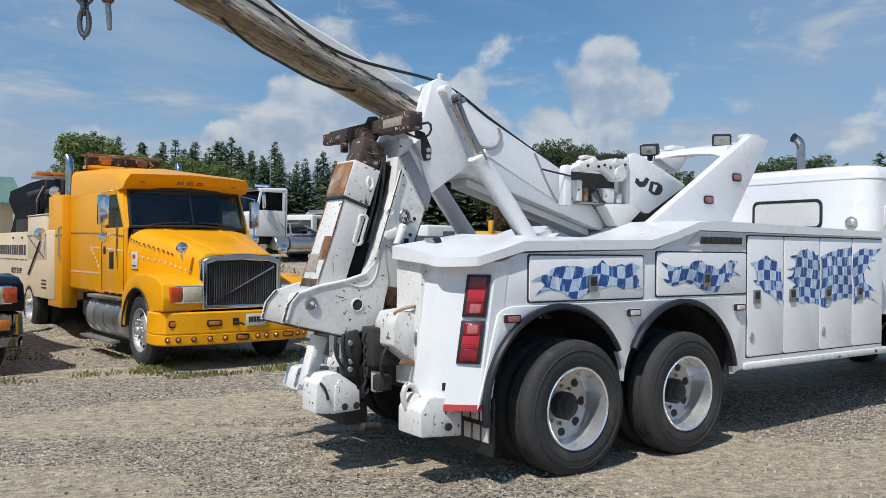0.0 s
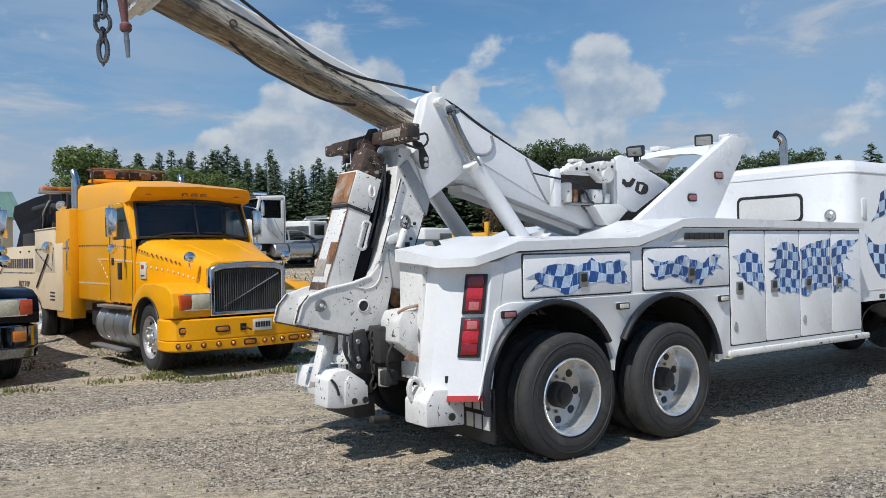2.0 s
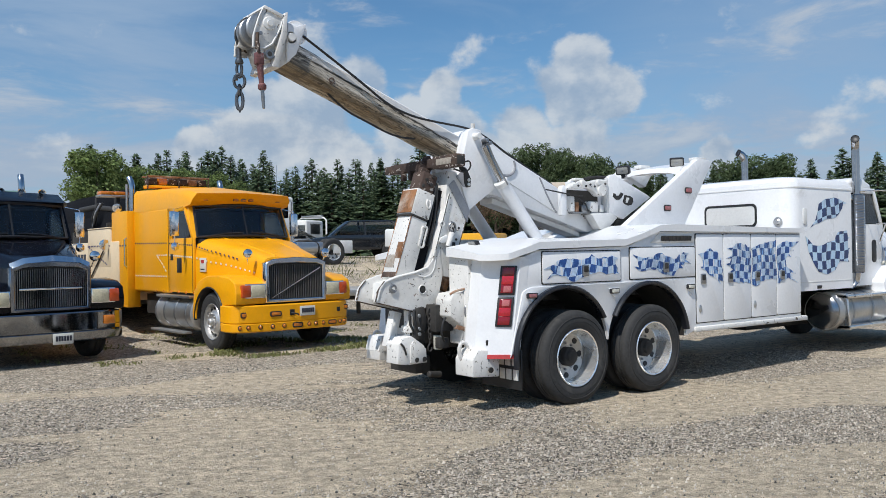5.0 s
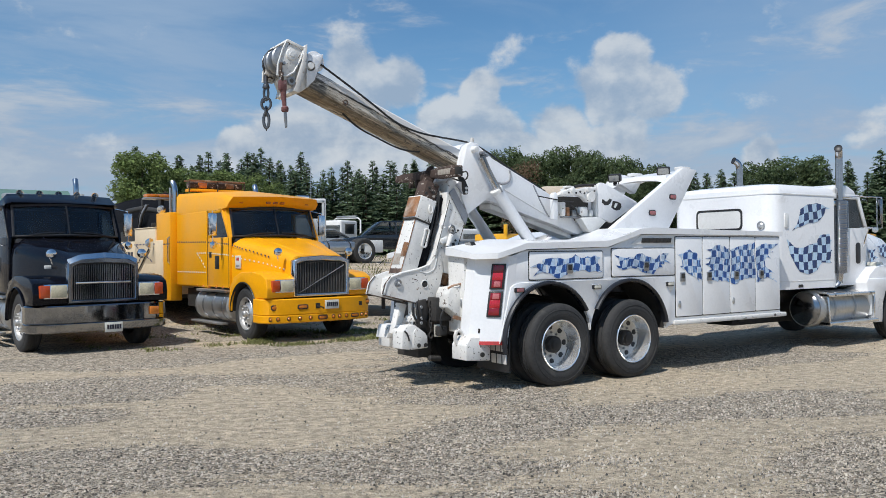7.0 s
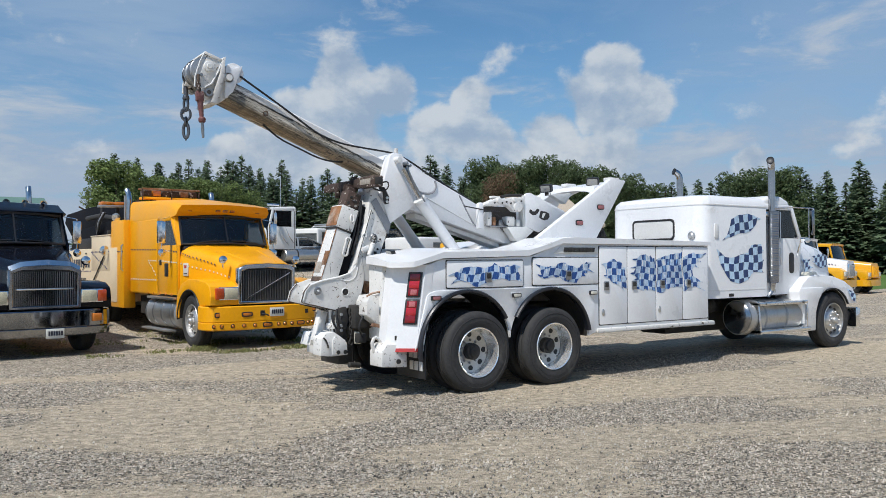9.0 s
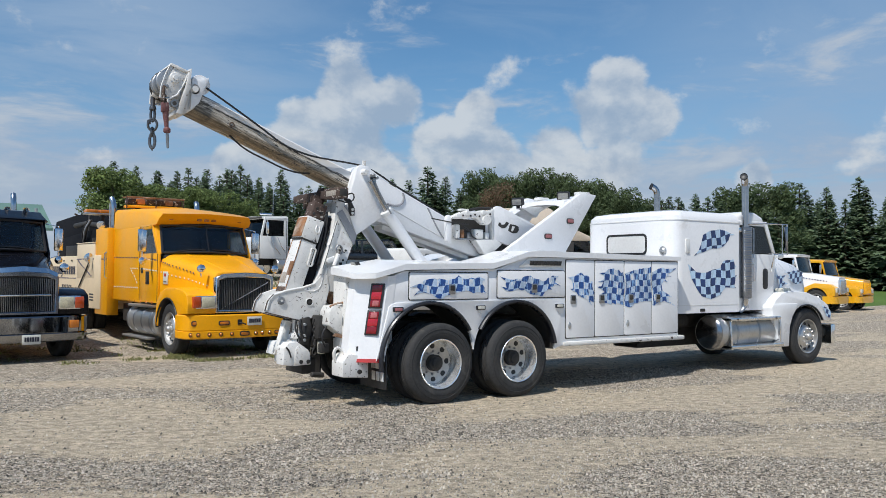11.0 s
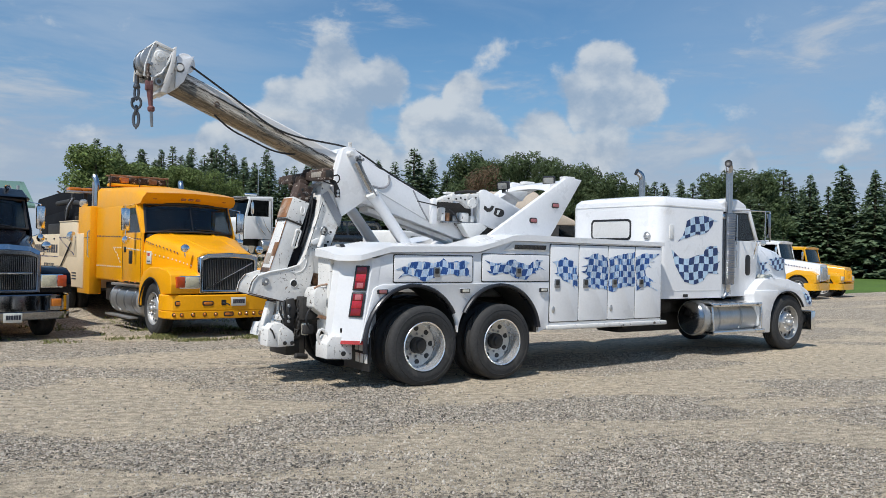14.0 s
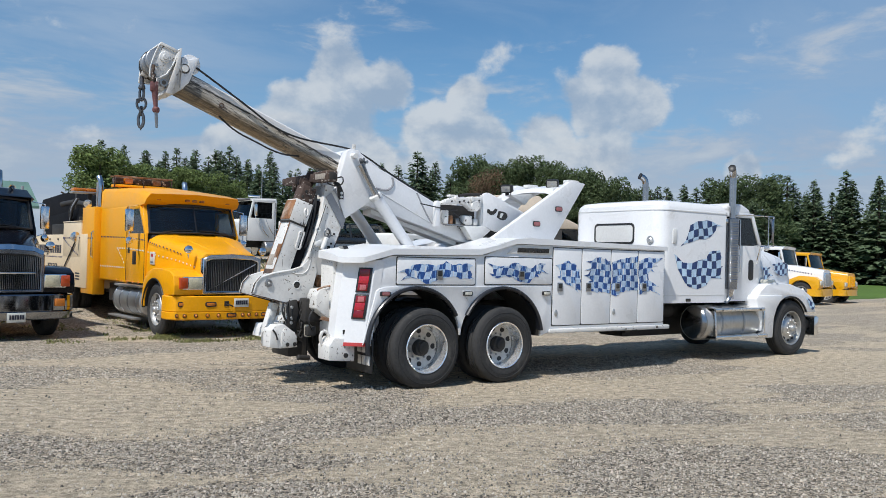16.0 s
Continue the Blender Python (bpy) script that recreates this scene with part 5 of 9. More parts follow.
for x, z, r in ((6.03, 2.455, 0.078), (5.68, 2.535, 0.046), (5.97, 2.555, 0.040), (5.50, 2.490, 0.034)):
    part("casting_boss", rod((x, 5.825, z), (x, 5.90, z), r, seg=20, bev=0.012), white_scuffed, arm)
for x, z in ((5.60, 2.50), (5.74, 2.50), (5.82, 2.52), (5.90, 2.50), (6.10, 2.54), (6.08, 2.42)):
    part("casting_bolt", rod((x, 5.835, z), (x, 5.86, z), 0.014, seg=8, bev=0.003), chassis, arm)
part("casting_cap", box(5.57, 5.72, 5.86, 5.95, 2.565, 2.60, 0.012), white_scuffed, arm)
part("cable_cover", tube([(5.76, 5.90, 2.59), (5.90, 5.92, 2.62), (6.10, 5.92, 2.63), (6.26, 5.96, 2.64)], 0.022, 8, smooth=1), chassis, arm)
# dark sheet added for the shade inside the winch frame
part("winch_back_plate", prism([(5.50, 2.46), (6.16, 2.46), (6.16, 2.15), (5.62, 2.15)], "y", 6.04, 6.07, 0.004), chassis, wrecker)
for k, (x, w, h) in enumerate(((5.52, 0.07, 0.20), (5.62, 0.05, 0.13), (5.72, 0.10, 0.09), (5.86, 0.16, 0.14), (6.06, 0.07, 0.10))):
    part("hydraulic_valve", box(x, x + w, 5.90, 6.02, 2.17, 2.17 + h, 0.016), (white_scuffed, rust_patch, steel, white_scuffed, white_dull)[k], wrecker)
part("valve_rail", box(5.56, 6.16, 5.91, 6.0, 2.15, 2.172, 0.005), steel, wrecker)
part("hydraulic_hose", tube([(5.10, 5.92, 2.44), (5.34, 5.87, 2.40), (5.60, 5.88, 2.375), (5.76, 5.93, 2.38)], 0.009, 8, smooth=1), rubber_black, wrecker)
part("hydraulic_hose", tube([(5.66, 5.90, 2.34), (5.74, 5.86, 2.28), (5.78, 5.87, 2.20), (5.88, 5.90, 2.17)], 0.011, 8, smooth=1), rubber_black, wrecker)
part("turret", prism([(5.70, 1.70), (7.3, 1.70), (7.25, 1.945), (6.05, 1.945)], "y", 5.78, far_y(5.78), 0.02), white, wrecker)
# black block stands in for the shaded hollow between the side plates
part("winch_base", prism([(6.15, 1.93), (7.05, 1.93), (6.95, 2.28), (6.30, 2.24)], "y", 6.02, 6.52, 0.01), chassis, wrecker)

# ---- boom ----
B0, B1 = 6.09, far_y(6.09)
S, C = math.sin(radians(-21.1)), math.cos(radians(-21.1))


def along_boom(u, v):
    """A place on the boom's flank: u metres from the head down the boom, v metres above its lower edge."""
    return (1.53 + u * C - v * S, 3.668 + u * S + v * C)


def boom_tube():
    b = bmesh.new()
    uvl = b.loops.layers.uv.new("UVMap")
    H, W, cut = 0.262, B1 - B0, 0.035
    sec = [(0, cut), (0, H - 0.02), (0.02, H), (W - 0.02, H), (W, H - 0.02), (W, cut), (W - cut, 0), (cut, 0)]
    rings = []
    n = 24
    for i in range(n + 1):
        u = 2.75 * i / n
        rings.append([b.verts.new((along_boom(u, v)[0], B0 + y, along_boom(u, v)[1])) for y, v in sec])
    for i in range(n):
        for k in range(len(sec)):
            f = b.faces.new((rings[i][k], rings[i + 1][k], rings[i + 1][(k + 1) % len(sec)], rings[i][(k + 1) % len(sec)]))
            for lp in f.loops:
                i_, k_ = next((ii, kk) for ii in (i, i + 1) for kk in (k, (k + 1) % len(sec)) if rings[ii][kk] is lp.vert)
                y, v = sec[k_]
                lp[uvl].uv = (2.75 * i_ / n, v + (0.3 * y if v < 0.01 else 0.0))
    b.faces.new(rings[0]), b.faces.new(rings[-1][::-1])
    return b


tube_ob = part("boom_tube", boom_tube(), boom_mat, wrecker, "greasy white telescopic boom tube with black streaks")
part("boom_ring", lathe([(0.022, -0.008), (0.034, -0.008), (0.034, 0.004), (0.022, 0.004), (0.022, -0.008)], 18, axis_to((along_boom(0.685, 0.086)[0], B0, along_boom(0.685, 0.086)[1]), (along_boom(0.685, 0.086)[0], 9, along_boom(0.685, 0.086)[1]))), rust, tube_ob)
outer = [(3.80, 2.70), (3.853, 2.899), (3.898, 3.07), (3.961, 3.115), (4.158, 3.105), (4.386, 2.946), (6.069, 2.198), (6.166, 2.055), (6.144, 1.944), (5.959, 1.909), (4.40, 2.345), (4.209, 2.376), (3.90, 2.17)]
outer_ob = part("boom_outer", prism(outer, "y", B0 - 0.045, B1 + 0.045, 0.016), white, wrecker, "white outer boom section")
part("under_plate", prism([(4.42, 2.33), (5.92, 1.915), (5.92, 1.85), (4.42, 2.26)], "y", B0 + 0.06, B1 - 0.06, 0.006), white_dull, outer_ob)
# straps bent over the flank: a hook-shaped one near the apex, a long one before the foot
part("boom_band", tube([(4.69, B0 - 0.047, 2.79), (4.715, B0 - 0.047, 2.70), (4.66, B0 - 0.047, 2.62), (4.56, B0 - 0.047, 2.595), (4.43, B0 - 0.047, 2.62)], 0.016, 6, smooth=2), strap_grey, outer_ob)
part("boom_band", tube([(5.11, B0 - 0.047, 2.60), (5.17, B0 - 0.047, 2.50), (5.25, B0 - 0.047, 2.36), (5.36, B0 - 0.047, 2.20), (5.40, B0 - 0.047, 2.16)], 0.012, 6, smooth=1), strap_grey, outer_ob)
part("boom_rib", tube([(4.46, B0 - 0.047, 2.58), (5.38, B0 - 0.047, 2.17)], 0.007, 6), white_dull, outer_ob)
for k in range(7):
    part("paint_chip", prism(rounded(5.74 + 0.028 * k, 5.755 + 0.028 * k, 2.22 - 0.022 * k, 2.235 - 0.022 * k + 0.006 * (k % 3), 0.004), "y", B0 - 0.0475, B0 - 0.044), rust, outer_ob)
# cheek plates of the knee stand proud of the tube and shade the pockets of the lift cylinders
knee = [(3.74, 2.55), (3.85, 2.90), (3.895, 3.078), (3.955, 3.12), (4.09, 3.105), (4.105, 2.93), (4.20, 2.66), (4.33, 2.43), (4.215, 2.372), (3.894, 2.16)]
for y0, y1 in ((5.93, B0 - 0.045), (B1 + 0.045, far_y(5.93))):
    kp = part("knee_cheek", prism(knee, "y", y0, y1, 0.012), white, outer_ob)
part("grip_plate", prism([(3.70, 2.54), (3.80, 2.62), (3.86, 2.50), (3.86, 2.42), (3.80, 2.43), (3.74, 2.50)], "y", 5.915, 5.932, 0.004), strap_grey, outer_ob)
part("apex_pin", rod((3.99, 5.84, 3.02), (3.99, far_y(5.84), 3.02), 0.040, seg=18, bev=0.008), white_dull, outer_ob)
part("top_lug", box(4.055, 4.095, 6.05, 6.09, 3.04, 3.20, 0.004), white_worn, outer_ob)
for dx, dz in ((0.05, 0.0), (0.10, -0.03), (0.06, -0.07)):
    part("hose_fitting", rod((4.06 + dx, 5.84, 2.98 + dz), (4.06 + dx, 6.05, 2.98 + dz), 0.024, seg=10, bev=0.004), steel, outer_ob)
for y in (5.84, far_y(5.84)):
    cyl = part("lift_cylinder", rod((4.315, y, 2.475), (5.02, y, 1.63), 0.080, seg=26, bev=0.012), white, wrecker, "white hydraulic lift cylinder")
    part("piston_rod", rod((4.05, y, 2.90), (4.34, y, 2.45), 0.042, seg=18), stack_chrome, cyl)
    part("cylinder_collar", rod((4.29, y, 2.505), (4.33, y, 2.458), 0.090, seg=26, bev=0.008), white_dull, cyl)
    part("hose_line", tube([(4.07, y - 0.05, 2.93), (4.16, y - 0.07, 2.72), (4.33, y - 0.09, 2.46)], 0.012, 8, smooth=1), steel, cyl)

# head of the boom
head = part("boom_head", prism([(1.473, 3.618), (1.43, 3.72), (1.50, 3.98), (1.66, 4.02), (1.80, 3.93), (1.806, 3.805), (1.714, 3.644), (1.596, 3.557)], "y", B0 - 0.02, B1 + 0.02, 0.008), white_worn, wrecker, "white sheave head of the boom")
cheek = [(1.292, 3.718), (1.30, 3.84), (1.326, 3.928), (1.359, 4.025), (1.406, 4.132), (1.617, 4.066), (1.583, 3.94), (1.494, 3.775), (1.41, 3.72)]
for y in (B0 - 0.075, B1 + 0.025):
    pl = part("sheave_cheek", prism(cheek, "y", y, y + 0.04, 0.006), white_worn, head)
    part("sheave_bolt", lathe([(0, -0.035), (0.028, -0.035), (0.032, -0.02), (0.060, -0.016), (0.068, 0.0), (0, 0.0)], 20, axis_to((1.465, y, 3.975), (1.465, y + 1, 3.975))), white_dull, pl)
    part("cheek_edge", tube([(p[0], y - 0.004, p[1]) for p in cheek + cheek[:1]], 0.010, 6), white_dull, pl)
    part("cheek_bolt", lathe([(0, -0.02), (0.018, -0.02), (0.022, 0.0), (0, 0.0)], 8, axis_to((1.37, y, 3.865), (1.37, y + 1, 3.865))), steel, pl)
part("head_eye", lathe([(0.018, -0.03), (0.046, -0.03), (0.050, -0.02), (0.050, 0.02), (0.018, 0.02), (0.018, -0.03)], 18, axis_to((1.455, B0 - 0.075, 3.665), (1.455, 9, 3.665))), steel, head)
part("eye_bore", rod((1.455, B0 - 0.106, 3.665), (1.455, B0 - 0.05, 3.665), 0.026, seg=14), chassis, head)
for y in (B0 - 0.02, B0 + 0.16, B1 - 0.08):
    part("sheave", lathe([(0.0, 0.0), (0.13, 0.0), (0.15, 0.008), (0.12, 0.035), (0.15, 0.062), (0.13, 0.07), (0, 0.07)], 26, axis_to((1.42, y, 3.94), (1.42, y + 1, 3.94))), steel, head)
part("head_top_plate", prism([(1.40, 4.12), (1.415, 4.15), (1.64, 4.075), (1.625, 4.045)], "y", B0 - 0.09, B1 + 0.08, 0.005), white_worn, head)
part("head_flange", prism([(1.48, 3.55), (1.59, 3.90), (1.625, 4.10), (1.66, 4.115), (1.645, 3.88), (1.55, 3.54)], "y", B0 - 0.10, B1 + 0.10, 0.006), white_worn, head)
part("cable_roller", lathe([(0, 0), (0.12, 0), (0.125, 0.012), (0.085, 0.03), (0.06, 0.07), (0.06, 0.33), (0.085, 0.37), (0.125, 0.388), (0.12, 0.40), (0, 0.40)], 28, axis_to((1.79, 6.07, 3.945), (1.79, 9, 3.945))), white, head)
for y in (B0 - 0.06, B1 + 0.02):
    part("roller_bracket", prism([(1.662, 3.617), (1.676, 4.02), (1.78, 4.0), (1.887, 4.04), (1.844, 3.924), (1.766, 3.71)], "y", y, y + 0.04, 0.008), white, head)
    part("roller_pin", lathe([(0, -0.03), (0.04, -0.03), (0.045, 0.0), (0.06, 0.0), (0, 0.01)], 16, axis_to((1.71, y, 3.875), (1.71, y + 1, 3.875))), white_dull, head)
part("hydraulic_fitting", rod((1.32, B0 - 0.10, 3.70), (1.33, B0 - 0.10, 3.86), 0.018, seg=8), rust, head)
part("swing_link", prism([(1.425, 4.14), (1.287, 3.80), (1.36, 3.775), (1.473, 3.85), (1.50, 4.05)], "y", 6.38, 6.44, 0.008), white_worn, head)


def shackle(bm, p, w, h, r):
    x, y, z = p
    return tube([(x - w, y, z), (x - w, y, z - h * 0.7), (x - w * 0.5, y, z - h), (x + w * 0.5, y, z - h), (x + w, y, z - h * 0.7), (x + w, y, z)], r, 8, bm, 1)


def link(p, w, h, r, turn):
    b = tube([(math.cos(a) * w, 0, (math.sin(a)) * h) for a in [2 * math.pi * k / 16 for k in range(17)]], r, 8)
    b.transform(Matrix.Translation(p) @ pose(0, 0, 0, 0, 0, turn))
    return b


def hook(p, s):
    x, y, z = p
    b = tube([(x, y, z), (x, y, z - 0.06 * s), (x - 0.05 * s, y, z - 0.12 * s), (x - 0.055 * s, y, z - 0.20 * s), (x, y, z - 0.25 * s), (x + 0.05 * s, y, z - 0.20 * s), (x + 0.045 * s, y, z - 0.15 * s)], 0.020 * s, 8, smooth=1)
    return b


HX, HY = 1.315, 6.42
chain = part("hook_chain", rod((HX, HY, 3.80), (HX, HY, 3.66), 0.024, 0.030, seg=12, bev=0.005), chain_steel, head, "grey steel swivel chain and hook")
part("chain_collar", lathe([(0, 0), (0.040, 0.0), (0.044, 0.012), (0.036, 0.045), (0, 0.045)], 14, Matrix.Translation((HX, HY, 3.635))), chain_steel, chain)
for k, (dz, w, h, t) in enumerate(((3.575, 0.026, 0.080, -40), (3.455, 0.055, 0.072, -30), (3.365, 0.024, 0.05, 50))):
    part("chain_link", link((HX, HY, dz), w, h, 0.016, t), chain_steel, chain)
part("link_nut", rod((HX - 0.05, HY - 0.03, 3.455), (HX - 0.05, HY - 0.03, 3.50), 0.024, seg=6), chain_steel, chain)
part("swivel_hook", link((HX, HY, 3.255), 0.032, 0.090, 0.019, -30), chain_steel, chain)
part("hook_tip", rod((HX, HY, 3.16), (HX, HY, 3.13), 0.018, 0.004, seg=8), chain_steel, chain)
RX, RY = 1.345, 6.0
redhook = part("red_swivel", box(RX - 0.042, RX + 0.046, RY - 0.035, RY + 0.035, 3.545, 3.665, 0.014), red_steel, head, "worn red swivel block")
part("swivel_body", rod((RX + 0.008, RY, 3.55), (RX + 0.026, RY, 3.36), 0.036, 0.024, seg=14, bev=0.006), red_steel, redhook)
part("swivel_nut", lathe([(0, 0), (0.030, 0.0), (0.042, 0.015), (0.042, 0.05), (0.028, 0.065), (0, 0.065)], 14, Matrix.Translation((RX + 0.03, RY, 3.30))), red_steel, redhook)
part("hook_shank", rod((RX + 0.032, RY, 3.31), (RX + 0.036, RY, 3.24), 0.018, seg=10), steel, redhook)
part("wire_end", rod((RX + 0.036, RY, 3.25), (RX + 0.044, RY, 3.12), 0.020, 0.014, seg=10, bev=0.004), steel, redhook)
part("shackle", link((RX, RY, 3.69), 0.035, 0.06, 0.014, 60), rust, redhook)
part("head_cable", tube([(1.315, 6.42, 3.80), (1.27, 6.42, 3.92), (1.32, 6.42, 4.06), (1.44, 6.42, 4.14)], 0.013, 8, smooth=1), rubber_black, head)

# hoses and cable over the boom
part("boom_hose", tube([(1.86, 6.06, 3.915), (2.188, 6.06, 3.727), (2.564, 6.055, 3.504), (2.876, 6.05, 3.301), (3.20, 6.05, 3.202), (3.534, 6.05, 3.168), (3.90, 6.06, 3.145), (4.07, 6.06, 3.118), (4.286, 6.06, 3.043), (4.611, 6.10, 2.88), (5.4, 6.13, 2.53)], 0.013, 8, smooth=2), rubber_black, wrecker)
part("boom_hose", tube([(2.20, 6.18, 3.38), (2.40, 6.15, 3.21), (2.668, 6.12, 3.10), (2.904, 6.12, 3.005), (3.106, 6.12, 2.965), (3.30, 6.16, 2.975)], 0.012, 8, smooth=2), rubber_black, wrecker)

# ---- underlift: slotted foot, folded mast and rusty crossbar ----
UL0, UL1 = 5.93, 6.375
plate = [(2.60, 1.15), (2.635, 1.28), (2.715, 1.372), (2.887, 1.425), (3.126, 1.466), (3.29, 1.515), (3.365, 1.60), (3.39, 1.72), (3.46, 1.72), (3.506, 1.444), (3.463, 1.274), (3.438, 1.113), (3.125, 1.022)]
under = part("underlift_plate", prism(plate, "y", UL0, UL0 + 0.05, 0.008), white_scuffed, wrecker, "scuffed white underlift side plate", 22)
part("underlift_plate", prism(plate, "y", UL1 - 0.05, UL1, 0.008), white_scuffed, wrecker)
part("underlift_core", prism([(2.80, 1.16), (2.82, 1.34), (3.4, 1.46), (3.43, 1.15), (3.12, 1.05)], "y", UL0 + 0.05, UL1 - 0.05, 0.0), white_dull, wrecker)
pin = part("pin", lathe([(0.0, -0.012), (0.030, -0.014), (0.038, -0.022), (0.048, -0.018), (0.052, 0.0), (0, 0.0)], 18, axis_to((2.823, UL0, 1.29), (2.823, 9, 1.29))), steel, under)
part("pin_bolt", lathe([(0, -0.03), (0.014, -0.03), (0.016, -0.012), (0, -0.01)], 6, axis_to((2.823, UL0, 1.29), (2.823, 9, 1.29))), white_dull, pin)
part("pin_bore", lathe([(0.0, -0.003), (0.042, -0.003), (0.046, 0.0), (0, 0.002)], 20, axis_to((3.215, UL0, 1.266), (3.215, 9, 1.266))), chassis, under)
part("bore_rim", lathe([(0.042, -0.001), (0.045, -0.010), (0.053, -0.008), (0.055, 0.0)], 20, axis_to((3.215, UL0, 1.266), (3.215, 9, 1.266))), white_dull, under)
part("edge_bead", tube([(2.625, UL0 - 0.002, 1.17), (2.665, UL0 - 0.002, 1.30), (2.72, UL0 - 0.002, 1.362), (2.887, UL0 - 0.002, 1.414), (3.126, UL0 - 0.002, 1.456), (3.29, UL0 - 0.002, 1.508)], 0.010, 6), white_dull, under)
part("weld_bead", tube([(3.10, UL0 - 0.002, 1.455), (3.16, UL0 - 0.002, 1.42), (3.27, UL0 - 0.002, 1.40), (3.36, UL0 - 0.002, 1.45), (3.40, UL0 - 0.002, 1.56), (3.40, UL0 - 0.002, 1.66)], 0.006, 6, smooth=2), white_dull, under)


def leaning(x0, z0, x1, z1, w, t, y0, y1, bev=0.012):
    """A box section that leans from (x0, z0) to (x1, z1), w wide across its lean."""
    d = Vector((x1 - x0, 0, z1 - z0)).normalized()
    n = Vector((d.z, 0, -d.x))
    p = [(x0, z0), (x1, z1), (x1 + n.x * w, z1 + n.z * w), (x0 + n.x * w, z0 + n.z * w)]
    return prism(p, "y", y0, y1, bev)


mast_a = part("folded_arm", leaning(2.885, 1.40, 3.205, 2.35, 0.225, 0, 5.98, 6.26, 0.008), white_scuffed, wrecker, "chipped white folded lifting arm with rust patches")
for z0, z1, y0, y1, m in ((1.62, 1.80, 5.99, 6.10, rust_patch), (1.52, 1.66, 6.08, 6.25, bare_grey), (1.41, 1.47, 5.985, 6.256, rust)):
    k0, k1 = (z0 - 1.40) / 0.95, (z1 - 1.40) / 0.95
    part("bare_patch", leaning(2.880 + 0.32 * k0, z0, 2.880 + 0.32 * k1, z1, 0.008, 0, y0, y1, 0.002), m, mast_a)
part("sleeve_edge", leaning(3.098, 2.095, 3.106, 2.118, 0.240, 0, 5.972, 6.268, 0.003), chassis, mast_a)
part("arm_sleeve", leaning(3.110, 2.115, 3.205, 2.40, 0.245, 0, 5.968, 6.272, 0.008), white_scuffed, mast_a)
part("rust_face", leaning(3.104, 2.13, 3.190, 2.385, 0.008, 0, 5.976, 6.264, 0.002), rust_patch, mast_a)
part("arm_neck", leaning(3.255, 2.40, 3.325, 2.60, 0.20, 0, 6.01, 6.24, 0.02), rust, mast_a)
part("arm_head", leaning(3.30, 2.44, 3.375, 2.66, 0.12, 0, 6.12, 6.26, 0.02), rust, mast_a)
for k, (dx, z) in enumerate(((0.0, 2.43), (0.05, 2.50), (0.11, 2.44), (0.14, 2.53))):
    part("head_bolt", lathe([(0, -0.02), (0.018, -0.02), (0.02, 0.0), (0, 0.0)], 8, axis_to((3.30 + dx, 6.01, z), (3.30 + dx, 9, z))), chassis, mast_a)
ring = lambda g: arc(3.285, 1.93, 0.036 + g, 20, 200, 8) + arc(3.235, 1.77, 0.036 + g, 200, 380, 8)
eye = part("lift_eye", ring_prism(ring(0.012), ring(-0.012), "y", 5.958, 5.984, 0.004), white_worn, mast_a)
part("arm_hook", tube([(3.33, 5.965, 2.27), (3.30, 5.95, 2.22), (3.32, 5.945, 2.16), (3.36, 5.95, 2.19), (3.36, 5.965, 2.26)], 0.011, 8, smooth=1), white_worn, mast_a)
mast_b = part("underlift_mast", prism([(3.27, 1.45), (3.395, 1.72), (3.535, 2.126), (3.60, 2.60), (3.72, 2.60), (3.885, 2.133), (3.729, 1.717), (3.625, 1.382)], "y", 5.94, 6.32, 0.006), white_scuffed, wrecker, "chipped white underlift mast", 22)
# near-black filler added to keep the gap between arm and mast dark
part("mast_gap", leaning(3.11, 1.42, 3.43, 2.42, 0.15, 0, 6.02, 6.28, 0), tarp, mast_b)
for k in range(2):
    part("mast_hose", tube([(3.30 + 0.05 * k, 6.01, 1.75), (3.38 + 0.05 * k, 6.0, 2.0), (3.45 + 0.04 * k, 6.01, 2.3), (3.50, 6.02, 2.46)], 0.014, 8, smooth=1), rubber_black, mast_b)
part("mast_flange", leaning(3.36, 1.62, 3.60, 2.34, 0.028, 0, 5.918, 6.34, 0.004), white_scuffed, mast_b)
# grey strip slanting across the upper mast
part("mast_strap", prism([(3.60, 2.44), (3.68, 2.50), (3.90, 2.16), (3.86, 2.02)], "y", 5.925, 5.942, 0.003), strap_grey, mast_b)
part("locking_lever", prism([(3.44, 1.80), (3.455, 1.84), (3.55, 1.872), (3.57, 1.83), (3.54, 1.79), (3.47, 1.765)], "y", 5.90, 5.945, 0.010), white_scuffed, mast_b)
part("lever_ring", link((3.63, 5.91, 1.955), 0.045, 0.060, 0.011, 0), steel, mast_b)
part("pad_eye", link((3.50, 5.925, 2.0), 0.030, 0.024, 0.010, 0), white_scuffed, mast_b)
part("rusty_gusset", prism([(3.475, 1.60), (3.59, 1.63), (3.635, 1.40), (3.56, 1.22), (3.50, 1.26), (3.478, 1.46)], "y", 5.95, 6.02, 0.008), rust_patch, mast_b)
for k, (x, z) in enumerate(((3.66, 1.76), (3.67, 1.73), (3.70, 1.82), (3.69, 1.66), (3.66, 1.60), (3.74, 1.95), (3.62, 2.30), (3.66, 2.36))):
    part("bolt", lathe([(0, -0.012), (0.014, -0.012), (0.016, 0.0), (0, 0.0)], 8, axis_to((x, 5.942, z), (x, 9, z))), chassis, mast_b)
part("dark_slot", prism(rounded(3.645, 3.685, 1.74, 1.79, 0.006), "y", 5.934, 5.942), chassis, mast_b)
bar = part("crossbar", box(3.475, 3.595, 5.63, 6.96, 2.640, 2.750, 0.012), rust, wrecker, "rusty crossbar of the underlift")
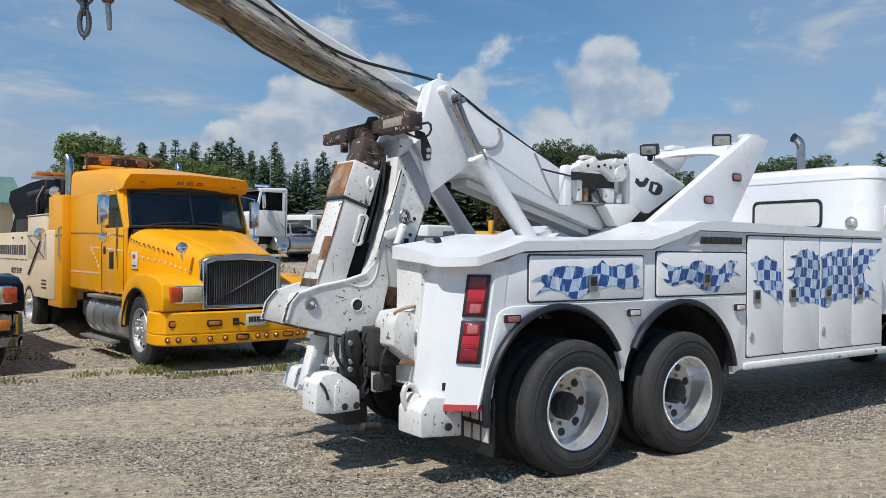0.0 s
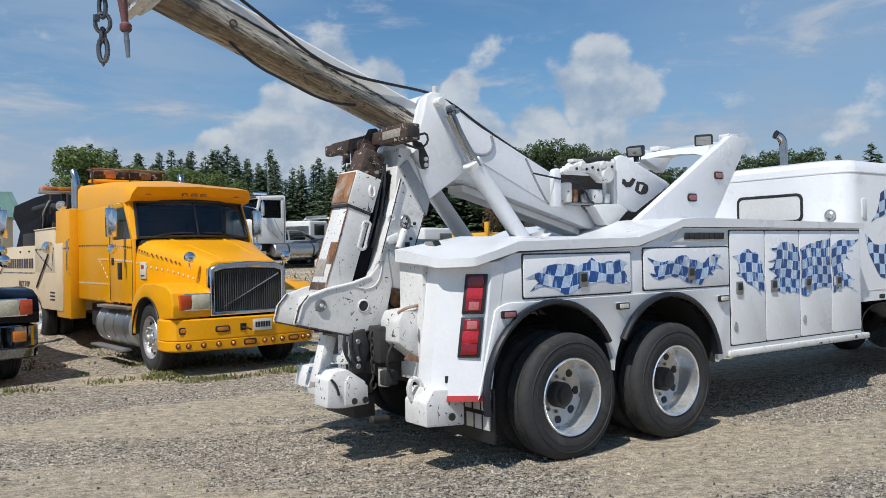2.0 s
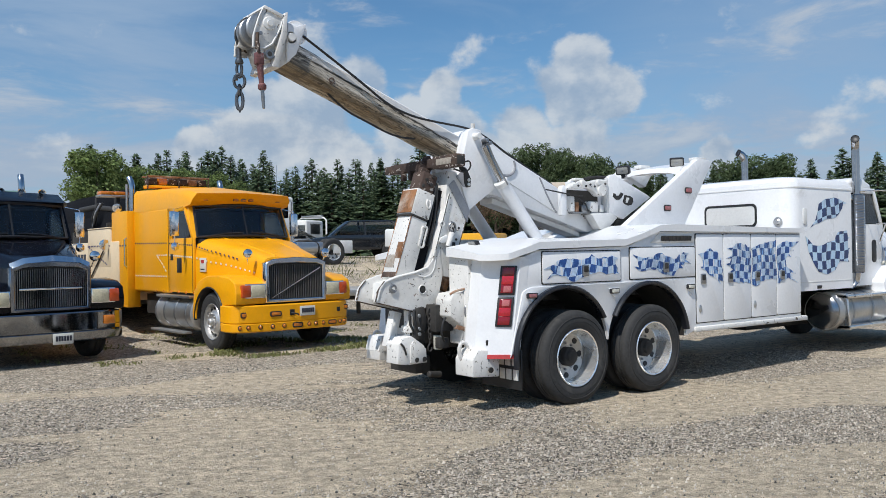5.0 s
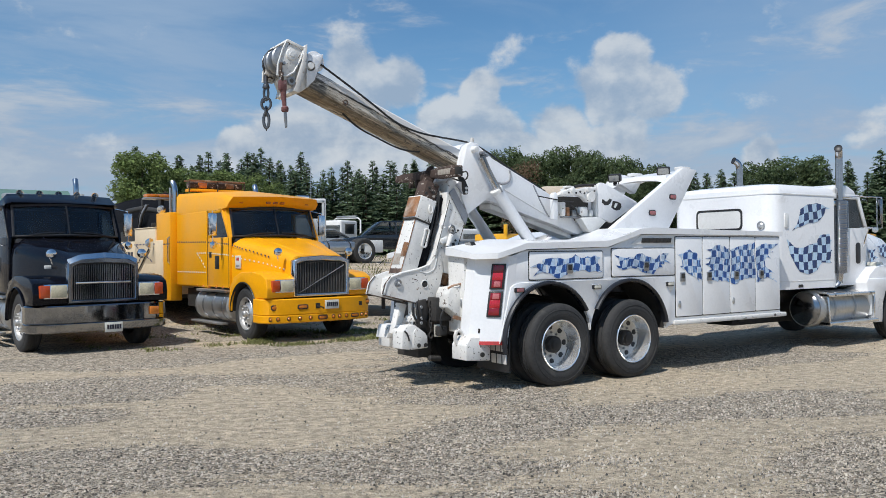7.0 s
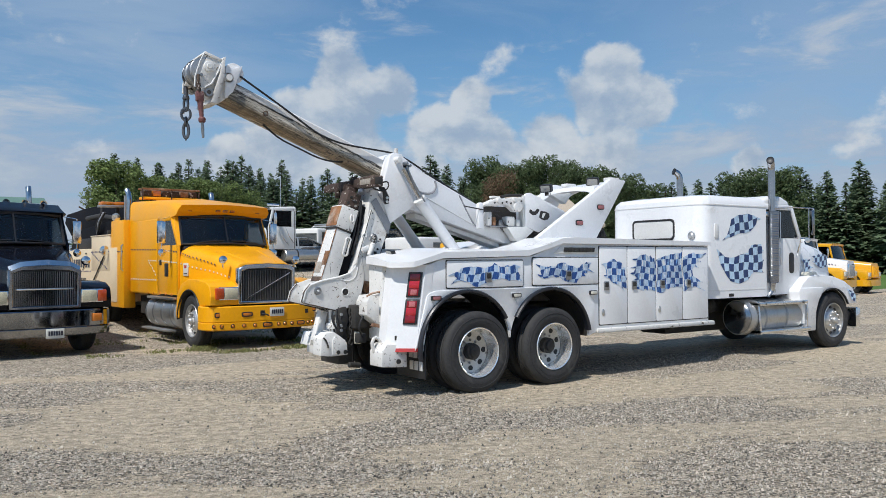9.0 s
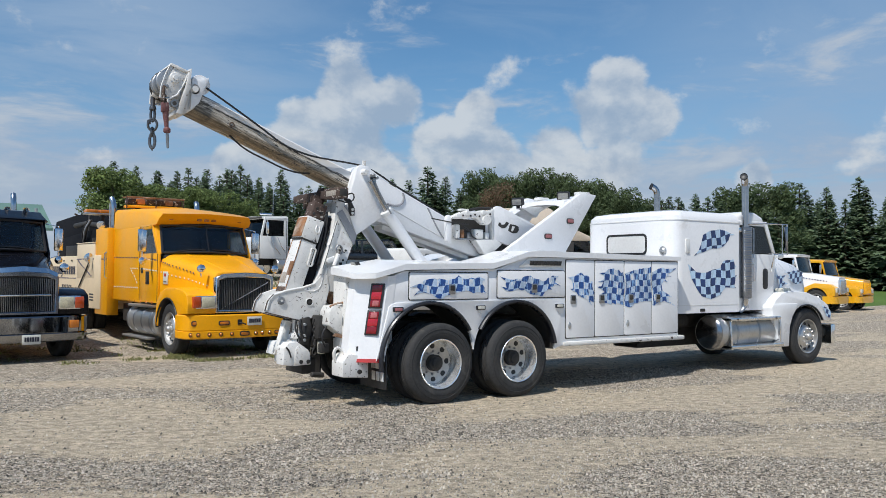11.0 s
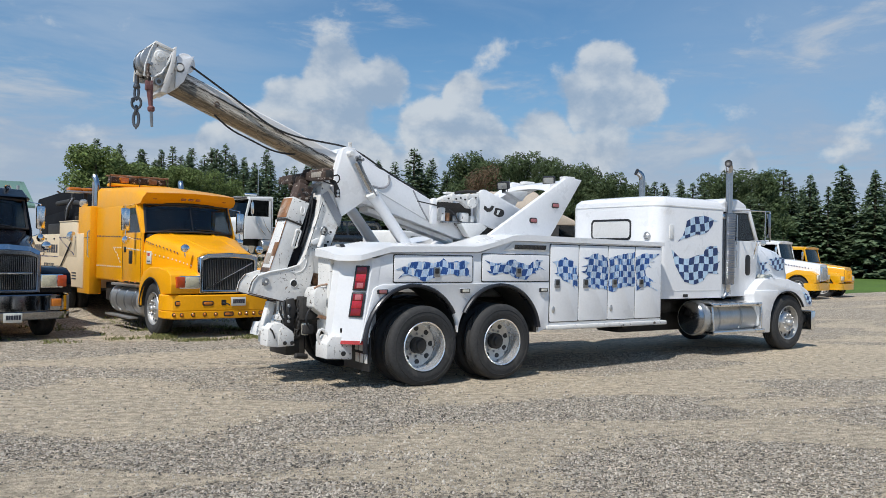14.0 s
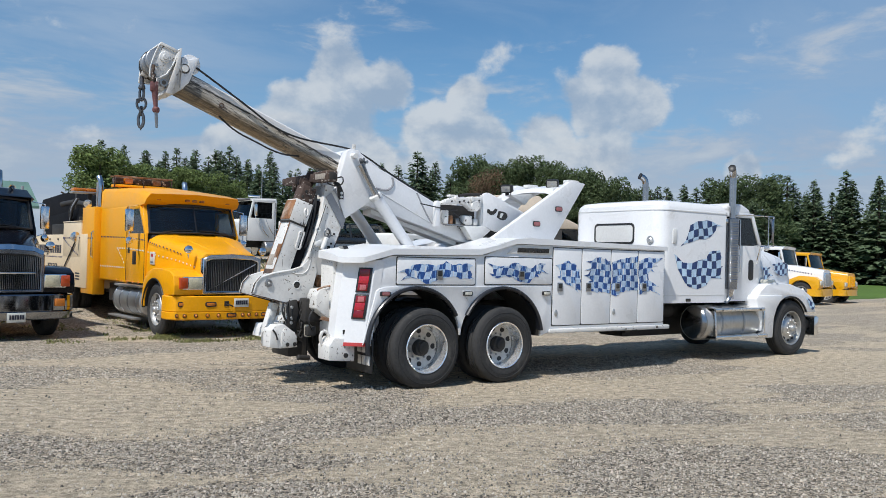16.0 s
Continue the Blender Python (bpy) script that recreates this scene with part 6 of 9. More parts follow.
part("bar_sleeve", box(3.462, 3.608, 5.62, 6.06, 2.625, 2.765, 0.014), rust, bar)
part("bar_mouth", box(3.485, 3.585, 5.612, 5.64, 2.648, 2.742, 0.004), chassis, bar)
part("bar_tip", box(3.49, 3.58, 6.86, 7.12, 2.645, 2.745, 0.014), rust, bar)
part("bar_wear", box(3.458, 3.470, 5.70, 5.98, 2.66, 2.73, 0.003), bare_grey, bar)
part("bar_plate", prism([(3.30, 2.44), (3.44, 2.43), (3.60, 2.70), (3.54, 2.80), (3.47, 2.79)], "y", 6.20, 6.25, 0.010), rust, bar)
part("bar_disc", lathe([(0, -0.02), (0.055, -0.02), (0.06, -0.012), (0.085, -0.010), (0.09, 0.0), (0, 0.0)], 20, axis_to((3.42, 6.20, 2.63), (3.42, 9, 2.63))), rust, bar)
for y in (6.36, 6.50, 6.66):
    part("bar_lug", box(3.46, 3.52, y, y + 0.05, 2.54, 2.65, 0.008), rust, bar)
part("hook_plate", prism([(3.60, 2.64), (3.68, 2.62), (3.745, 2.50), (3.74, 2.41), (3.69, 2.40), (3.665, 2.46), (3.66, 2.56), (3.60, 2.60)], "y", 5.70, 5.735, 0.006), chassis, bar)
for z in (2.485, 2.435):
    part("plate_bolt", lathe([(0, -0.012), (0.018, -0.012), (0.020, 0.0), (0, 0.0)], 10, axis_to((3.71, 5.70, z), (3.71, 9, z))), letter_white, bar)
part("safety_chain", tube([(3.63, 5.68, 2.68), (3.70, 5.66, 2.70), (3.72, 5.67, 2.62), (3.64, 5.68, 2.56), (3.50, 5.70, 2.60)], 0.010, 6, smooth=1), chassis, bar)
for line in (((2.605, 1.148), (3.12, 1.018), (3.436, 1.108)), ((2.60, 1.16), (2.637, 1.285), (2.718, 1.374))):
    for y in (UL0 - 0.001, UL1 - 0.05):
        part("edge_wear", tube([(x, y, z) for x, z in line], 0.007, 5), rust, under)
for y in (5.981, 6.259):
    part("edge_wear", tube([(2.887 + 0.32 * k / 9 + 0.002 * math.sin(5 * k), y, 1.402 + 0.95 * k / 9) for k in range(10)], 0.0065, 5), rust_patch, mast_a)
part("edge_wear", tube([(3.625, 5.941, 1.384), (3.729, 5.941, 1.719), (3.883, 5.941, 2.133)], 0.006, 5), rust, mast_b)
part("edge_wear", tube([(3.395, 5.919, 1.70), (3.50, 5.919, 2.02), (3.60, 5.919, 2.34)], 0.005, 5), chassis, mast_b)
# foot and carriage below the plates
foot = part("foot_block", prism([(2.83, 0.475), (2.845, 0.69), (2.90, 0.757), (3.02, 0.765), (3.184, 0.65), (3.215, 0.465), (2.967, 0.455)], "y", 5.86, 6.10, 0.010), white_scuffed, wrecker)
part("foot_face", prism([(2.985, 0.475), (2.99, 0.66), (3.03, 0.715), (3.13, 0.655), (3.195, 0.62), (3.20, 0.485)], "y", 5.846, 5.862, 0.004), white_worn, foot)
for x in (3.07, 3.17):
    part("foot_bolt", lathe([(0, -0.02), (0.026, -0.02), (0.03, 0.0), (0, 0.0)], 12, axis_to((x, 5.86, 0.505), (x, 9, 0.505))), chassis, foot)
part("foot_bow", tube([(2.865, 5.85, 0.70), (2.90, 5.84, 0.66), (2.92, 5.84, 0.60), (2.93, 5.85, 0.57)], 0.010, 6, smooth=1), chassis, foot)
part("foot_post", rod((3.08, 6.00, 0.72), (3.08, 6.00, 1.06), 0.062, seg=16), white_worn, wrecker)
part("foot_collar", lathe([(0.05, 0), (0.098, 0.0), (0.105, 0.02), (0.098, 0.07), (0.05, 0.07)], 18, Matrix.Translation((3.09, 6.00, 0.80))), white_worn, wrecker)
part("foot_arm", leaning(2.85, 0.645, 2.955, 1.03, 0.10, 0, 6.10, 6.22, 0.008), white_scuffed, wrecker)
part("far_foot", prism([(2.95, 0.55), (3.0, 0.72), (3.30, 0.72), (3.34, 0.55)], "y", 6.45, 6.75, 0.014), white_scuffed, wrecker)
part("carriage", box(3.26, 3.62, 5.75, far_y(5.75), 0.80, 1.10, 0.015), chassis, wrecker)
part("lower_hanger", box(3.14, 3.34, 5.98, 6.5, 0.33, 0.52, 0.012), chassis, wrecker)
part("carriage_hose", tube([(3.20, 5.96, 1.05), (3.14, 5.94, 0.94), (3.16, 5.94, 0.84), (3.24, 5.96, 0.88)], 0.022, 8, smooth=1), rubber_black, wrecker)
hb = part("hook_box", prism([(3.315, 0.98), (3.322, 1.144), (3.36, 1.225), (3.60, 1.25), (3.73, 1.20), (3.73, 0.86), (3.52, 0.828)], "y", 5.55, 5.84, 0.014), white_worn, wrecker, "scuffed white chain box")
part("box_handle", tube([(3.345, 5.60, 1.215), (3.40, 5.56, 1.255), (3.52, 5.54, 1.275), (3.60, 5.54, 1.25)], 0.014, 8, smooth=1), rust_patch, hb)
part("box_stain", prism([(3.36, 0.845), (3.56, 0.80), (3.60, 0.83), (3.40, 0.885)], "y", 5.543, 5.552, 0.002), rust_patch, hb)
part("chain_eye", link((3.53, 5.535, 1.03), 0.036, 0.075, 0.012, 15), steel, hb)
part("small_lamp", box(3.30, 3.37, 5.78, 5.86, 0.60, 0.76, 0.008), clear_lens, hb)
part("eye_plate", prism([(3.58, 0.86), (3.62, 0.80), (3.72, 1.18), (3.60, 1.10), (3.57, 1.0)], "y", 5.47, 5.49, 0.004), white, hb)
lamp = part("deck_lamp", prism([(3.70, 1.79), (3.765, 1.80), (3.80, 1.74), (3.76, 1.70)], "y", 5.60, 5.74, 0.010), black, wrecker, "black deck work lamp")
part("lamp_glass", prism([(3.694, 1.785), (3.702, 1.79), (3.758, 1.706), (3.752, 1.70)], "y", 5.612, 5.728, 0.002), lamp_grey, lamp)
part("lamp_arm", tube([(3.76, 5.66, 1.72), (3.84, 5.66, 1.72), (3.86, 5.66, 1.64)], 0.012, 8), chassis, lamp)

# clutter about the underlift foot: dark brackets, hoses, a short chain and its hook
clutter = part("foot_bracket", prism([(3.06, 0.72), (3.10, 1.06), (3.20, 1.08), (3.24, 0.92), (3.18, 0.72)], "y", 5.88, 5.93, 0.008), chassis, wrecker, "greasy black bracket of the underlift foot")
for z, y in ((0.98, 5.87), (0.84, 5.865), (0.78, 5.87)):
    part("bracket_pin", rod((3.13, y, z), (3.13, y + 0.10, z), 0.022, seg=12, bev=0.004), steel, clutter)
for k in range(6):
    part("chain_link", link((3.26, 5.865, 1.02 - 0.055 * k), 0.020, 0.036, 0.008, 90 * (k % 2)), chassis, clutter)
part("foot_hook", hook((3.26, 5.865, 0.70), 0.5), chassis, clutter)
for k, (x, z) in enumerate(((3.02, 1.04), (3.08, 1.05), (3.14, 1.03))):
    part("foot_hose", tube([(x, 5.90, z), (x - 0.03, 5.87, z - 0.12), (x + 0.05, 5.88, z - 0.26), (x + 0.14, 5.95, z - 0.20 + 0.03 * k)], 0.013, 8, smooth=2), rubber_black, clutter)
part("grease_plate", box(3.05, 3.24, 5.94, 5.96, 0.62, 0.98, 0.004), chassis, clutter)
part("valve_block", box(3.28, 3.40, 5.70, 5.80, 0.62, 0.74, 0.012), chassis, clutter)
part("valve_hose", tube([(3.34, 5.70, 0.70), (3.26, 5.66, 0.80), (3.30, 5.66, 0.94), (3.42, 5.70, 1.0)], 0.012, 8, smooth=2), rubber_black, clutter)
part("drop_pin", rod((3.20, 5.82, 0.34), (3.38, 5.84, 0.32), 0.035, seg=12, bev=0.01), chassis, clutter)
# inner plates of the pylon and its stiffeners
part("winch_tray", prism([(5.853, 2.135), (5.870, 2.15), (6.215, 2.165), (6.347, 2.102), (6.106, 1.916), (5.995, 1.957)], "y", 5.86, 6.0, 0.008), white_dull, wrecker)

lever = part("locking_pin", rod((3.55, 5.90, 1.735), (3.615, 5.90, 1.90), 0.032, seg=14, bev=0.008), white_scuffed, wrecker, "chipped white locking pin on the mast")
part("pin_spring", tube([(3.615 + 0.003 * k, 5.90 + 0.022 * math.sin(k * 1.3), 1.90 + 0.008 * k + 0.018 * math.cos(k * 1.3)) for k in range(12)], 0.007, 6), chassis, lever)

part("pylon_brace", prism([(6.98, 2.70), (7.44, 2.74), (7.30, 2.56)], "y", 6.18, 6.30, 0.008), white_dull, wrecker)

# ---- parked conventional trucks ----
# local frame: the origin lies on the ground under the middle of the front bumper, x across, y towards the rear
WORLD_SPACE = False


def mirrored(bm):
    bm.transform(Matrix.Diagonal((-1, 1, 1, 1)))
    bmesh.ops.reverse_faces(bm, faces=bm.faces)
    return bm


def both_sides():
    return ((lambda b: b), mirrored)


def truck_wheel(parent, x, y, kind="front", dual=False):
    s = -1 if x < 0 else 1
    w = wheel(parent, (0, 0, 0), (s, 0, 0), kind, dual)
    w.matrix_basis = axis_to((x, y, 0.505), (0, y, 0.505))
    return w


def hood_section(y, half, top, low, round_=0.40):
    pts = []
    for k in range(15):
        a = math.pi * k / 14
        c, s = math.cos(a), math.sin(a)
        pts.append((-half * (abs(c) ** round_) * (1 if c > 0 else -1), y, low + (top - low) * (s ** round_)))
    return pts


def bumper_ring(z, grow=0.0, steps=10):
    """The bumper's plan, wrapped back at both ends."""
    out = [(-1.17, 0.58), (-1.19, 0.36), (-1.17, 0.20), (-1.08, 0.08), (-0.92, 0.02), (-0.5, -0.025), (0, -0.04), (0.5, -0.025), (0.92, 0.02), (1.08, 0.08), (1.17, 0.20), (1.19, 0.36), (1.17, 0.58)]
    inn = [(x * 0.93, y + 0.06) for x, y in out[::-1]]
    return [(x * (1 + grow), y - grow, z) for x, y in out] + [(x, y, z) for x, y in inn]


def conventional(name, label, category, paint, at, turn, bumper_mat, tall=True, stripe=False, detail=True, grille_bars=30, chrome_bug=False, group="", body=None):
    """A long-nosed truck tractor with a square grille."""
    t = thing(name, label, category, at, turn, group)
    # bumper with a row of small lamps in its lower lip
    bumper = part("bumper", loft([bumper_ring(0.36, -0.02), bumper_ring(0.38), bumper_ring(0.50, 0.004), bumper_ring(0.515, -0.008), bumper_ring(0.53, 0.004), bumper_ring(0.80, 0.0), bumper_ring(0.82, -0.015)]), bumper_mat, t, "", 30)

    def on_bumper(x):
        pts = [(-1.19, 0.36), (-1.17, 0.20), (-1.08, 0.08), (-0.92, 0.02), (-0.5, -0.025), (0, -0.04), (0.5, -0.025), (0.92, 0.02), (1.08, 0.08), (1.17, 0.20), (1.19, 0.36)]
        for (xa, ya), (xb, yb) in zip(pts, pts[1:]):
            if xa <= x <= xb:
                return ya + (yb - ya) * (x - xa) / (xb - xa)
        return 0.0

    if detail:
        for x in (-1.06, -0.93, -0.72, -0.50, -0.28, 0.22, 0.36, 0.52, 0.90, 1.02):
            part("bumper_lamp", lathe([(0, -0.026), (0.016, -0.026), (0.026, -0.014), (0.030, -0.008), (0.030, 0.004), (0, 0.004)], 14, axis_to((x, on_bumper(x), 0.445), (x, 5, 0.445))), amber_lens, bumper)
            part("lamp_ring", lathe([(0.030, -0.004), (0.034, -0.012), (0.040, -0.008), (0.042, 0.004), (0.030, 0.004)], 16, axis_to((x, on_bumper(x), 0.445), (x, 5, 0.445))), black, bumper)
        for x, z, w, h in ((-1.0, 0.66, 0.055, 0.05), (-0.44, 0.66, 0.11, 0.045), (-0.02, 0.445, 0.10, 0.045), (0.72, 0.445, 0.09, 0.04), (1.06, 0.70, 0.05, 0.05)):
            y = on_bumper(x) - 0.002
            part("lamp_frame", prism(rounded(x - w, x + w, z - h, z + h, 0.03), "y", y - 0.012, y + 0.03, 0.003), black, bumper)
            part("lamp_lens", prism(rounded(x - w * 0.78, x + w * 0.78, z - h * 0.6, z + h * 0.6, 0.02), "y", y - 0.018, y, 0.003), amber_lens, bumper)
        part("tow_hook_hole", box(0.83, 0.90, on_bumper(0.86) - 0.008, 0.05, 0.63, 0.71), black, bumper)
        part("tow_hook", tube([(-0.14, -0.035, 0.66), (-0.14, -0.09, 0.66), (-0.05, -0.10, 0.64), (-0.02, -0.08, 0.62)], 0.014, 6, smooth=1), chassis, bumper)
        part("tow_hook_hole", box(-0.17, -0.08, -0.046, 0.05, 0.62, 0.72), black, bumper)
    px, pz = (0.02, 0.60) if stripe else (-0.02, 0.33)
    plate = part("number_plate", box(px, px + 0.31, -0.062, -0.052, pz, pz + 0.17, 0.006), plate_mat, bumper)
    for k in range(6):
        part("plate_bar", box(px + 0.04 + 0.042 * k, px + 0.072 + 0.042 * k, -0.066, -0.061, pz + 0.05, pz + 0.13), letter_black, plate)
    # grille
    surround = part("grille_surround", ring_prism([(-0.60, 0.85), (0.60, 0.85), (0.60, 1.54), (0.44, 1.605), (0, 1.63), (-0.44, 1.605), (-0.60, 1.54)], [(-0.535, 0.905), (0.535, 0.905), (0.535, 1.485), (0.40, 1.525), (0, 1.54), (-0.40, 1.525), (-0.535, 1.485)], "y", 0.00, 0.16, 0.012), dark_chrome if chrome_bug else chrome, t)
    part("grille_back", box(-0.55, 0.55, 0.10, 0.12, 0.88, 1.56), grille_black, surround)
    bw = 0.0065 if chrome_bug else 0.004
    for k in range(grille_bars):
        x = -0.52 + 1.04 * k / (grille_bars - 1)
        part("grille_bar", box(x - bw, x + bw, 0.045, 0.09, 0.91, 1.515 - 0.04 * abs(x)), dark_chrome if chrome_bug else grille_dull, surround)
    if not chrome_bug:
        part("grille_sash", prism([(-0.50, 0.92), (-0.48, 0.92), (0.50, 1.43), (0.50, 1.455)], "y", 0.030, 0.042), chrome, surround)
    else:
        part("grille_mid_bar", box(-0.47, 0.47, 0.03, 0.05, 1.185, 1.215, 0.004), chrome, surround)
        part("bug_deflector", loft([[(-0.58, 0.0, 1.52), (-0.4, -0.05, 1.60), (0, -0.07, 1.63), (0.4, -0.05, 1.60), (0.58, 0.0, 1.52)], [(-0.60, 0.06, 1.60), (-0.42, -0.0, 1.68), (0, -0.02, 1.72), (0.42, -0.0, 1.68), (0.60, 0.06, 1.60)], [(-0.60, 0.075, 1.60), (-0.42, 0.015, 1.68), (0, -0.005, 1.72), (0.42, 0.015, 1.68), (0.60, 0.075, 1.60)], [(-0.58, 0.015, 1.52), (-0.4, -0.035, 1.60), (0, -0.055, 1.63), (0.4, -0.035, 1.60), (0.58, 0.015, 1.52)]], closed=False), chrome, surround)
    # hood and fenders
    hood = part("hood", loft([hood_section(0.135, 0.60, 1.635, 0.86, 0.22), hood_section(0.35, 0.63, 1.70, 0.86, 0.24), hood_section(0.9, 0.76, 1.82, 0.88, 0.26), hood_section(1.48, 0.965, 1.95, 0.9, 0.26), hood_section(2.0, 1.0, 2.02, 0.9, 0.26)]), paint, t, "", 45)
    part("hood_crease", loft([[(x - w, y, z - 0.02), (x, y, z + 0.012), (x + w, y, z - 0.02)] for x, y, z, w in ((-0.30, 0.20, 1.655, 0.03), (-0.38, 1.0, 1.838, 0.04), (-0.46, 1.9, 2.015, 0.05))], closed=False), paint, hood)
    part("hood_crease", loft([[(x - w, y, z - 0.02), (x, y, z + 0.012), (x + w, y, z - 0.02)] for x, y, z, w in ((0.30, 0.20, 1.655, 0.03), (0.38, 1.0, 1.838, 0.04), (0.46, 1.9, 2.015, 0.05))], closed=False), paint, hood)
    for fix in both_sides():
        fender = [(0.05, 0.84), (0.03, 1.02), (0.08, 1.20), (0.28, 1.29), (0.7, 1.33), (1.15, 1.32), (1.50, 1.22), (1.70, 1.02), (1.78, 0.62), (1.74, 0.53), (1.655, 0.53)] + arc(1.07, 0.53, 0.585, 2, 160, 18) + [(0.45, 0.82)]
        f = part("fender", fix(prism(fender, "x", -1.15, -0.58, 0.045, seg=3)), paint, t)
        lamp = part("headlight", fix(box(-0.99, -0.60, 0.005, 0.10, 0.94, 1.185, 0.012)), chrome, f)
        part("headlight_glass", fix(box(-0.88, -0.615, -0.006, 0.03, 0.955, 1.17, 0.02)), head_lens, lamp, "clear headlight glass")
        part("turn_signal", fix(box(-1.055, -0.885, -0.002, 0.14, 0.955, 1.17, 0.02)), turn_lens, lamp)
        part("fender_lip", fix(loft([[(-1.16, y, z), (-1.17, y, z - 0.012), (-1.15, y, z - 0.025), (-1.10, y, z - 0.02)] for y, z in arc(1.07, 0.53, 0.60, 0, 160, 20)])), black if stripe else paint, f)
        part("wheel_well", fix(loft([[(-1.12, y, z), (-0.5, y, z), (-0.5, y, z + 0.01), (-1.12, y, z + 0.01)] for y, z in arc(1.07, 0.53, 0.575, 0, 180, 14)])), chassis, f)
        mirror_ob = part("hood_mirror", fix(lathe([(0, -0.055), (0.05, -0.045), (0.082, -0.015), (0.085, 0.01), (0, 0.02)], 20, axis_to((-0.78, 0.30, 1.70), (-0.78, 2.0, 1.70)))), chrome, f)
        part("mirror_stem", fix(tube([(-0.78, 0.33, 1.63), (-0.75, 0.36, 1.52)], 0.014, 6)), chrome, mirror_ob)
        # doors, pillars, glass
        d = part("cab_door", fix(prism([(1.96, 0.98), (3.12, 0.98), (3.12, 2.02), (1.96, 2.02)], "x", -1.03, -0.98, 0.012)), paint, t)
        for pts in ([(1.97, 2.0), (2.06, 2.0), (2.42, 2.58), (2.34, 2.60)], [(3.00, 2.0), (3.12, 2.0), (3.12, 2.62), (3.00, 2.62)], [(2.34, 2.54), (3.12, 2.54), (3.12, 2.66), (2.34, 2.62)]):
            part("window_post", fix(prism(pts, "x", -1.03, -0.96, 0.01)), paint, d)
        part("side_glass", fix(prism([(2.02, 2.0), (3.02, 2.0), (3.02, 2.57), (2.38, 2.57)], "x", -1.0, -0.994)), glass_dark, d)
        part("door_seam", fix(prism([(3.118, 1.0), (3.126, 1.0), (3.126, 2.6), (3.118, 2.6)], "x", -1.036, -1.028)), black, d)
        part("door_seam", fix(prism([(2.0, 1.0), (2.012, 1.0), (2.012, 2.0), (2.0, 2.0)], "x", -1.036, -1.028)), black, d)
        part("door_handle", fix(box(-1.04, -1.02, 2.90, 3.02, 1.60, 1.72, 0.008)), black, d)
        part("vent_window", fix(box(-1.038, -1.02, 2.50, 2.72, 1.36, 1.64, 0.01)), black, d)
        mir = part("mirror_head", fix(box(-1.36, -1.185, 2.22, 2.29, 2.05, 2.52, 0.025)), chrome, t)
        part("mirror_arm", fix(tube([(-1.02, 2.42, 2.62), (-1.27, 2.25, 2.56), (-1.27, 2.25, 1.95), (-1.02, 2.3, 1.86)], 0.013, 6)), chrome, mir)
        part("spot_mirror", fix(lathe([(0, -0.03), (0.055, -0.02), (0.08, 0.0), (0.07, 0.012), (0, 0.015)], 18, axis_to((-1.27, 2.22, 1.86), (-1.3, 3.0, 1.86)))), chrome, mir)
        # tank and steps
        tank = part("fuel_tank", fix(lathe([(0, 0), (0.26, 0), (0.31, 0.03), (0.32, 0.08), (0.32, 1.62), (0.30, 1.66), (0, 1.68)], 30, axis_to((-0.84, 1.85, 0.60), (-0.84, 5, 0.60)))), alu_dull, t, "dull aluminium fuel tank")
        for y in (2.05, 2.55, 3.05, 3.45):
            part("tank_strap", fix(lathe([(0.322, 0), (0.332, 0.008), (0.332, 0.045), (0.322, 0.05)], 30, axis_to((-0.84, y, 0.60), (-0.84, 9, 0.60)))), steel, tank)
        part("tank_step", fix(box(-1.16, -0.86, 1.90, 3.45, 0.885, 0.935, 0.01)), alu_dull, tank)
        part("lower_step", fix(box(-1.26, -1.08, 1.95, 3.5, 0.235, 0.275, 0.012)), alu_dull, tank)
        part("frame_cover", fix(box(-0.9, -0.6, 1.9, 4.6, 0.5, 0.9)), chassis, t)
        truck_wheel(t, -1.10 if fix(bmesh.new()) is not None and fix is not mirrored else 1.10, 1.08, "front")
        # exhaust stack with a curved tip
        sx, pipe = -1.02, 5.06 if tall else 4.62
        st = part("exhaust_pipe", fix(tube([(sx, pipe, 1.5), (sx, pipe, 3.05), (sx, pipe + 0.02, 3.25), (sx - 0.02, pipe + 0.12, 3.38)], 0.062, 14, smooth=1)), stack_chrome, t, "chrome exhaust stack")
    # cab shell, sleeper and roof
    screen = [[(-0.95, 1.98, 2.02), (-0.50, 1.84, 2.04), (0, 1.80, 2.05), (0.50, 1.84, 2.04), (0.95, 1.98, 2.02)], [(-0.92, 2.21, 2.63), (-0.48, 2.09, 2.65), (0, 2.05, 2.66), (0.48, 2.09, 2.65), (0.92, 2.21, 2.63)]]
    part("windscreen", loft([row + [(x, y + 0.012, z) for x, y, z in row[::-1]] for row in screen]), glass, t, "tinted windscreen in two panes")
    part("screen_divider", loft([[(-0.012, 1.785, 2.04), (0.012, 1.785, 2.04), (0.012, 1.81, 2.04), (-0.012, 1.81, 2.04)], [(-0.012, 2.025, 2.64), (0.012, 2.025, 2.64), (0.012, 2.055, 2.64), (-0.012, 2.055, 2.64)]]), black, t)
    part("screen_seal", tube([(-0.96, 1.99, 2.03), (-0.5, 1.84, 2.045), (0, 1.80, 2.055), (0.5, 1.84, 2.045), (0.96, 1.99, 2.03)], 0.022, 6), black, t)
    for s in (-1, 1):
        part("screen_pillar", loft([[(s * 0.93, 1.96, 2.02), (s * 1.03, 1.99, 2.02), (s * 1.03, 2.07, 2.02), (s * 0.95, 2.04, 2.02)], [(s * 0.89, 2.23, 2.63), (s * 0.99, 2.26, 2.63), (s * 0.99, 2.42, 2.63), (s * 0.91, 2.40, 2.63)]]), paint, t)
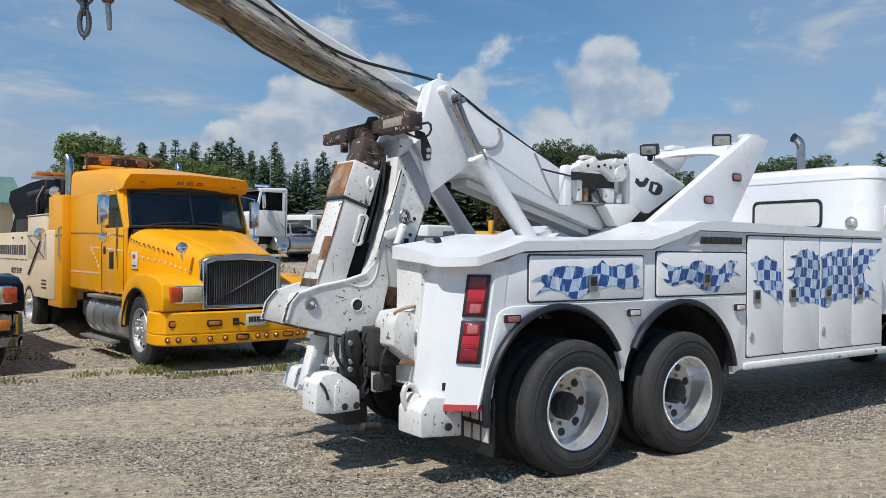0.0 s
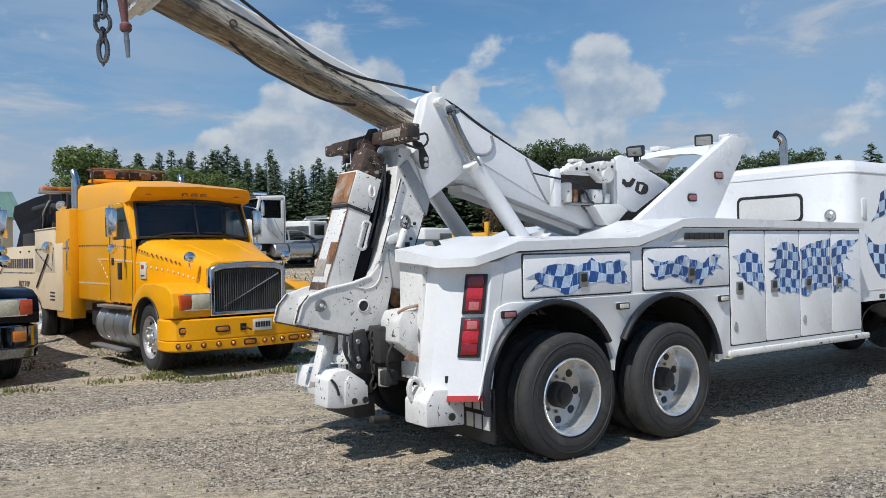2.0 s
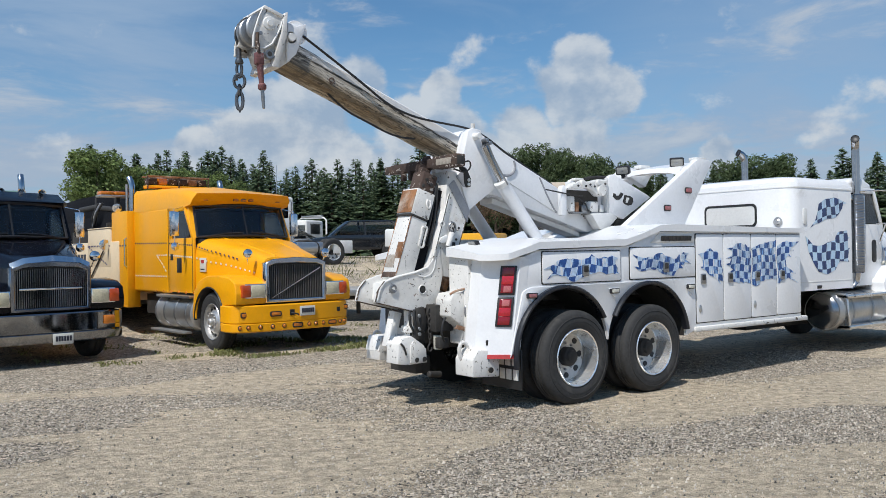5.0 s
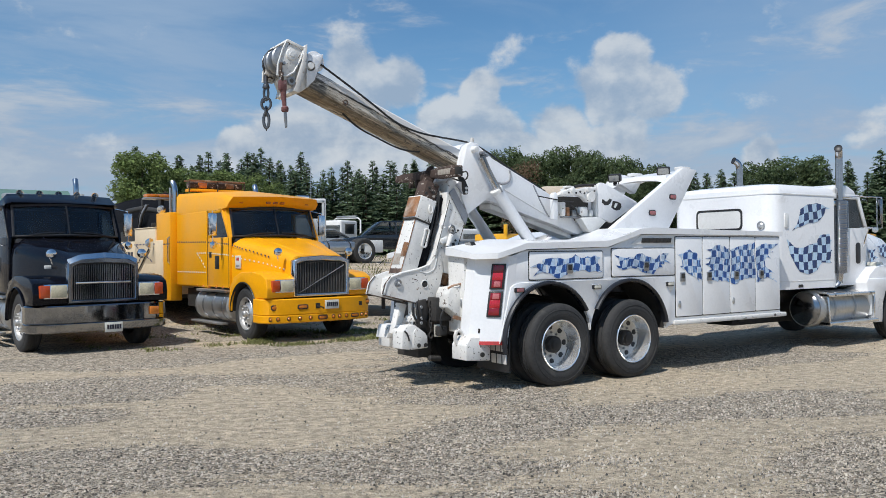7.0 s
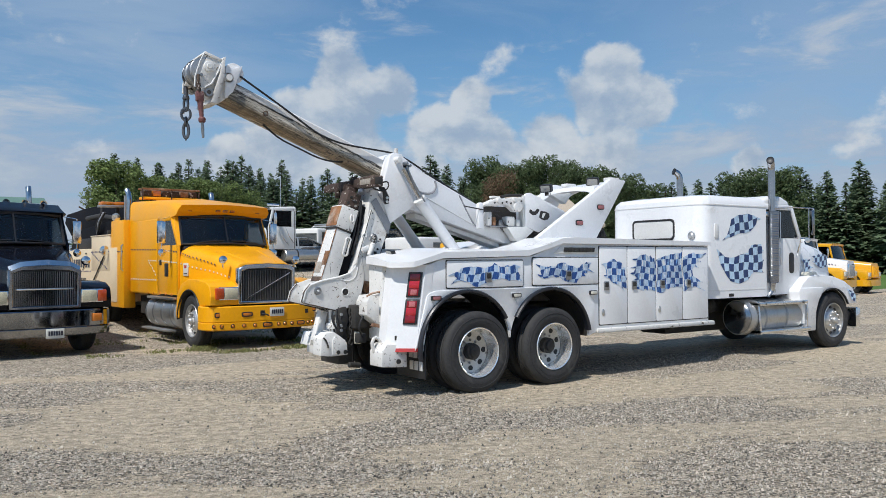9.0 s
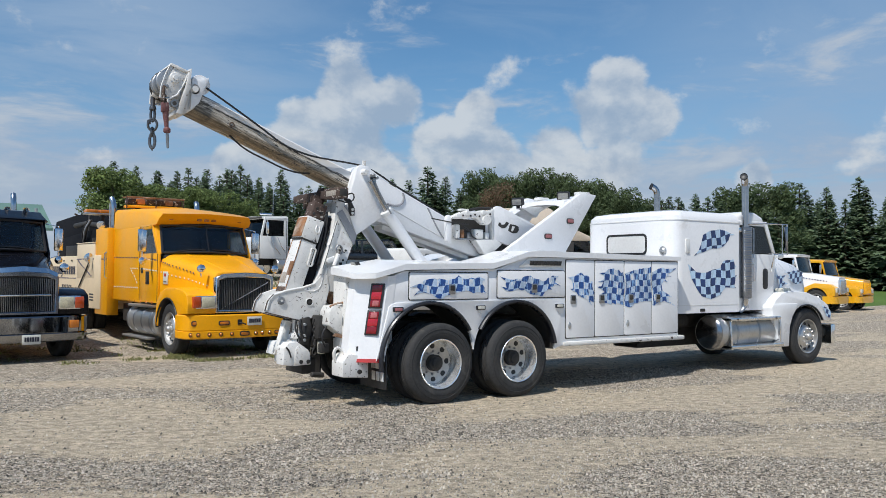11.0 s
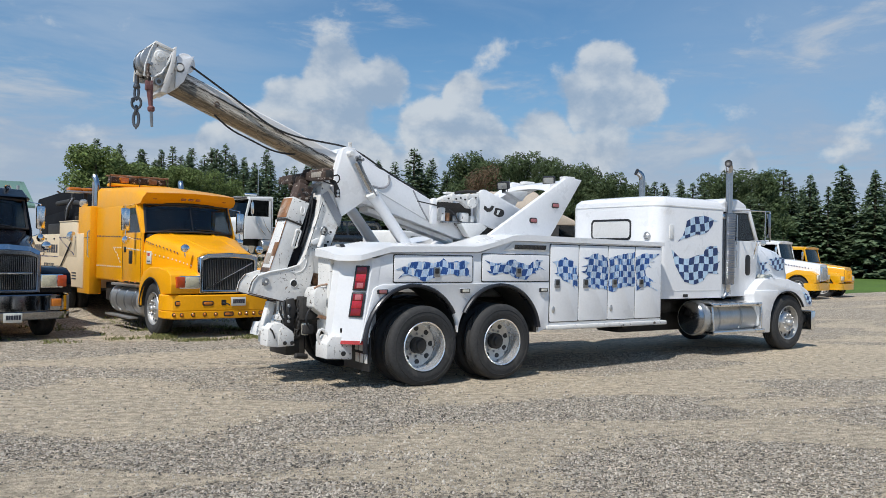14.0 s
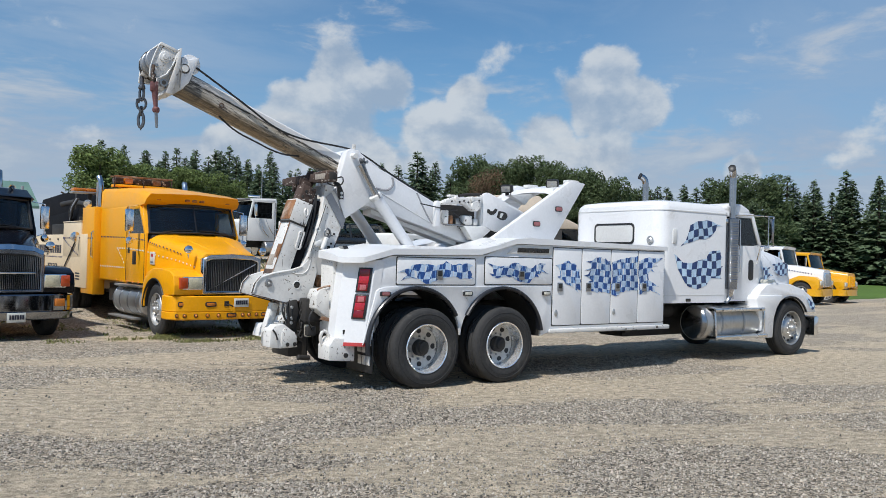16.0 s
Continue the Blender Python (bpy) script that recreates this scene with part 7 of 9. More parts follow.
        part("wiper", tube([(s * 0.70, 1.86, 2.06), (s * 0.40, 1.83, 2.10), (s * 0.08, 1.82, 2.11)], 0.012, 6), black, t)
    top = 3.10 if tall else 2.76
    back = 4.93 if tall else 4.50
    brow = [(-1.03, 2.08, 2.64), (-1.025, 1.98, 2.74), (-0.96, 1.92, 2.845), (0, 1.86, 2.875), (0.96, 1.92, 2.845), (1.025, 1.98, 2.74), (1.03, 2.08, 2.64)]
    if not tall:
        brow = [(x, y + 0.15, 2.62 + (z - 2.64) * 0.25) for x, y, z in brow]
    rise = 0.085 if tall else 0.0
    roof = part("roof", loft([brow,
                               [(-1.03, 2.40, 2.60), (-1.02, 2.40, 2.75 + rise), (-0.95, 2.40, 2.84 + rise), (0, 2.34, 2.865 + rise), (0.95, 2.40, 2.84 + rise), (1.02, 2.40, 2.75 + rise), (1.03, 2.40, 2.60)],
                               [(-1.03, 3.2, 2.60), (-1.02, 3.2, top - 0.18), (-0.93, 3.2, top - 0.08), (0, 3.2, top - 0.02), (0.93, 3.2, top - 0.08), (1.02, 3.2, top - 0.18), (1.03, 3.2, 2.60)],
                               [(-1.04, back, 2.60), (-1.03, back, top - 0.10), (-0.97, back, top - 0.02), (0, back, top + 0.02), (0.97, back, top - 0.02), (1.03, back, top - 0.10), (1.04, back, 2.60)]]), paint, t, "", 50)
    for x in (-0.76, -0.16, 0.0, 0.16, 0.76) if tall else ():
        marker = part("roof_marker", box(x - 0.05, x + 0.05, 1.940 + 0.060 * abs(x), 2.12, 2.72, 2.765, 0.01), rust_patch, roof)
        part("marker_lens", box(x - 0.04, x + 0.04, 1.934 + 0.060 * abs(x), 1.98 + 0.060 * abs(x), 2.728, 2.757, 0.006), amber_lens, marker)
    part("sleeper", box(-1.04, 1.04, 3.14, back + 0.02, 0.95, 2.63, 0.05, seg=3), paint, t)
    part("cab_floor", box(-0.97, 0.97, 1.9, 3.2, 0.95, 1.02), chassis, t)
    for x in (-0.55, 0.55):
        part("seat", join(box(x - 0.26, x + 0.26, 2.55, 3.0, 1.35, 1.55, 0.05), box(x - 0.26, x + 0.26, 2.95, 3.1, 1.5, 2.35, 0.05)), dark_seat, t)
    part("rear_liner", box(-0.99, 0.99, 3.09, 3.135, 1.0, 2.60, 0.01), dark_seat, t)
    part("head_liner", box(-0.93, 0.93, 2.42, 3.09, 2.57, 2.595, 0.005), dark_seat, t)
    part("screen_seal", tube([(-0.93, 2.195, 2.615), (-0.48, 2.075, 2.635), (0, 2.035, 2.645), (0.48, 2.075, 2.635), (0.93, 2.195, 2.615)], 0.026, 6), black, t)
    for s in (-1, 1):
        part("screen_seal", tube([(s * 0.945, 1.965, 2.03), (s * 0.915, 2.195, 2.615)], 0.024, 6), black, t)
    part("dashboard", box(-0.92, 0.92, 1.92, 2.2, 1.60, 2.0, 0.05), black, t)
    part("steering_wheel", lathe([(0.20, 0), (0.215, 0.012), (0.23, 0), (0.215, -0.012), (0.20, 0)], 24, axis_to((0.55, 2.32, 2.02), (0.55, 1.9, 2.35))), black, t)
    part("frame", box(-0.45, 0.45, 0.3, 10.4 if tall else 8.8, 0.6, 0.9, 0.01), chassis, t)
    part("engine_block", box(-0.5, 0.5, 0.3, 1.9, 0.5, 1.0, 0.02), chassis, t)
    for y in (7.3, 8.65) if tall else (6.4, 7.7):
        for s in (-1, 1):
            truck_wheel(t, 1.20 * s, y, "rear", True)
    return t


def dotted(parent, pts, mat, n, w=0.050, h=0.028, x=-1.034, name="stripe_dash"):
    """Painted dashes along a line of (y, z) points on the flank."""
    line = [Vector((0, *p)) for p in pts]
    lengths = [(b - a).length for a, b in zip(line, line[1:])]
    total = sum(lengths)
    for k in range(n):
        s = total * (k + 0.5) / n
        for a, b, seg in zip(line, line[1:], lengths):
            if s <= seg:
                p, d = a.lerp(b, s / seg), (b - a).normalized()
                break
            s -= seg
        n_ = Vector((0, -d.z, d.y))
        q = [p - d * w / 2 - n_ * h / 2, p + d * w / 2 - n_ * h / 2, p + d * w / 2 + n_ * h / 2, p - d * w / 2 + n_ * h / 2]
        xx = x(p.y) if callable(x) else x
        bm = prism([(v.y, v.z) for v in q], "x", xx - 0.002, xx + 0.004)
        part(name, bm, mat, parent)


TURN_Y = 4.4
yellow_truck = conventional("yellow_tow_truck", "bright yellow tow truck with chrome grille and dashed stripes, parked", "tow truck", yellow, (4.485, 11.62, 0), TURN_Y, yellow, True, True)
yt = yellow_truck
hood_y = [o for o in yt.children if o.name.startswith("hood")][0]
sleep_y = [o for o in yt.children if o.name.startswith("sleeper")][0]
door_y = [o for o in yt.children if o.name.startswith("cab_door")][0]
hood_half = lambda y: float(np.interp(y, (0.13, 0.35, 0.9, 1.48, 2.0), (0.595, 0.63, 0.76, 0.965, 1.0)))
dotted(hood_y, [(0.75, 1.60), (1.3, 1.74), (1.95, 1.86)], dash_blue, 12, x=lambda y: -hood_half(y) - 0.002)
dotted(hood_y, [(0.30, 1.36), (1.0, 1.50), (1.95, 1.64)], letter_white, 14, x=lambda y: -hood_half(y) - 0.002)
dotted(door_y, [(1.98, 1.875), (3.1, 1.93)], dash_blue, 12)
dotted(sleep_y, [(3.16, 1.935), (4.9, 1.96)], dash_blue, 16, w=0.05, x=-1.044)
dotted(door_y, [(1.98, 1.65), (3.1, 1.70)], letter_white, 12)
dotted(sleep_y, [(3.16, 1.70), (3.7, 1.70), (3.45, 1.55), (3.2, 1.36)], letter_white, 10, w=0.05, x=-1.044)
dotted(sleep_y, [(3.16, 1.28), (4.9, 1.28)], letter_white, 14, w=0.05, x=-1.044)
sticker = part("club_sticker", box(-0.992, -0.97, 1.54, 1.78, 1.38, 1.64, 0.003), plate_mat, hood_y, "white square sticker")
part("sticker_mark", box(-0.995, -0.99, 1.60, 1.72, 1.54, 1.60), red_tape, sticker)
part("sticker_mark", box(-0.995, -0.99, 1.58, 1.74, 1.42, 1.44), letter_black, sticker)
for k in range(7):
    part("name_bar", box(-1.036, -1.030, 3.22 + 0.085 * k, 3.28 + 0.085 * k, 2.07, 2.14), plate_mat, sleep_y)
for y in (1.95, 2.3, 2.65, 3.0, 3.35, 3.7):
    part("sill_lamp", lathe([(0, -0.02), (0.02, -0.02), (0.028, 0.0), (0, 0.0)], 12, axis_to((-1.03, y, 0.985), (0, y, 0.985))), amber_lens, sleep_y)
roof_y = [o for o in yt.children if o.name.startswith("roof")][0]
bar = part("light_bar", box(-0.88, 0.46, 4.52, 4.80, 3.13, 3.19, 0.012), yellow, roof_y, "amber roof light bar in an open rack")
part("bar_rail", box(-0.90, 0.48, 4.50, 4.53, 3.36, 3.395, 0.008), rust_patch, bar)
part("bar_rail", box(-0.90, 0.48, 4.79, 4.82, 3.36, 3.395, 0.008), rust_patch, bar)
for k in range(6):
    x = -0.86 + 0.22 * k
    part("bar_lens", box(x, x + 0.19, 4.54, 4.78, 3.21, 3.34, 0.015), (rust, amber_lens, rust, rust, rust_patch, rust)[k], bar)
for x in (-0.89, -0.21, 0.46):
    part("bar_post", box(x - 0.012, x + 0.012, 4.505, 4.525, 3.10, 3.38, 0.003), rust, bar)
for x in (-0.6, 0.2):
    part("bar_foot", box(x - 0.05, x + 0.05, 4.58, 4.74, 3.05, 3.14, 0.01), chassis, bar)
# wrecker body of the yellow truck
side = part("wrecker_body", box(-1.20, 1.20, 5.42, 11.3, 0.72, 2.02, 0.02), cream, yt, "cream steel wrecker body with dark lettering")
locker = part("raised_locker", box(-1.205, 1.205, 5.90, 7.45, 1.45, 2.32, 0.02), cream, side)
part("locker_cap", box(-1.22, 1.22, 5.89, 7.47, 2.32, 2.345, 0.008), cream, locker)
part("body_side_flare", box(-1.18, -0.9, 4.97, 5.90, 0.60, 2.66, 0.02), yellow, side)
part("body_side_flare", box(0.9, 1.18, 4.97, 5.90, 0.60, 2.66, 0.02), yellow, side)
dotted(side, [(4.98, 1.92), (5.88, 1.92)], dash_blue, 9, w=0.05, h=0.03, x=-1.184)
dotted(locker, [(5.93, 1.93), (7.42, 1.93), (7.0, 1.78), (6.1, 1.50)], dash_blue, 26, w=0.05, h=0.035, x=-1.209)
dotted(side, [(7.5, 1.44), (10.8, 1.44)], dash_blue, 30, w=0.05, h=0.03, x=-1.204)
for y in (7.9, 8.7):
    part("body_hook", rod((-1.20, y, 1.90), (-1.23, y, 1.90), 0.022, seg=10, bev=0.004), chassis, side)
face = Matrix.Translation((-1.204, 8.42, 1.20)) @ pose(0, 0, 0, 90, 0, -90)
part("lettering", text_mesh("BODY SHOP", 0.17, face), letter_black, side)
for k in range(13):
    part("name_bar", box(-1.206, -1.198, 7.62 + 0.22 * k, 7.78 + 0.22 * k, 1.54, 1.75), letter_black, side)
for row in range(3):
    part("small_print_bar", box(-1.206, -1.198, 5.95, 6.3, 1.05 - 0.07 * row, 1.08 - 0.07 * row), letter_black, side)
part("brace_rod", tube([(-1.22, 7.3, 1.15), (-1.23, 6.3, 1.82)], 0.016, 6), chassis, side)
rig = part("wrecker_boom", prism([(6.10, 2.0), (6.10, 2.80), (6.60, 3.20), (7.2, 3.27), (10.6, 3.25), (12.7, 3.16), (12.9, 2.9), (12.2, 2.5), (10.4, 2.02)], "x", -0.48, 0.48, 0.02), tarp, yt, "black folded boom of the yellow wrecker")
part("boom_rib", box(-0.50, 0.50, 7.6, 7.72, 2.55, 3.28, 0.01), chassis, rig)
part("boom_rib", box(-0.50, 0.50, 9.0, 9.12, 2.65, 3.25, 0.01), chassis, rig)
for x in (-0.86, 0.80):
    part("pylon_plate", prism([(5.95, 1.98), (6.05, 2.62), (6.35, 2.80), (6.9, 2.74), (10.2, 2.56), (10.8, 1.98)], "x", x, x + 0.06, 0.012), tarp, rig)
for k in range(3):
    part("rig_hose", tube([(-0.90, 7.3 + 0.16 * k, 2.96), (-1.0, 7.45 + 0.16 * k, 2.72 - 0.04 * k), (-0.94, 7.7 + 0.12 * k, 2.52), (-0.88, 8.1, 2.40)], 0.026, 8, smooth=2), strap_grey if k == 1 else chassis, rig)
part("winch_drum", rod((-0.80, 7.5, 2.45), (0.80, 7.5, 2.45), 0.20, seg=20, bev=0.02), chassis, rig)
part("rig_post", rod((-0.92, 5.66, 2.3), (-0.92, 5.66, 3.28), 0.030, seg=10), alu_dull, rig)
part("cross_rail", box(-1.10, 1.10, 6.42, 6.50, 2.36, 2.46, 0.01), chassis, rig)
part("tool_rack", box(-1.12, -0.90, 7.55, 8.9, 2.01, 2.30, 0.02), chassis, rig)
part("boom_cylinder", tube([(-0.70, 7.0, 2.78), (-0.70, 8.4, 2.92), (-0.70, 9.6, 2.90)], 0.07, 12), chassis, yt)
bl = part("rear_light_bar", box(-1.45, -0.80, 5.80, 6.10, 3.00, 3.05, 0.012), alu_dull, yt, "amber light bar on a rear post")
part("bar_lens", box(-1.43, -1.14, 5.81, 6.09, 3.05, 3.13, 0.02), amber_lens, bl)
part("bar_lens", box(-1.12, -0.82, 5.81, 6.09, 3.05, 3.13, 0.02), amber_lens, bl)
part("bar_post", box(-1.06, -0.98, 5.90, 5.98, 1.9, 3.01, 0.01), chassis, bl)
part("flood_lamp", lathe([(0, 0), (0.06, 0.0), (0.10, 0.08), (0.10, 0.12), (0, 0.13)], 16, axis_to((-1.10, 5.82, 2.76), (-1.25, 5.1, 2.70))), chrome, yt)
part("convex_mirror", lathe([(0, -0.04), (0.09, -0.03), (0.12, 0.0), (0, 0.02)], 18, axis_to((-1.30, 6.0, 1.95), (-1.46, 4.2, 1.95))), chrome, yt)
part("grab_rail", tube([(-1.15, 5.0, 1.45), (-1.22, 5.0, 1.5), (-1.22, 5.0, 2.05), (-1.15, 5.0, 2.1)], 0.014, 6), chrome, yt)

black_truck = conventional("black_tow_truck", "glossy black tow truck with chrome bumper and grille, parked", "tow truck", black_paint, (0.66, 12.32, 0), 8.2, black_chrome, False, False, detail=False, grille_bars=34, chrome_bug=True)
bt = black_truck
roof_b = [o for o in bt.children if o.name.startswith("roof")][0]
bar = part("light_bar", box(-0.85, 0.85, 2.9, 3.2, 2.80, 2.90, 0.02), alu_dull, roof_b, "long chrome roof light bar")
for k in range(5):
    part("horn", lathe([(0, 0), (0.02, 0.0), (0.03, 0.3), (0.07, 0.36), (0.075, 0.37), (0.06, 0.365)], 16, axis_to((-0.7 + 0.35 * k, 2.85, 2.86), (-0.7 + 0.35 * k, 2.3, 2.86))), chrome, roof_b)
part("bumper_lamp", box(0.80, 0.96, -0.03, 0.05, 0.60, 0.74, 0.01), amber_lens, [o for o in bt.children if o.name.startswith("bumper")][0])
part("hood_badge_bar", box(-0.80, -0.62, 0.62, 0.64, 1.44, 1.50, 0.004), letter_white, [o for o in bt.children if o.name.startswith("hood")][0])
part("amber_beacon", box(0.6, 1.0, 5.0, 5.3, 2.55, 2.75, 0.02), amber_lens, bt)
part("wrecker_body", box(-1.2, 1.2, 5.0, 8.6, 0.72, 1.6, 0.02), black_paint, bt)
part("wrecker_mast", prism([(5.2, 1.6), (5.6, 2.5), (6.2, 2.6), (8.0, 2.0), (8.0, 1.6)], "x", -0.6, 0.6, 0.05), tarp, bt)

# white tractor on the terrace and more vehicles behind it


def terrace(x, y):
    return ground_height(x, y) - 0.01


def plain_truck(name, label, paint, at, turn, nose_paint=None, grille_mat=None, axles=(5.4, 6.7), sleeper=False, category="truck", group=""):
    """A long-nosed truck seen from far off: cab, hood, fenders, glass, wheels, tank."""
    t = thing(name, label, category, at, turn, group)
    nose_paint = nose_paint or paint
    part("bumper", loft([bumper_ring(0.40), bumper_ring(0.72)]), nose_paint, t)
    hood = part("hood", loft([hood_section(0.06, 0.58, 1.54, 0.80, 0.22), hood_section(0.8, 0.72, 1.64, 0.82, 0.22), hood_section(1.7, 0.92, 1.75, 0.85, 0.22)]), paint, t, "", 45)
    g = part("grille_surround", box(-0.44, 0.44, 0.0, 0.10, 0.82, 1.42, 0.02), grille_mat or chrome, t)
    for k in range(9):
        part("grille_bar", box(-0.40 + 0.1 * k - 0.01, -0.40 + 0.1 * k + 0.01, -0.015, 0.01, 0.86, 1.38), grille_mat or alu_dull, g)
    for fix in both_sides():
        f = part("fender", fix(prism([(0.06, 0.75), (0.08, 1.1), (0.3, 1.24), (1.0, 1.28), (1.45, 1.1), (1.55, 0.62), (1.50, 0.55)] + arc(0.93, 0.52, 0.56, 5, 165, 12), "x", -1.12, -0.55, 0.04)), nose_paint, t)
        part("headlight", fix(box(-0.98, -0.62, 0.02, 0.10, 0.88, 1.08, 0.02)), clear_lens, f)
        d = part("cab_door", fix(prism([(1.72, 0.9), (2.85, 0.9), (2.85, 1.78), (1.72, 1.78)], "x", -1.0, -0.95, 0.01)), paint, t)
        for pts in ([(1.74, 1.76), (1.82, 1.76), (1.99, 2.50), (1.91, 2.52)], [(2.74, 1.76), (2.85, 1.76), (2.85, 2.5), (2.74, 2.5)], [(1.93, 2.40), (2.85, 2.40), (2.85, 2.52), (1.93, 2.50)]):
            part("window_post", fix(prism(pts, "x", -1.0, -0.93, 0.008)), paint, d)
        part("side_glass", fix(prism([(1.78, 1.76), (2.76, 1.76), (2.76, 2.44), (1.95, 2.44)], "x", -0.97, -0.964)), glass_far, d)
        part("door_seam", fix(prism([(2.845, 0.92), (2.86, 0.92), (2.86, 2.4), (2.845, 2.4)], "x", -1.006, -0.998)), chassis, d)
        part("mirror_head", fix(box(-1.22, -1.08, 1.9, 1.98, 1.85, 2.3, 0.02)), chrome, t)
        part("mirror_arm", fix(tube([(-0.98, 2.05, 2.42), (-1.15, 1.94, 2.36), (-1.15, 1.94, 1.8), (-0.98, 2.0, 1.75)], 0.012, 6)), chrome, t)
        part("fuel_tank", fix(lathe([(0, 0), (0.27, 0), (0.30, 0.03), (0.30, 1.5), (0.27, 1.54), (0, 1.54)], 24, axis_to((-0.80, 2.95, 0.60), (-0.80, 6, 0.60)))), alu, t)
        truck_wheel(t, -1.05 if fix is not mirrored else 1.05, 0.93, "front")
        for y in axles:
            truck_wheel(t, -1.2 if fix is not mirrored else 1.2, y, "rear", True)
    part("windscreen", loft([[(-0.92, 1.74, 1.76), (0, 1.66, 1.78), (0.92, 1.74, 1.76), (0.92, 1.752, 1.76), (0, 1.672, 1.78), (-0.92, 1.752, 1.76)], [(-0.88, 1.94, 2.46), (0, 1.86, 2.48), (0.88, 1.94, 2.46), (0.88, 1.952, 2.46), (0, 1.872, 2.48), (-0.88, 1.952, 2.46)]]), glass_far, t)
    part("roof", loft([[(-0.97, 1.84, 2.44), (-0.92, 1.82, 2.53), (0, 1.78, 2.57), (0.92, 1.82, 2.53), (0.97, 1.84, 2.44)], [(-1.0, 2.86, 2.42), (-0.97, 2.86, 2.58), (0, 2.86, 2.62), (0.97, 2.86, 2.58), (1.0, 2.86, 2.42)]]), paint, t)
    part("cab_back", box(-1.0, 1.0, 2.84, 2.92, 0.9, 2.56, 0.03), paint, t)
    part("seat", box(-0.8, 0.8, 2.35, 2.8, 1.3, 2.0, 0.06), dark_seat, t)
    part("rear_liner", box(-0.94, 0.94, 2.81, 2.838, 1.0, 2.42), dark_seat, t)
    part("frame", box(-0.45, 0.45, 0.3, axles[-1] + 0.6, 0.65, 0.92), chassis, t)
    if sleeper:
        part("sleeper", box(-1.02, 1.02, 2.9, 4.0, 0.95, 2.6, 0.04), paint, t)
    return t


WT = plain_truck("white_tractor", "white tractor unit with polished tanks on the gravel terrace", white_dull, (9.52, 29.48, 1.21), -84.5, axles=(4.6,))
WT.matrix_basis = WT.matrix_basis @ Matrix.Diagonal((1.08, 1.08, 1.08, 1))
part("whip_antenna", tube([(0.9, 2.3, 2.5), (0.9, 2.3, 3.75)], 0.012, 6), alu, WT)
part("sun_visor", box(-0.9, 0.9, 1.62, 1.86, 2.46, 2.52, 0.012), grille_dull, WT)
part("roof_horn", rod((0.4, 2.0, 2.66), (0.4, 2.5, 2.66), 0.05, seg=10, bev=0.01), chrome, WT)
part("side_tank", lathe([(0, 0), (0.20, 0), (0.225, 0.03), (0.225, 2.0), (0.20, 2.04), (0, 2.04)], 24, axis_to((0.95, 2.4, 0.66), (0.95, 6, 0.66))), alu_dull, WT)
part("step_box", box(0.6, 1.18, 4.6, 5.5, 0.45, 0.95, 0.03), white_dull, WT)
for y in (2.9, 3.9):
    part("tank_strap", lathe([(0.226, 0), (0.234, 0.006), (0.234, 0.06), (0.226, 0.066)], 24, axis_to((0.95, y, 0.66), (0.95, 9, 0.66))), chassis, WT)
part("grab_rail", tube([(1.02, 2.15, 1.75), (1.05, 2.35, 1.30), (1.02, 2.6, 1.05)], 0.014, 6), chrome, WT)
part("grab_rail", tube([(1.02, 2.45, 1.75), (1.05, 2.60, 1.40), (1.02, 2.80, 1.15)], 0.014, 6), chrome, WT)
far_white = plain_truck("white_yellow_truck", "white truck with yellow lower half near the lawn", white, (34.05, 16.45, -0.01), 14.0, yellow_far, category="truck", group="trucks by the lawn")
far_yellow = plain_truck("yellow_truck", "bright yellow truck parked beside the lawn", yellow_far, (37.3, 17.1, -0.01), 12.0, yellow_far, yellow_far, category="truck", group="trucks by the lawn")
for far in (far_white, far_yellow):
    far.matrix_basis = far.matrix_basis @ Matrix.Diagonal((0.93, 0.93, 1.02 if far == far_white else 0.94, 1))
far_hood = [o for o in far_white.children if o.name.startswith("hood")][0]
dotted(far_hood, [(0.15, 1.30), (1.6, 1.52)], dash_blue, 12, w=0.06, h=0.05, x=lambda y: -0.54 - 0.23 * y)


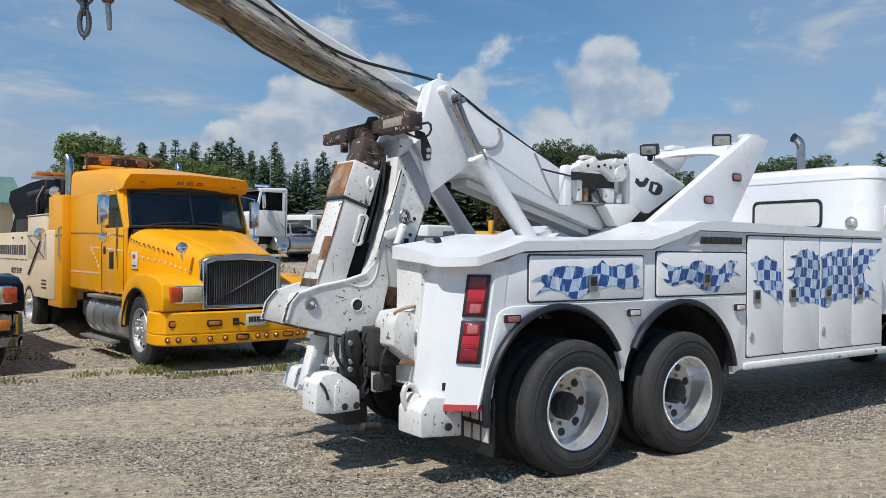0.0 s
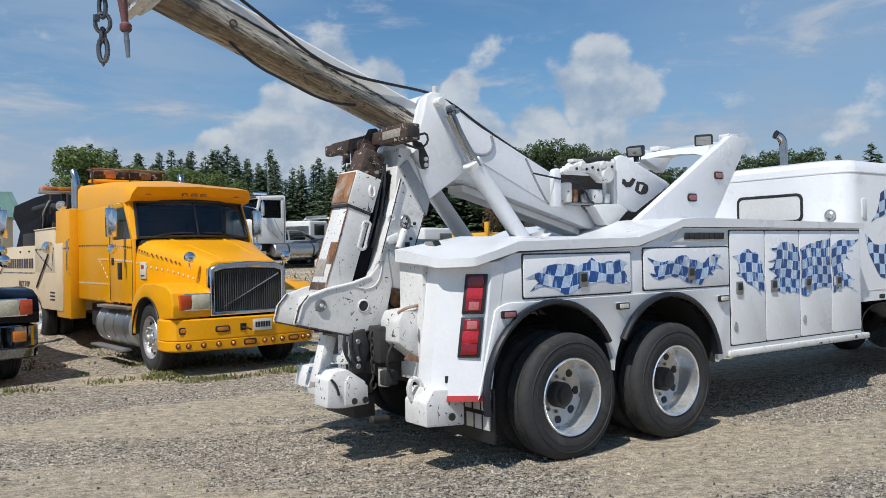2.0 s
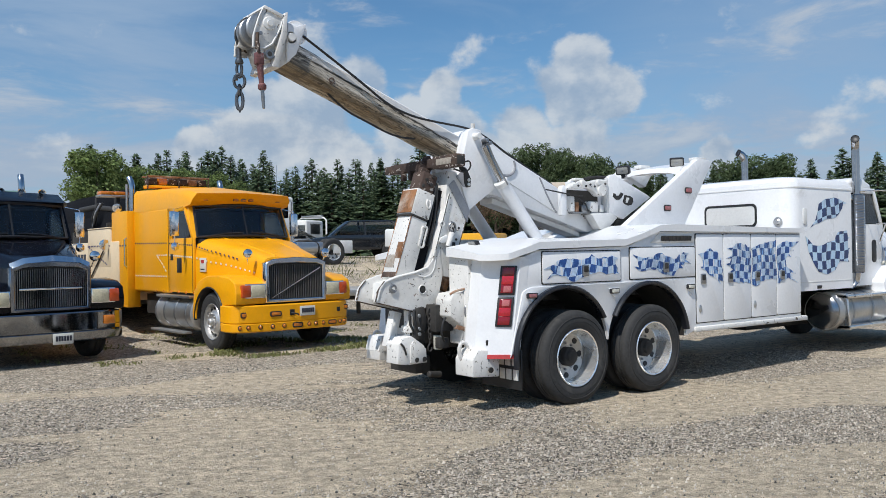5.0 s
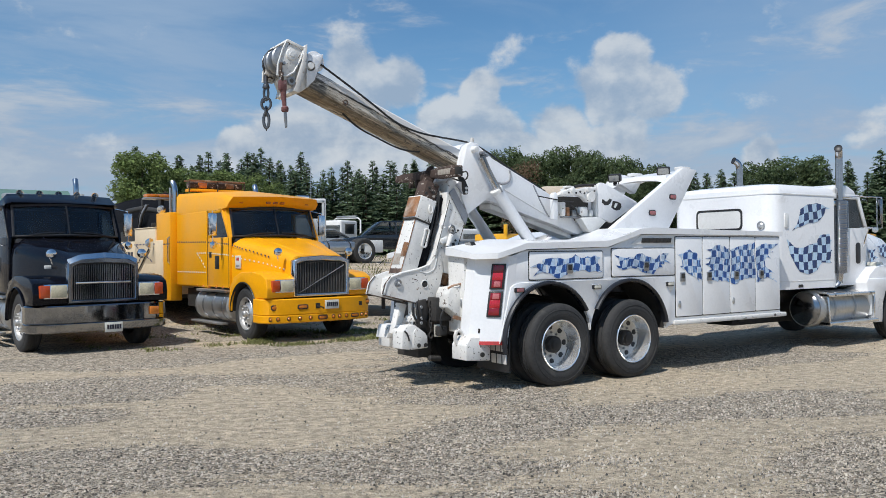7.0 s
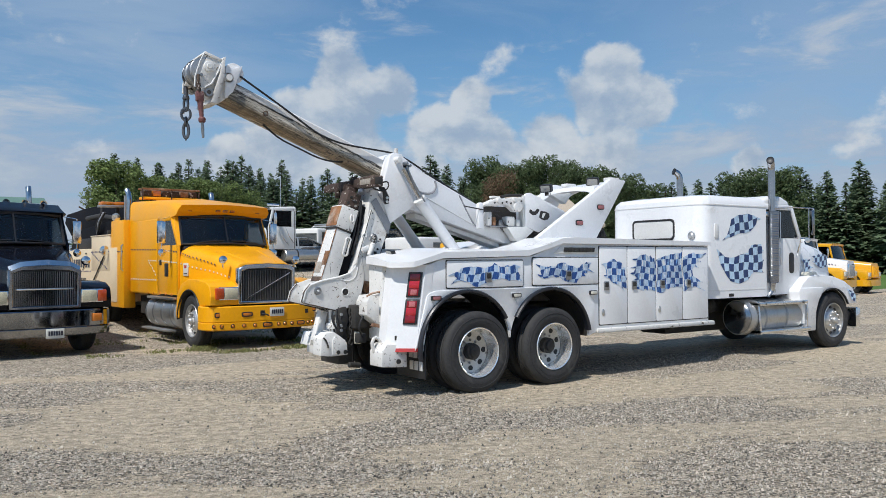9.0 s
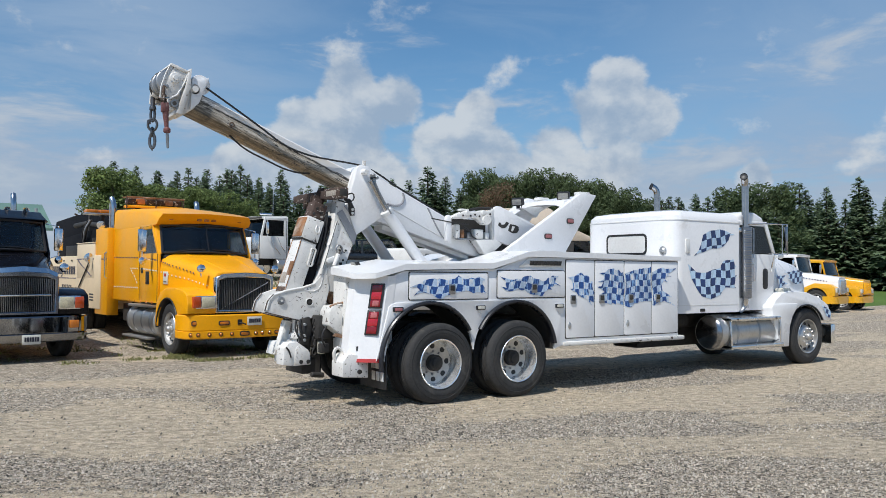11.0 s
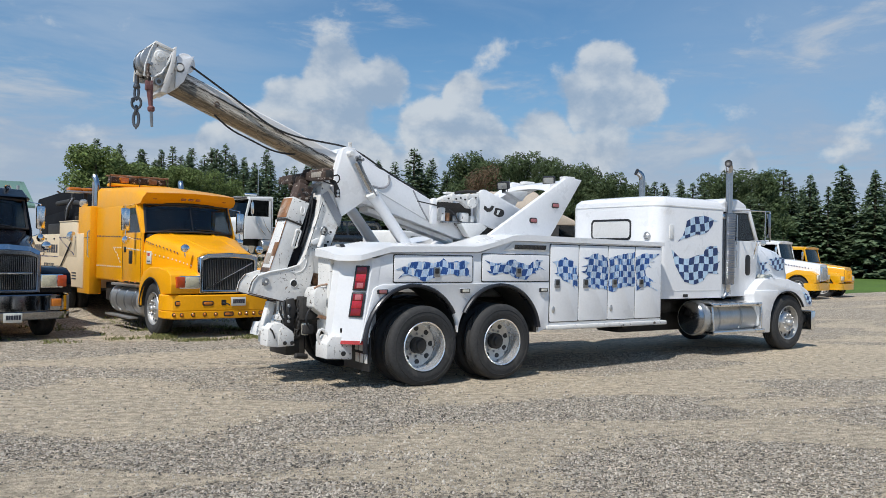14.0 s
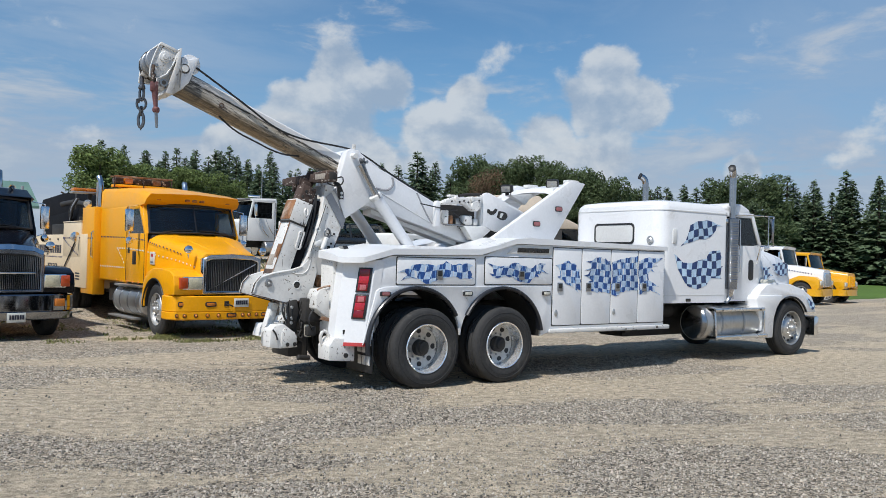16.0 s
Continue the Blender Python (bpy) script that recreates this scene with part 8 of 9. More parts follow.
def car(name, label, paint, at, turn, wagon=False, category="car"):
    """A car or pickup; local x runs from its nose to its tail."""
    t = thing(name, label, category, at, turn)
    prof = [(0.0, 0.30), (-0.02, 0.60), (0.10, 0.80), (1.15, 0.95), (1.35, 0.98), (4.0, 0.98), (4.45, 0.90), (4.55, 0.62), (4.50, 0.32)] + arc(3.65, 0.33, 0.36, 0, 180, 8) + arc(0.85, 0.33, 0.36, 0, 180, 8)
    body = part("body", prism(prof, "y", -0.88, 0.88, 0.05), paint, t)
    if wagon:
        cabin = [(1.05, 0.94), (1.85, 1.55), (3.95, 1.58), (4.42, 0.96)]
    else:
        cabin = [(1.15, 0.94), (1.95, 1.42), (3.1, 1.43), (4.05, 0.96)]
    glassy = part("cabin_glass", prism(cabin, "y", -0.74, 0.74, 0.02), glass_dark, t)
    top = [(x, z) for x, z in cabin[1:3]]
    part("roof", prism([(top[0][0] - 0.06, top[0][1] - 0.03), (top[0][0] + 0.1, top[0][1] + 0.04), (top[1][0] - 0.1, top[1][1] + 0.04), (top[1][0] + 0.06, top[1][1] - 0.03)], "y", -0.72, 0.72, 0.015), paint, t)
    for s in (-1, 1):
        for a, c in ((cabin[0], cabin[1]), (cabin[3], cabin[2]), ((2.55, 0.96), (2.50, top[0][1]))):
            part("pillar", loft([[(a[0], s * 0.76, a[1]), (a[0] + 0.09, s * 0.76, a[1]), (a[0] + 0.09, s * 0.70, a[1]), (a[0], s * 0.70, a[1])], [(c[0], s * 0.745, c[1]), (c[0] + 0.08, s * 0.745, c[1]), (c[0] + 0.08, s * 0.69, c[1]), (c[0], s * 0.69, c[1])]]), paint, t)
        for x in (0.85, 3.65):
            w = part("wheel", lathe([(0.0, 0.02), (0.20, 0.02), (0.21, 0.0), (0.30, 0.0), (0.325, 0.03), (0.325, 0.17), (0, 0.18)], 24, axis_to((x, s * 0.90, 0.325), (x, 0, 0.325))), rubber, t)
            part("rim", lathe([(0, 0.005), (0.06, -0.002), (0.19, 0.006), (0.205, -0.004), (0.205, 0.03), (0, 0.03)], 20, axis_to((x, s * 0.905, 0.325), (x, 0, 0.325))), alu, w)
    part("cabin_inside", box(1.7, 3.4, -0.66, 0.66, 0.80, 1.12, 0.03), dark_seat, t)
    return t


suv = car("black_suv", "dark glossy estate car with silver wheels on the terrace", dark_car, (15.93, 34.02, terrace(16.5, 33.4)), -15.0, wagon=True)
suv.matrix_basis = suv.matrix_basis @ Matrix.Diagonal((1.08, 1.08, 1.12, 1))
car("silver_car", "silver hatchback parked on the terrace behind the trucks", silver_paint, (13.9, 37.5, terrace(15.5, 37.5)), -10.0)
white_tow = thing("white_flatbed", "white flatbed tow truck with a rounded cab guard", "tow truck", (21.2, 46.0, terrace(21.5, 46)), -62.0)
part("cab", box(-1.0, 1.0, 0.0, 1.9, 0.7, 2.35, 0.12, seg=3), white_dull, white_tow)
part("cab_glass", box(-0.92, 0.92, -0.012, 0.4, 1.45, 2.05, 0.05), glass_dark, white_tow)
for x in (-1.012, 0.95):
    part("side_glass", box(x, x + 0.062, 0.45, 1.5, 1.45, 2.08, 0.03), glass_far, white_tow)
    part("window_seal", box(x - 0.003 if x < 0 else x + 0.059, x + 0.003 if x < 0 else x + 0.065, 0.40, 1.55, 2.08, 2.12), black, white_tow)
part("rear_glass", box(-0.62, 0.62, 1.86, 1.912, 1.50, 2.06, 0.03), glass_far, white_tow)
part("cab_guard", tube([(-1.1, 2.1, 0.9), (-1.1, 2.1, 2.4), (-0.9, 2.1, 2.55), (0.9, 2.1, 2.55), (1.1, 2.1, 2.4), (1.1, 2.1, 0.9)], 0.06, 8), white_dull, white_tow)
part("light_bar", box(-0.8, 0.8, 2.0, 2.2, 2.6, 2.72, 0.02), alu_dull, white_tow)
part("flat_bed", box(-1.2, 1.2, 2.3, 7.5, 1.0, 1.15, 0.02), alu_dull, white_tow)
part("nose", box(-0.95, 0.95, -1.1, 0.05, 0.7, 1.35, 0.12, seg=3), white_dull, white_tow)

for x in (-1.02, 1.02):
    for y in (-0.5, 5.6):
        w = part("wheel", lathe([(0, 0.03), (0.20, 0.03), (0.22, 0), (0.36, 0), (0.40, 0.04), (0.40, 0.24), (0, 0.24)], 24, axis_to((x, y, 0.40), (0, y, 0.40))), rubber, white_tow)
        part("rim", lathe([(0, 0.01), (0.08, 0.0), (0.19, 0.02), (0.21, -0.004), (0.21, 0.03), (0, 0.035)], 20, axis_to((x, y, 0.40), (0, y, 0.40))), alu, w)
part("chassis_rail", box(-0.4, 0.4, -0.9, 7.2, 0.55, 0.8, 0.01), chassis, white_tow)

trailer = thing("flat_trailer", "low grey flatbed trailer with a steel frame on gravel", "trailer", (7.95, 17.4, 0.18), -24.0)
part("deck", box(0, 5.0, -1.1, 1.1, 0.52, 0.60, 0.01), plank_grey, trailer)
part("side_rail", box(-0.02, 5.02, -1.13, -1.08, 0.46, 0.62, 0.01), alu_dull, trailer)
part("frame", box(0.3, 4.8, -0.7, 0.7, 0.34, 0.51, 0.02), chassis, trailer)
part("drawbar", box(0.05, 0.35, -0.5, 0.5, 0.32, 0.48, 0.02), chassis, trailer)
part("jack_stand", box(0.9, 1.0, -0.6, -0.5, -0.02, 0.40, 0.01), chassis, trailer)
for x in (3.6, 4.5):
    for s in (-1, 1):
        part("wheel", lathe([(0, 0.02), (0.13, 0.02), (0.14, 0), (0.23, 0), (0.25, 0.03), (0.25, 0.2), (0, 0.2)], 24, axis_to((x, s * 1.05, 0.25), (x, 0, 0.25))), rubber, trailer)

plant = thing("yellow_loader", "yellow machine with white booms behind the tow truck", "machine", (16.2, 20.1, terrace(16.2, 20.1)), 20.0)
plant.matrix_basis = plant.matrix_basis @ Matrix.Diagonal((1.15, 1.15, 1.15, 1))
part("cab", box(-0.7, 0.7, 0, 1.2, 0.4, 1.62, 0.06), yellow_far, plant)
part("post", box(-0.7, -0.60, 0.0, 0.12, 1.55, 1.9, 0.02), yellow_far, plant)
part("cab_window", box(-0.5, 0.55, -0.012, 0.05, 0.95, 1.45, 0.03), glass_dark, plant)
part("boom_arm", tube([(-1.6, -0.2, 0.75), (0.2, -0.25, 1.25), (1.2, -0.2, 1.1)], 0.07, 8), white_dull, plant)
part("boom_arm", tube([(-1.0, -0.3, 0.7), (0.6, -0.35, 1.2)], 0.06, 8), white_dull, plant)
for x in (-0.8, 0.8):
    part("wheel", lathe([(0, 0), (0.42, 0), (0.45, 0.04), (0.45, 0.3), (0, 0.3)], 24, axis_to((x, 0.1, 0.45), (x, 1, 0.45))), rubber, plant)
van = thing("white_box_trailer", "white box body standing behind the tow truck", "trailer", (19.0, 27.1, terrace(19.0, 27.1)), 14.0)
part("box_body", box(-1.3, 1.1, 0, 2.2, 0.80, 1.62, 0.10, seg=3), white_dull, van)
part("dark_window", box(-0.4, 0.7, -0.012, 0.05, 1.15, 1.40, 0.03), glass_dark, van)
part("base_frame", box(-1.3, 1.1, 0.05, 2.15, 0.05, 0.82, 0.02), chassis, van)

tan_truck = thing("tan_box_truck", "tan box truck parked on the far side of the tow truck", "truck", (13.3, 15.5, -0.005), -38.0)
part("roof_box", prism([(0.0, 2.62), (0.0, 3.52), (0.10, 3.58), (1.9, 3.58), (2.6, 2.98), (3.1, 2.74), (3.1, 2.62)], "y", 0.0, 2.2, 0.04), tan_paint, tan_truck)
part("body", box(0.03, 2.6, 0.03, 2.17, 0.95, 2.63, 0.02), chassis, tan_truck)
part("windscreen", prism([(2.59, 1.60), (2.59, 2.63), (3.04, 2.63), (3.4, 1.60)], "y", 0.06, 2.14, 0.02), glass_far, tan_truck)
part("cab", prism([(2.59, 0.55), (2.59, 1.62), (3.42, 1.62), (4.3, 1.45), (4.35, 0.55)], "y", 0.02, 2.18, 0.05), tan_paint, tan_truck)
part("frame", box(0.1, 4.1, 0.4, 1.8, 0.50, 1.06, 0.01), chassis, tan_truck)
for x in (0.8, 3.6):
    for y, way in ((0.05, 1), (2.15, -1)):
        part("wheel", lathe([(0, 0.03), (0.24, 0.03), (0.26, 0.0), (0.45, 0.0), (0.47, 0.03), (0.47, 0.26), (0, 0.26)], 28, axis_to((x, y, 0.475), (x, y + way, 0.475))), rubber, tan_truck)

shed = thing("shed", "low shed with a green sheet-metal roof behind the trucks", "shed", (-2.7, 50.0, terrace(0, 52)), 0.0)
APEX = 5.80 - terrace(0, 52)
part("wall", box(-9, 9, 0, 8, 0, APEX - 1.7), cream, shed)
part("roof", prism([(-0.5, APEX - 1.85), (4.0, APEX - 0.15), (8.5, APEX - 1.85), (8.5, APEX - 1.7), (4.0, APEX), (-0.5, APEX - 1.7)], "x", -9.5, 9.5), green_roof, shed)
for k in range(24):
    part("roof_seam", prism([(-0.5, APEX - 1.70), (4.0, APEX), (4.0, APEX + 0.03), (-0.5, APEX - 1.67)], "x", -9.4 + 0.81 * k, -9.37 + 0.81 * k), green_roof, shed)
pole = thing("metal_pole", "thin grey metal pole standing behind the trucks", "pole", (2.55, 25.0, terrace(2.5, 25)))
part("mast", rod((0, 0, -0.05), (0, 0, 2.6), 0.045, seg=10), alu_dull, pole)

# ---- trees, grass and stones ----


def spruce_mesh(h, r, seed, sparse=1.0):
    """A spruce: tapered trunk, whorls of drooping branches, each with many small tufts of needles."""
    rnd = random.Random(seed)
    verts, faces = [], []

    def tuft(p, d, size, droop):
        side = d.cross(Vector((0, 0, 1)))
        side = side.normalized() if side.length > 1e-3 else Vector((1, 0, 0))
        lift = Vector((0, 0, -droop))
        tip = p + d * size + lift * size
        w = size * rnd.uniform(0.34, 0.52)
        mid = p + d * size * 0.45 + Vector((0, 0, 0.06 * size))
        i = len(verts)
        verts.extend([p, mid + side * w + lift * size * 0.35, tip, mid - side * w + lift * size * 0.35, mid + Vector((0, 0, -0.14 * size))])
        faces.extend([(i, i + 1, i + 4), (i + 1, i + 2, i + 4), (i + 2, i + 3, i + 4), (i + 3, i, i + 4)])

    z = h * 0.04
    while z < h * 0.985:
        k = 1 - z / h
        reach = r * (k ** 0.95) * rnd.uniform(0.80, 1.08) + 0.04
        n = max(3, int((5 if k > 0.3 else 4) * sparse))
        a0 = rnd.uniform(0, 6.28)
        for b in range(n):
            a = a0 + 6.283 * b / n + rnd.uniform(-0.5, 0.5)
            d = Vector((math.cos(a), math.sin(a), 0))
            zb = z + rnd.uniform(-0.16, 0.16)
            length = reach * rnd.uniform(0.62, 1.16)
            rise = (0.25 if k < 0.3 else -0.16 - 0.10 * k) + rnd.uniform(-0.12, 0.12)
            m = max(2, int(length / 0.42))
            for s in range(m):
                f = (s + 0.7) / m
                if f < 0.30 and k > 0.3:
                    continue
                p = Vector((0, 0, zb)) + d * length * f + Vector((0, 0, length * f * rise + 0.16 * f * f))
                size = (0.58 + 0.36 * (1 - f)) * rnd.uniform(0.7, 1.25) * (0.26 + 0.85 * k)
                for sgn in (-1, 0, 1):
                    dd = (Matrix.Rotation(sgn * rnd.uniform(0.5, 1.2), 3, "Z") @ d)
                    tuft(p + Vector((0, 0, rnd.uniform(-0.06, 0.06))), dd, size * (1.0 if sgn == 0 else 0.85), rnd.uniform(0.0, 0.75))
        z += (0.20 + 0.09 * k) * rnd.uniform(0.8, 1.2)
    tuft(Vector((0, 0, h * 0.97)), Vector((0.02, 0, 1)), 0.03 * h, -0.2)
    me = bpy.data.meshes.new("crown")
    me.from_pydata([tuple(v) for v in verts], [], faces)
    return me


def leafy_mesh(lobes, count, leaf, seed, slim=1.0):
    """A broad crown: leaves and small sprays on and inside several uneven lobes, with gaps between them."""
    rnd = random.Random(seed)
    verts, faces = [], []
    total = sum(r * r for *_, r in lobes)
    for x, y, z, r in lobes:
        for _ in range(int(count * r * r / total)):
            v = Vector((rnd.gauss(0, 1), rnd.gauss(0, 1), rnd.gauss(0, 1))).normalized()
            k = r * (0.62 + 0.46 * rnd.random() ** 0.5) * (0.86 + 0.34 * noise.noise(v * 2.3 + Vector((x, y, z))))
            p = Vector((x, y, z)) + v * k
            n = (v + Vector((rnd.uniform(-1, 1), rnd.uniform(-1, 1), rnd.uniform(-0.4, 1)))).normalized()
            u = n.orthogonal().normalized()
            w = n.cross(u)
            s, t = leaf * rnd.uniform(0.6, 1.3), leaf * slim * rnd.uniform(0.4, 0.8)
            i = len(verts)
            verts.extend([p - u * s, p + w * t + n * 0.2 * s, p + u * s, p - w * t + n * 0.2 * s])
            faces.append((i, i + 1, i + 2, i + 3))
    me = bpy.data.meshes.new("crown")
    me.from_pydata([tuple(v) for v in verts], [], faces)
    return me


def trunk_mesh(h, r, limbs=(), seed=0):
    rnd = random.Random(seed)
    b = rod((0, 0, -0.2), (0, 0, h), r, r * 0.25, 10)
    for z, a, length in limbs:
        d = Vector((math.cos(a), math.sin(a), 0.7))
        tube([(0, 0, z), Vector((0, 0, z)) + d * length * 0.5 + Vector((0, 0, 0.05)), Vector((0, 0, z)) + d * length], r * 0.28, 6, b)
    return b


def make_tree(name, label, crown_me, mats, h, r, limbs=(), group="woods"):
    t = thing(name, label, "tree", (0, 0, 0), 0, group)
    part("trunk", trunk_mesh(h, r, limbs), bark, t)
    for m in mats:
        crown_me.materials.append(m)
    c = new("crown", crown_me)
    c.parent = t
    return t


spruces = [make_tree("spruce", "tall dark green spruce tree in the woods behind the yard", spruce_mesh(h, r, s, sp), [spruce_green], h * 0.95, 0.16)
           for h, r, s, sp in ((10.0, 2.9, 1, 1.25), (10.0, 2.4, 2, 1.25), (10.0, 3.2, 3, 1.15), (10.0, 2.1, 4, 1.3), (10.0, 2.7, 5, 1.1))]
rl = random.Random(77)


def lobes_of(seed, h, spread, n):
    r = random.Random(seed)
    out = [(0, 0, h * 0.62, spread * 0.62)]
    for _ in range(n):
        a, k = r.uniform(0, 6.28), r.uniform(0.35, 0.85)
        z = h * r.uniform(0.30, 0.92)
        room = 1.0 - abs(z / h - 0.55) * 0.9
        out.append((math.cos(a) * spread * k * room, math.sin(a) * spread * k * room, z, spread * r.uniform(0.22, 0.42)))
    return out


MAIN_LIMBS = ((2.0, 0.3, 2.0), (2.8, 2.2, 2.2), (3.5, 4.1, 2.0), (4.2, 5.4, 1.6), (5.0, 1.2, 1.4))
maples = [make_tree("broadleaf_tree", "bright green broadleaf tree at the edge of the yard", leafy_mesh(lobes_of(s, 8.0, 2.6, 26), 15000, 0.10, s), [leaf_green], 6.6, 0.2, MAIN_LIMBS) for s in (11, 12)]
pines = [make_tree("pine", "dense rounded pine tree in the woods behind the yard", leafy_mesh(lobes_of(s, 10.0, 3.2, 30), 14000, 0.155, s, 0.75), [pine_green], 8.6, 0.24, MAIN_LIMBS) for s in (21, 22)]
dry_pine = make_tree("dry_pine", "pine tree with rusty brown dying needles", leafy_mesh(lobes_of(34, 8.0, 2.9, 34), 4200, 0.13, 31, 0.9), [leaf_brown], 7.0, 0.2, MAIN_LIMBS)
EYE0 = Vector((-1.35, -3.9))


def at_bearing(bearing, dist):
    """A place by its bearing (degrees from +y towards +x) and distance from the far end of the walk."""
    a = radians(bearing)
    return EYE0.x + dist * math.sin(a), EYE0.y + dist * math.cos(a)


used = {}


def plant_tree(kind, bearing, dist, h, base, wide=1.0):
    if bearing > 56.5:
        # beyond the lawn the wood stands farther off and is taller
        dist, h = dist * 1.7, 1.67 + (h - 1.67) * 1.7
    x, y = at_bearing(bearing, dist)
    k = h / base
    m = Matrix.Translation((x, y, ground_height(x, y) - 0.05)) @ Matrix.Rotation(rl.uniform(0, 6.28), 4, "Z") @ Matrix.Diagonal((k * wide, k * wide, k, 1))
    if kind.name not in used:
        used[kind.name] = True
        kind.matrix_basis = m
        return
    o = copy_thing(kind, Matrix())
    o.matrix_basis = m


def woods():
    # a wall of spruces behind the yard, three rows deep
    b = 12.4
    while b < 76.0:
        for dist, hh in ((61, 0.78), (67, 0.98), (75, 1.1)):
            if dist == 75 and rl.random() < 0.65:
                continue
            h = rl.uniform(6.4, 7.6) * hh * (1.14 if b < 23 else 1.08 if b < 38 else 1.0)
            plant_tree(rl.choice(spruces), b + rl.uniform(-0.5, 0.5), dist + rl.uniform(-3, 3), h, 10.0, rl.uniform(1.1, 1.4) * (1.35 if dist == 61 else 1.0))
        b += rl.uniform(0.56, 0.86)
    b = 48.0
    while b < 74.0:
        plant_tree(rl.choice(spruces), b, rl.uniform(55, 60), rl.uniform(6.0, 7.4), 10.0, rl.uniform(1.2, 1.5))
        b += rl.uniform(1.0, 1.5)
    # broad trees at the left edge, pines behind the pylon, spruces by the lawn
    for bearing, dist, h in ((11.1, 52, 3.2), (11.6, 50, 4.2), (13.6, 49, 5.0), (14.9, 51, 5.2), (16.5, 52, 5.3), (18.1, 52, 5.2), (19.7, 53, 5.0), (21.2, 54, 4.7), (6.5, 75, 3.6), (3.0, 78, 3.4), (-1.0, 80, 3.6)):
        plant_tree(rl.choice(maples), bearing, dist, h, 8.0)
    plant_tree(maples[0], 12.1, 47, 5.7, 8.0, 1.22)
    for bearing, dist, h in ((38.4, 58, 6.9), (40.4, 58, 7.5), (42.4, 57, 7.2), (44.4, 58, 7.1), (46.2, 57, 6.6), (47.8, 59, 6.4), (53.8, 62, 8.0), (56.3, 63, 8.2), (37.0, 60, 7.6)):
        plant_tree(rl.choice(pines), bearing, dist, h, 10.0, 0.9)
    plant_tree(dry_pine, 38.0, 56.5, 6.3, 8.0, 0.8)
    for bearing, dist, h in ((33.0, 60, 8.0), (36.2, 62, 7.4), (48.6, 66, 7.5), (49.5, 68, 7.9), (50.3, 66, 7.3), (51.2, 68, 8.0), (52.0, 66, 7.6), (52.7, 68, 7.8), (54.9, 66, 8.3), (57.6, 58, 7.6), (59.3, 61, 7.0), (61.0, 60, 8.1), (62.9, 60, 7.4), (64.6, 58, 8.2), (66.2, 60, 7.6), (67.8, 58, 8.2), (69.4, 60, 8.0), (71, 58, 8.4)):
        plant_tree(rl.choice(spruces), bearing, dist, h, 10.0, 1.5)


woods()


def scatter(name, label, category, mat, count, place, make, seed):
    rnd = random.Random(seed)
    verts, faces = [], []
    for _ in range(count):
        p = place(rnd)
        if p is None:
            continue
        vs, fs = make(rnd, p)
        i = len(verts)
        verts.extend(vs)
        faces.extend([tuple(i + k for k in f) for f in fs])
    me = bpy.data.meshes.new(name)
    me.from_pydata(verts, [], faces)
    me.materials.append(mat)
    return tagged(new(name, me), label, category, kind="stuff")


def pebble(rnd, p):
    x, y, s = p
    z = ground_height(x, y)
    a, f = rnd.uniform(0, 6.28), rnd.uniform(0.5, 0.9)
    ring = [(x + s * math.cos(a + k * 1.571) * rnd.uniform(0.8, 1.2), y + s * math.sin(a + k * 1.571) * rnd.uniform(0.8, 1.2) * f, z - 0.002) for k in range(4)]
    h = s * rnd.uniform(0.8, 1.4)
    dx, dy = s * 0.4 * math.cos(a + 0.8), s * 0.4 * f * math.sin(a + 0.8)
    return ring + [(x + dx, y + dy, z + h), (x - dx, y - dy, z + h * rnd.uniform(0.7, 1.0))], [(0, 1, 4), (1, 2, 5, 4), (2, 3, 5), (3, 0, 4, 5)]


def yard_place(rnd):
    # thicker near the middle of the yard, in drifts between the tracks
    for _ in range(6):
        d, a = 11.0 * rnd.random() ** 0.75, rnd.uniform(0.0, 6.283)
        x, y = 2.4 + d * math.sin(a), 1.6 + 0.8 * d * math.cos(a)
        if 1.08 - 0.95 * dust_zone(x, y) > rnd.random():
            return x, y, 0.0065 + 0.0105 * rnd.random() ** 2.2
    return None


scatter("loose_gravel", "loose grey gravel stones scattered over the yard", "gravel", stone_mat, 80000, yard_place, pebble, 5)


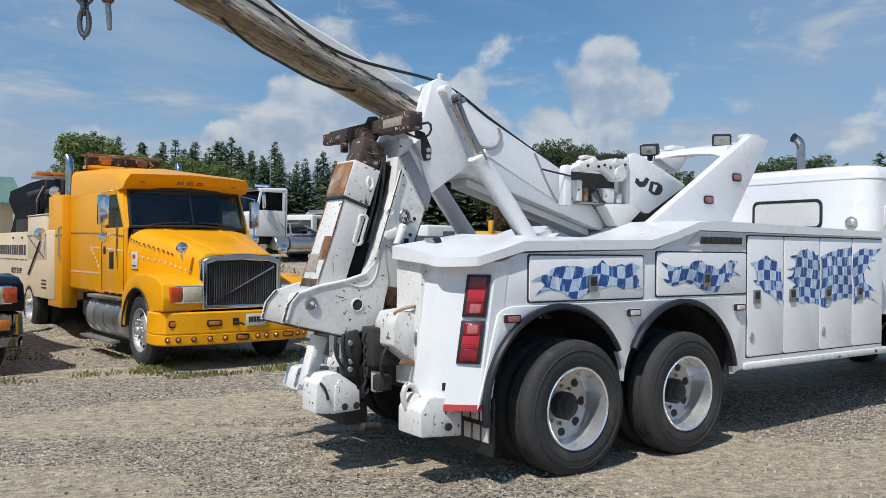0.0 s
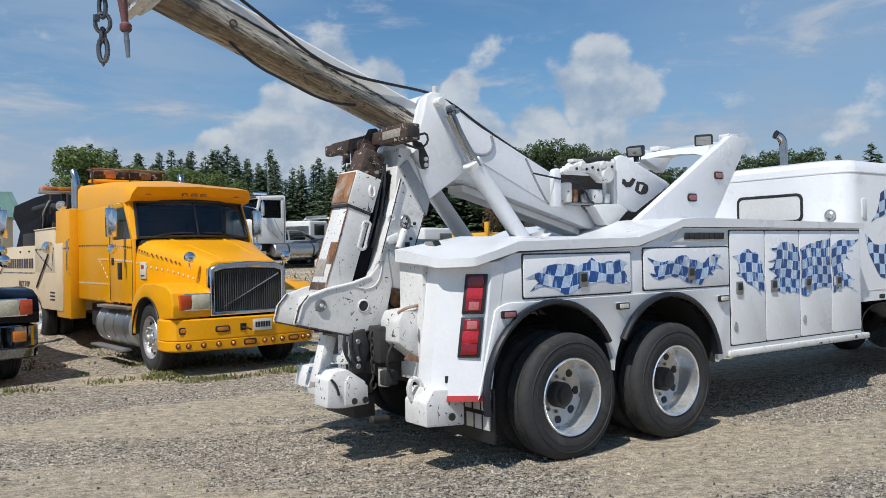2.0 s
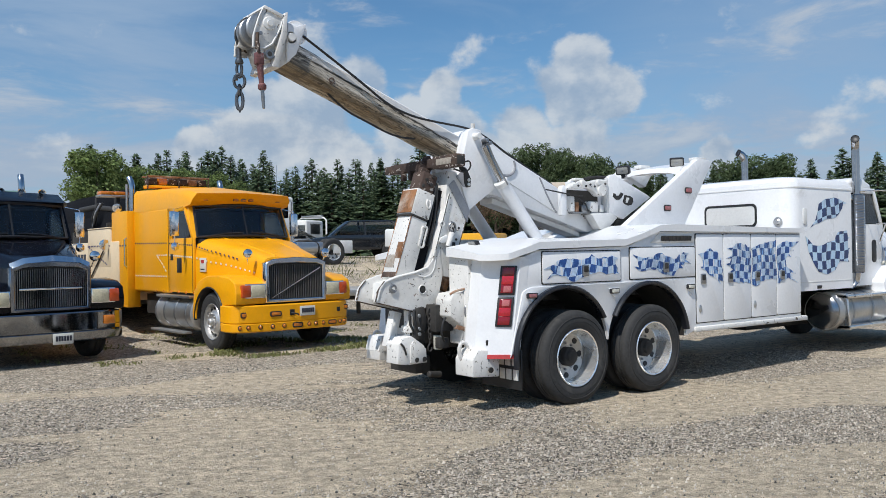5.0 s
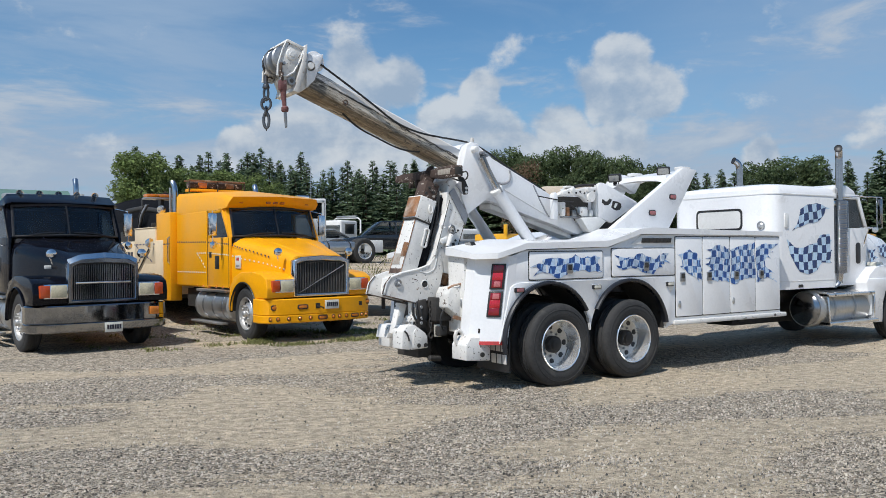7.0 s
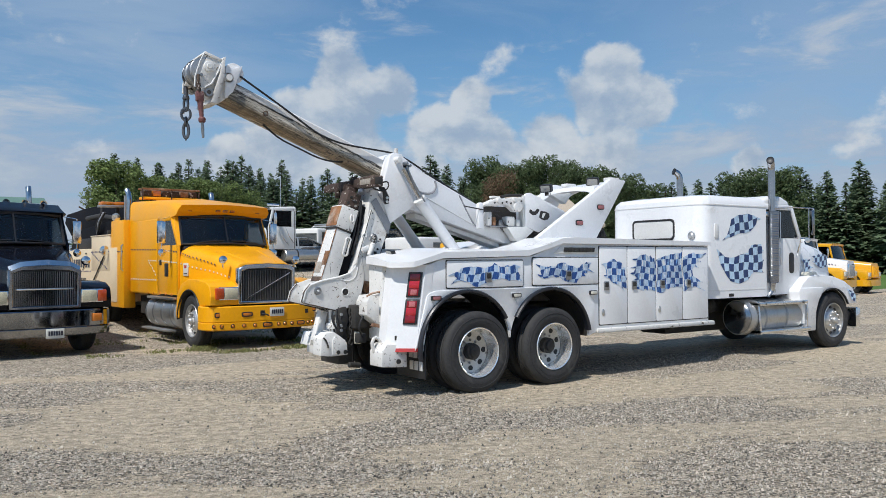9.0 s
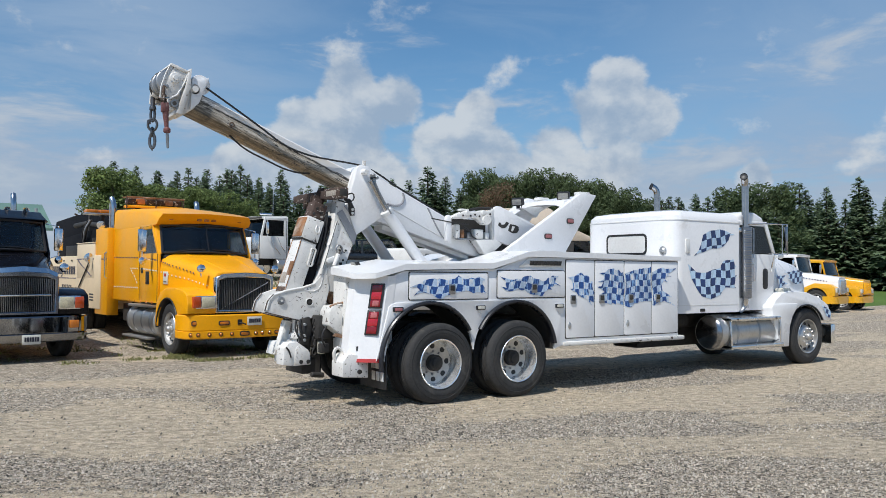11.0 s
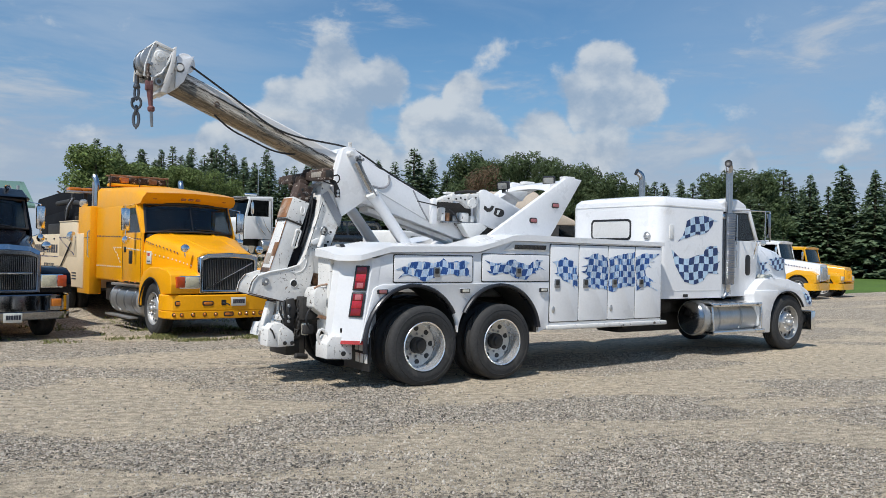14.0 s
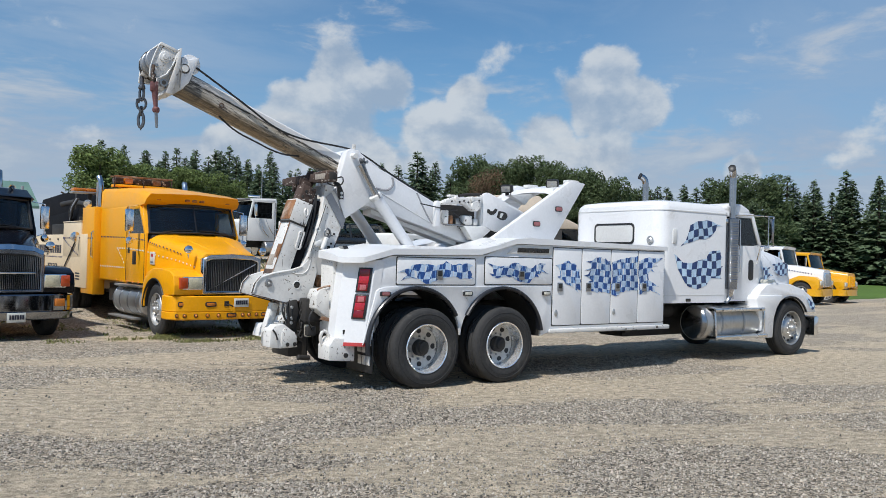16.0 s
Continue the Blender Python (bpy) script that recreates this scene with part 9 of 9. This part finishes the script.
def blade(rnd, p):
    x, y, h = p
    z = ground_height(x, y)
    a = rnd.uniform(0, 6.28)
    w, lean = 0.008 + 0.012 * rnd.random(), rnd.uniform(0.2, 1.3) * h
    cx, cy = math.cos(a), math.sin(a)
    return [(x - cy * w, y + cx * w, z - 0.01), (x + cy * w, y - cx * w, z - 0.01), (x + cx * lean * 0.4 + cy * w * 0.8, y + cy * lean * 0.4 - cx * w * 0.8, z + h * 0.6), (x + cx * lean, y + cy * lean, z + h)], [(0, 1, 2), (0, 2, 3)]


def weed_place(rnd):
    t = rnd.random()
    if t < 0.62:
        x, y = rnd.uniform(1.2, 6.4), rnd.uniform(11.0, 13.6)
    else:
        x, y = rnd.uniform(0.5, 8.0), rnd.uniform(11.2, 17.0)
    if noise.noise((x * 1.3, y * 1.3, 7.0)) + (0.25 if 4.9 < x < 6.6 and y < 13 else 0.0) < rnd.uniform(0.05, 0.55):
        return None
    return x, y, rnd.uniform(0.015, 0.065)


scatter("weeds", "patchy green weeds and grass between the parked trucks", "weeds", weed_green, 20000, weed_place, blade, 6)


def bank_weed(rnd):
    x, y = rnd.uniform(5, 22), rnd.uniform(19, 32)
    if noise.noise((x * 0.6, y * 0.6, 3.0)) < rnd.uniform(0.0, 0.5):
        return None
    return x, y, rnd.uniform(0.06, 0.3)


scatter("bank_weeds", "tall dark weeds along the gravel terrace", "weeds", weed_green, 3500, bank_weed, blade, 8)


def lawn():
    """Mown grass from the gravel's edge back to the far wood."""
    xs, rows = [41.0 + 4.5 * i for i in range(26)], [0.0, 0.6, 2, 4, 7, 11, 16, 22, 30, 40, 52, 66, 82]
    verts = []
    for d in rows:
        for x in xs:
            y = 19.1 + 0.25 * (x - 42.8) + d + (0.25 * math.sin(1.7 * x) if d < 1 else 0.0)
            verts.append((x, y, ground_height(x, y) + (-0.02 if d == 0 else 0.04)))
    n = len(xs)
    me = bpy.data.meshes.new("lawn")
    me.from_pydata(verts, [], [(j * n + i, j * n + i + 1, (j + 1) * n + i + 1, (j + 1) * n + i) for j in range(len(rows) - 1) for i in range(n - 1)])
    me.materials.append(lawn_mat)
    me.shade_smooth()
    tagged(new("lawn", me), "mown green lawn at the edge of the yard", "lawn", kind="structure")


lawn()
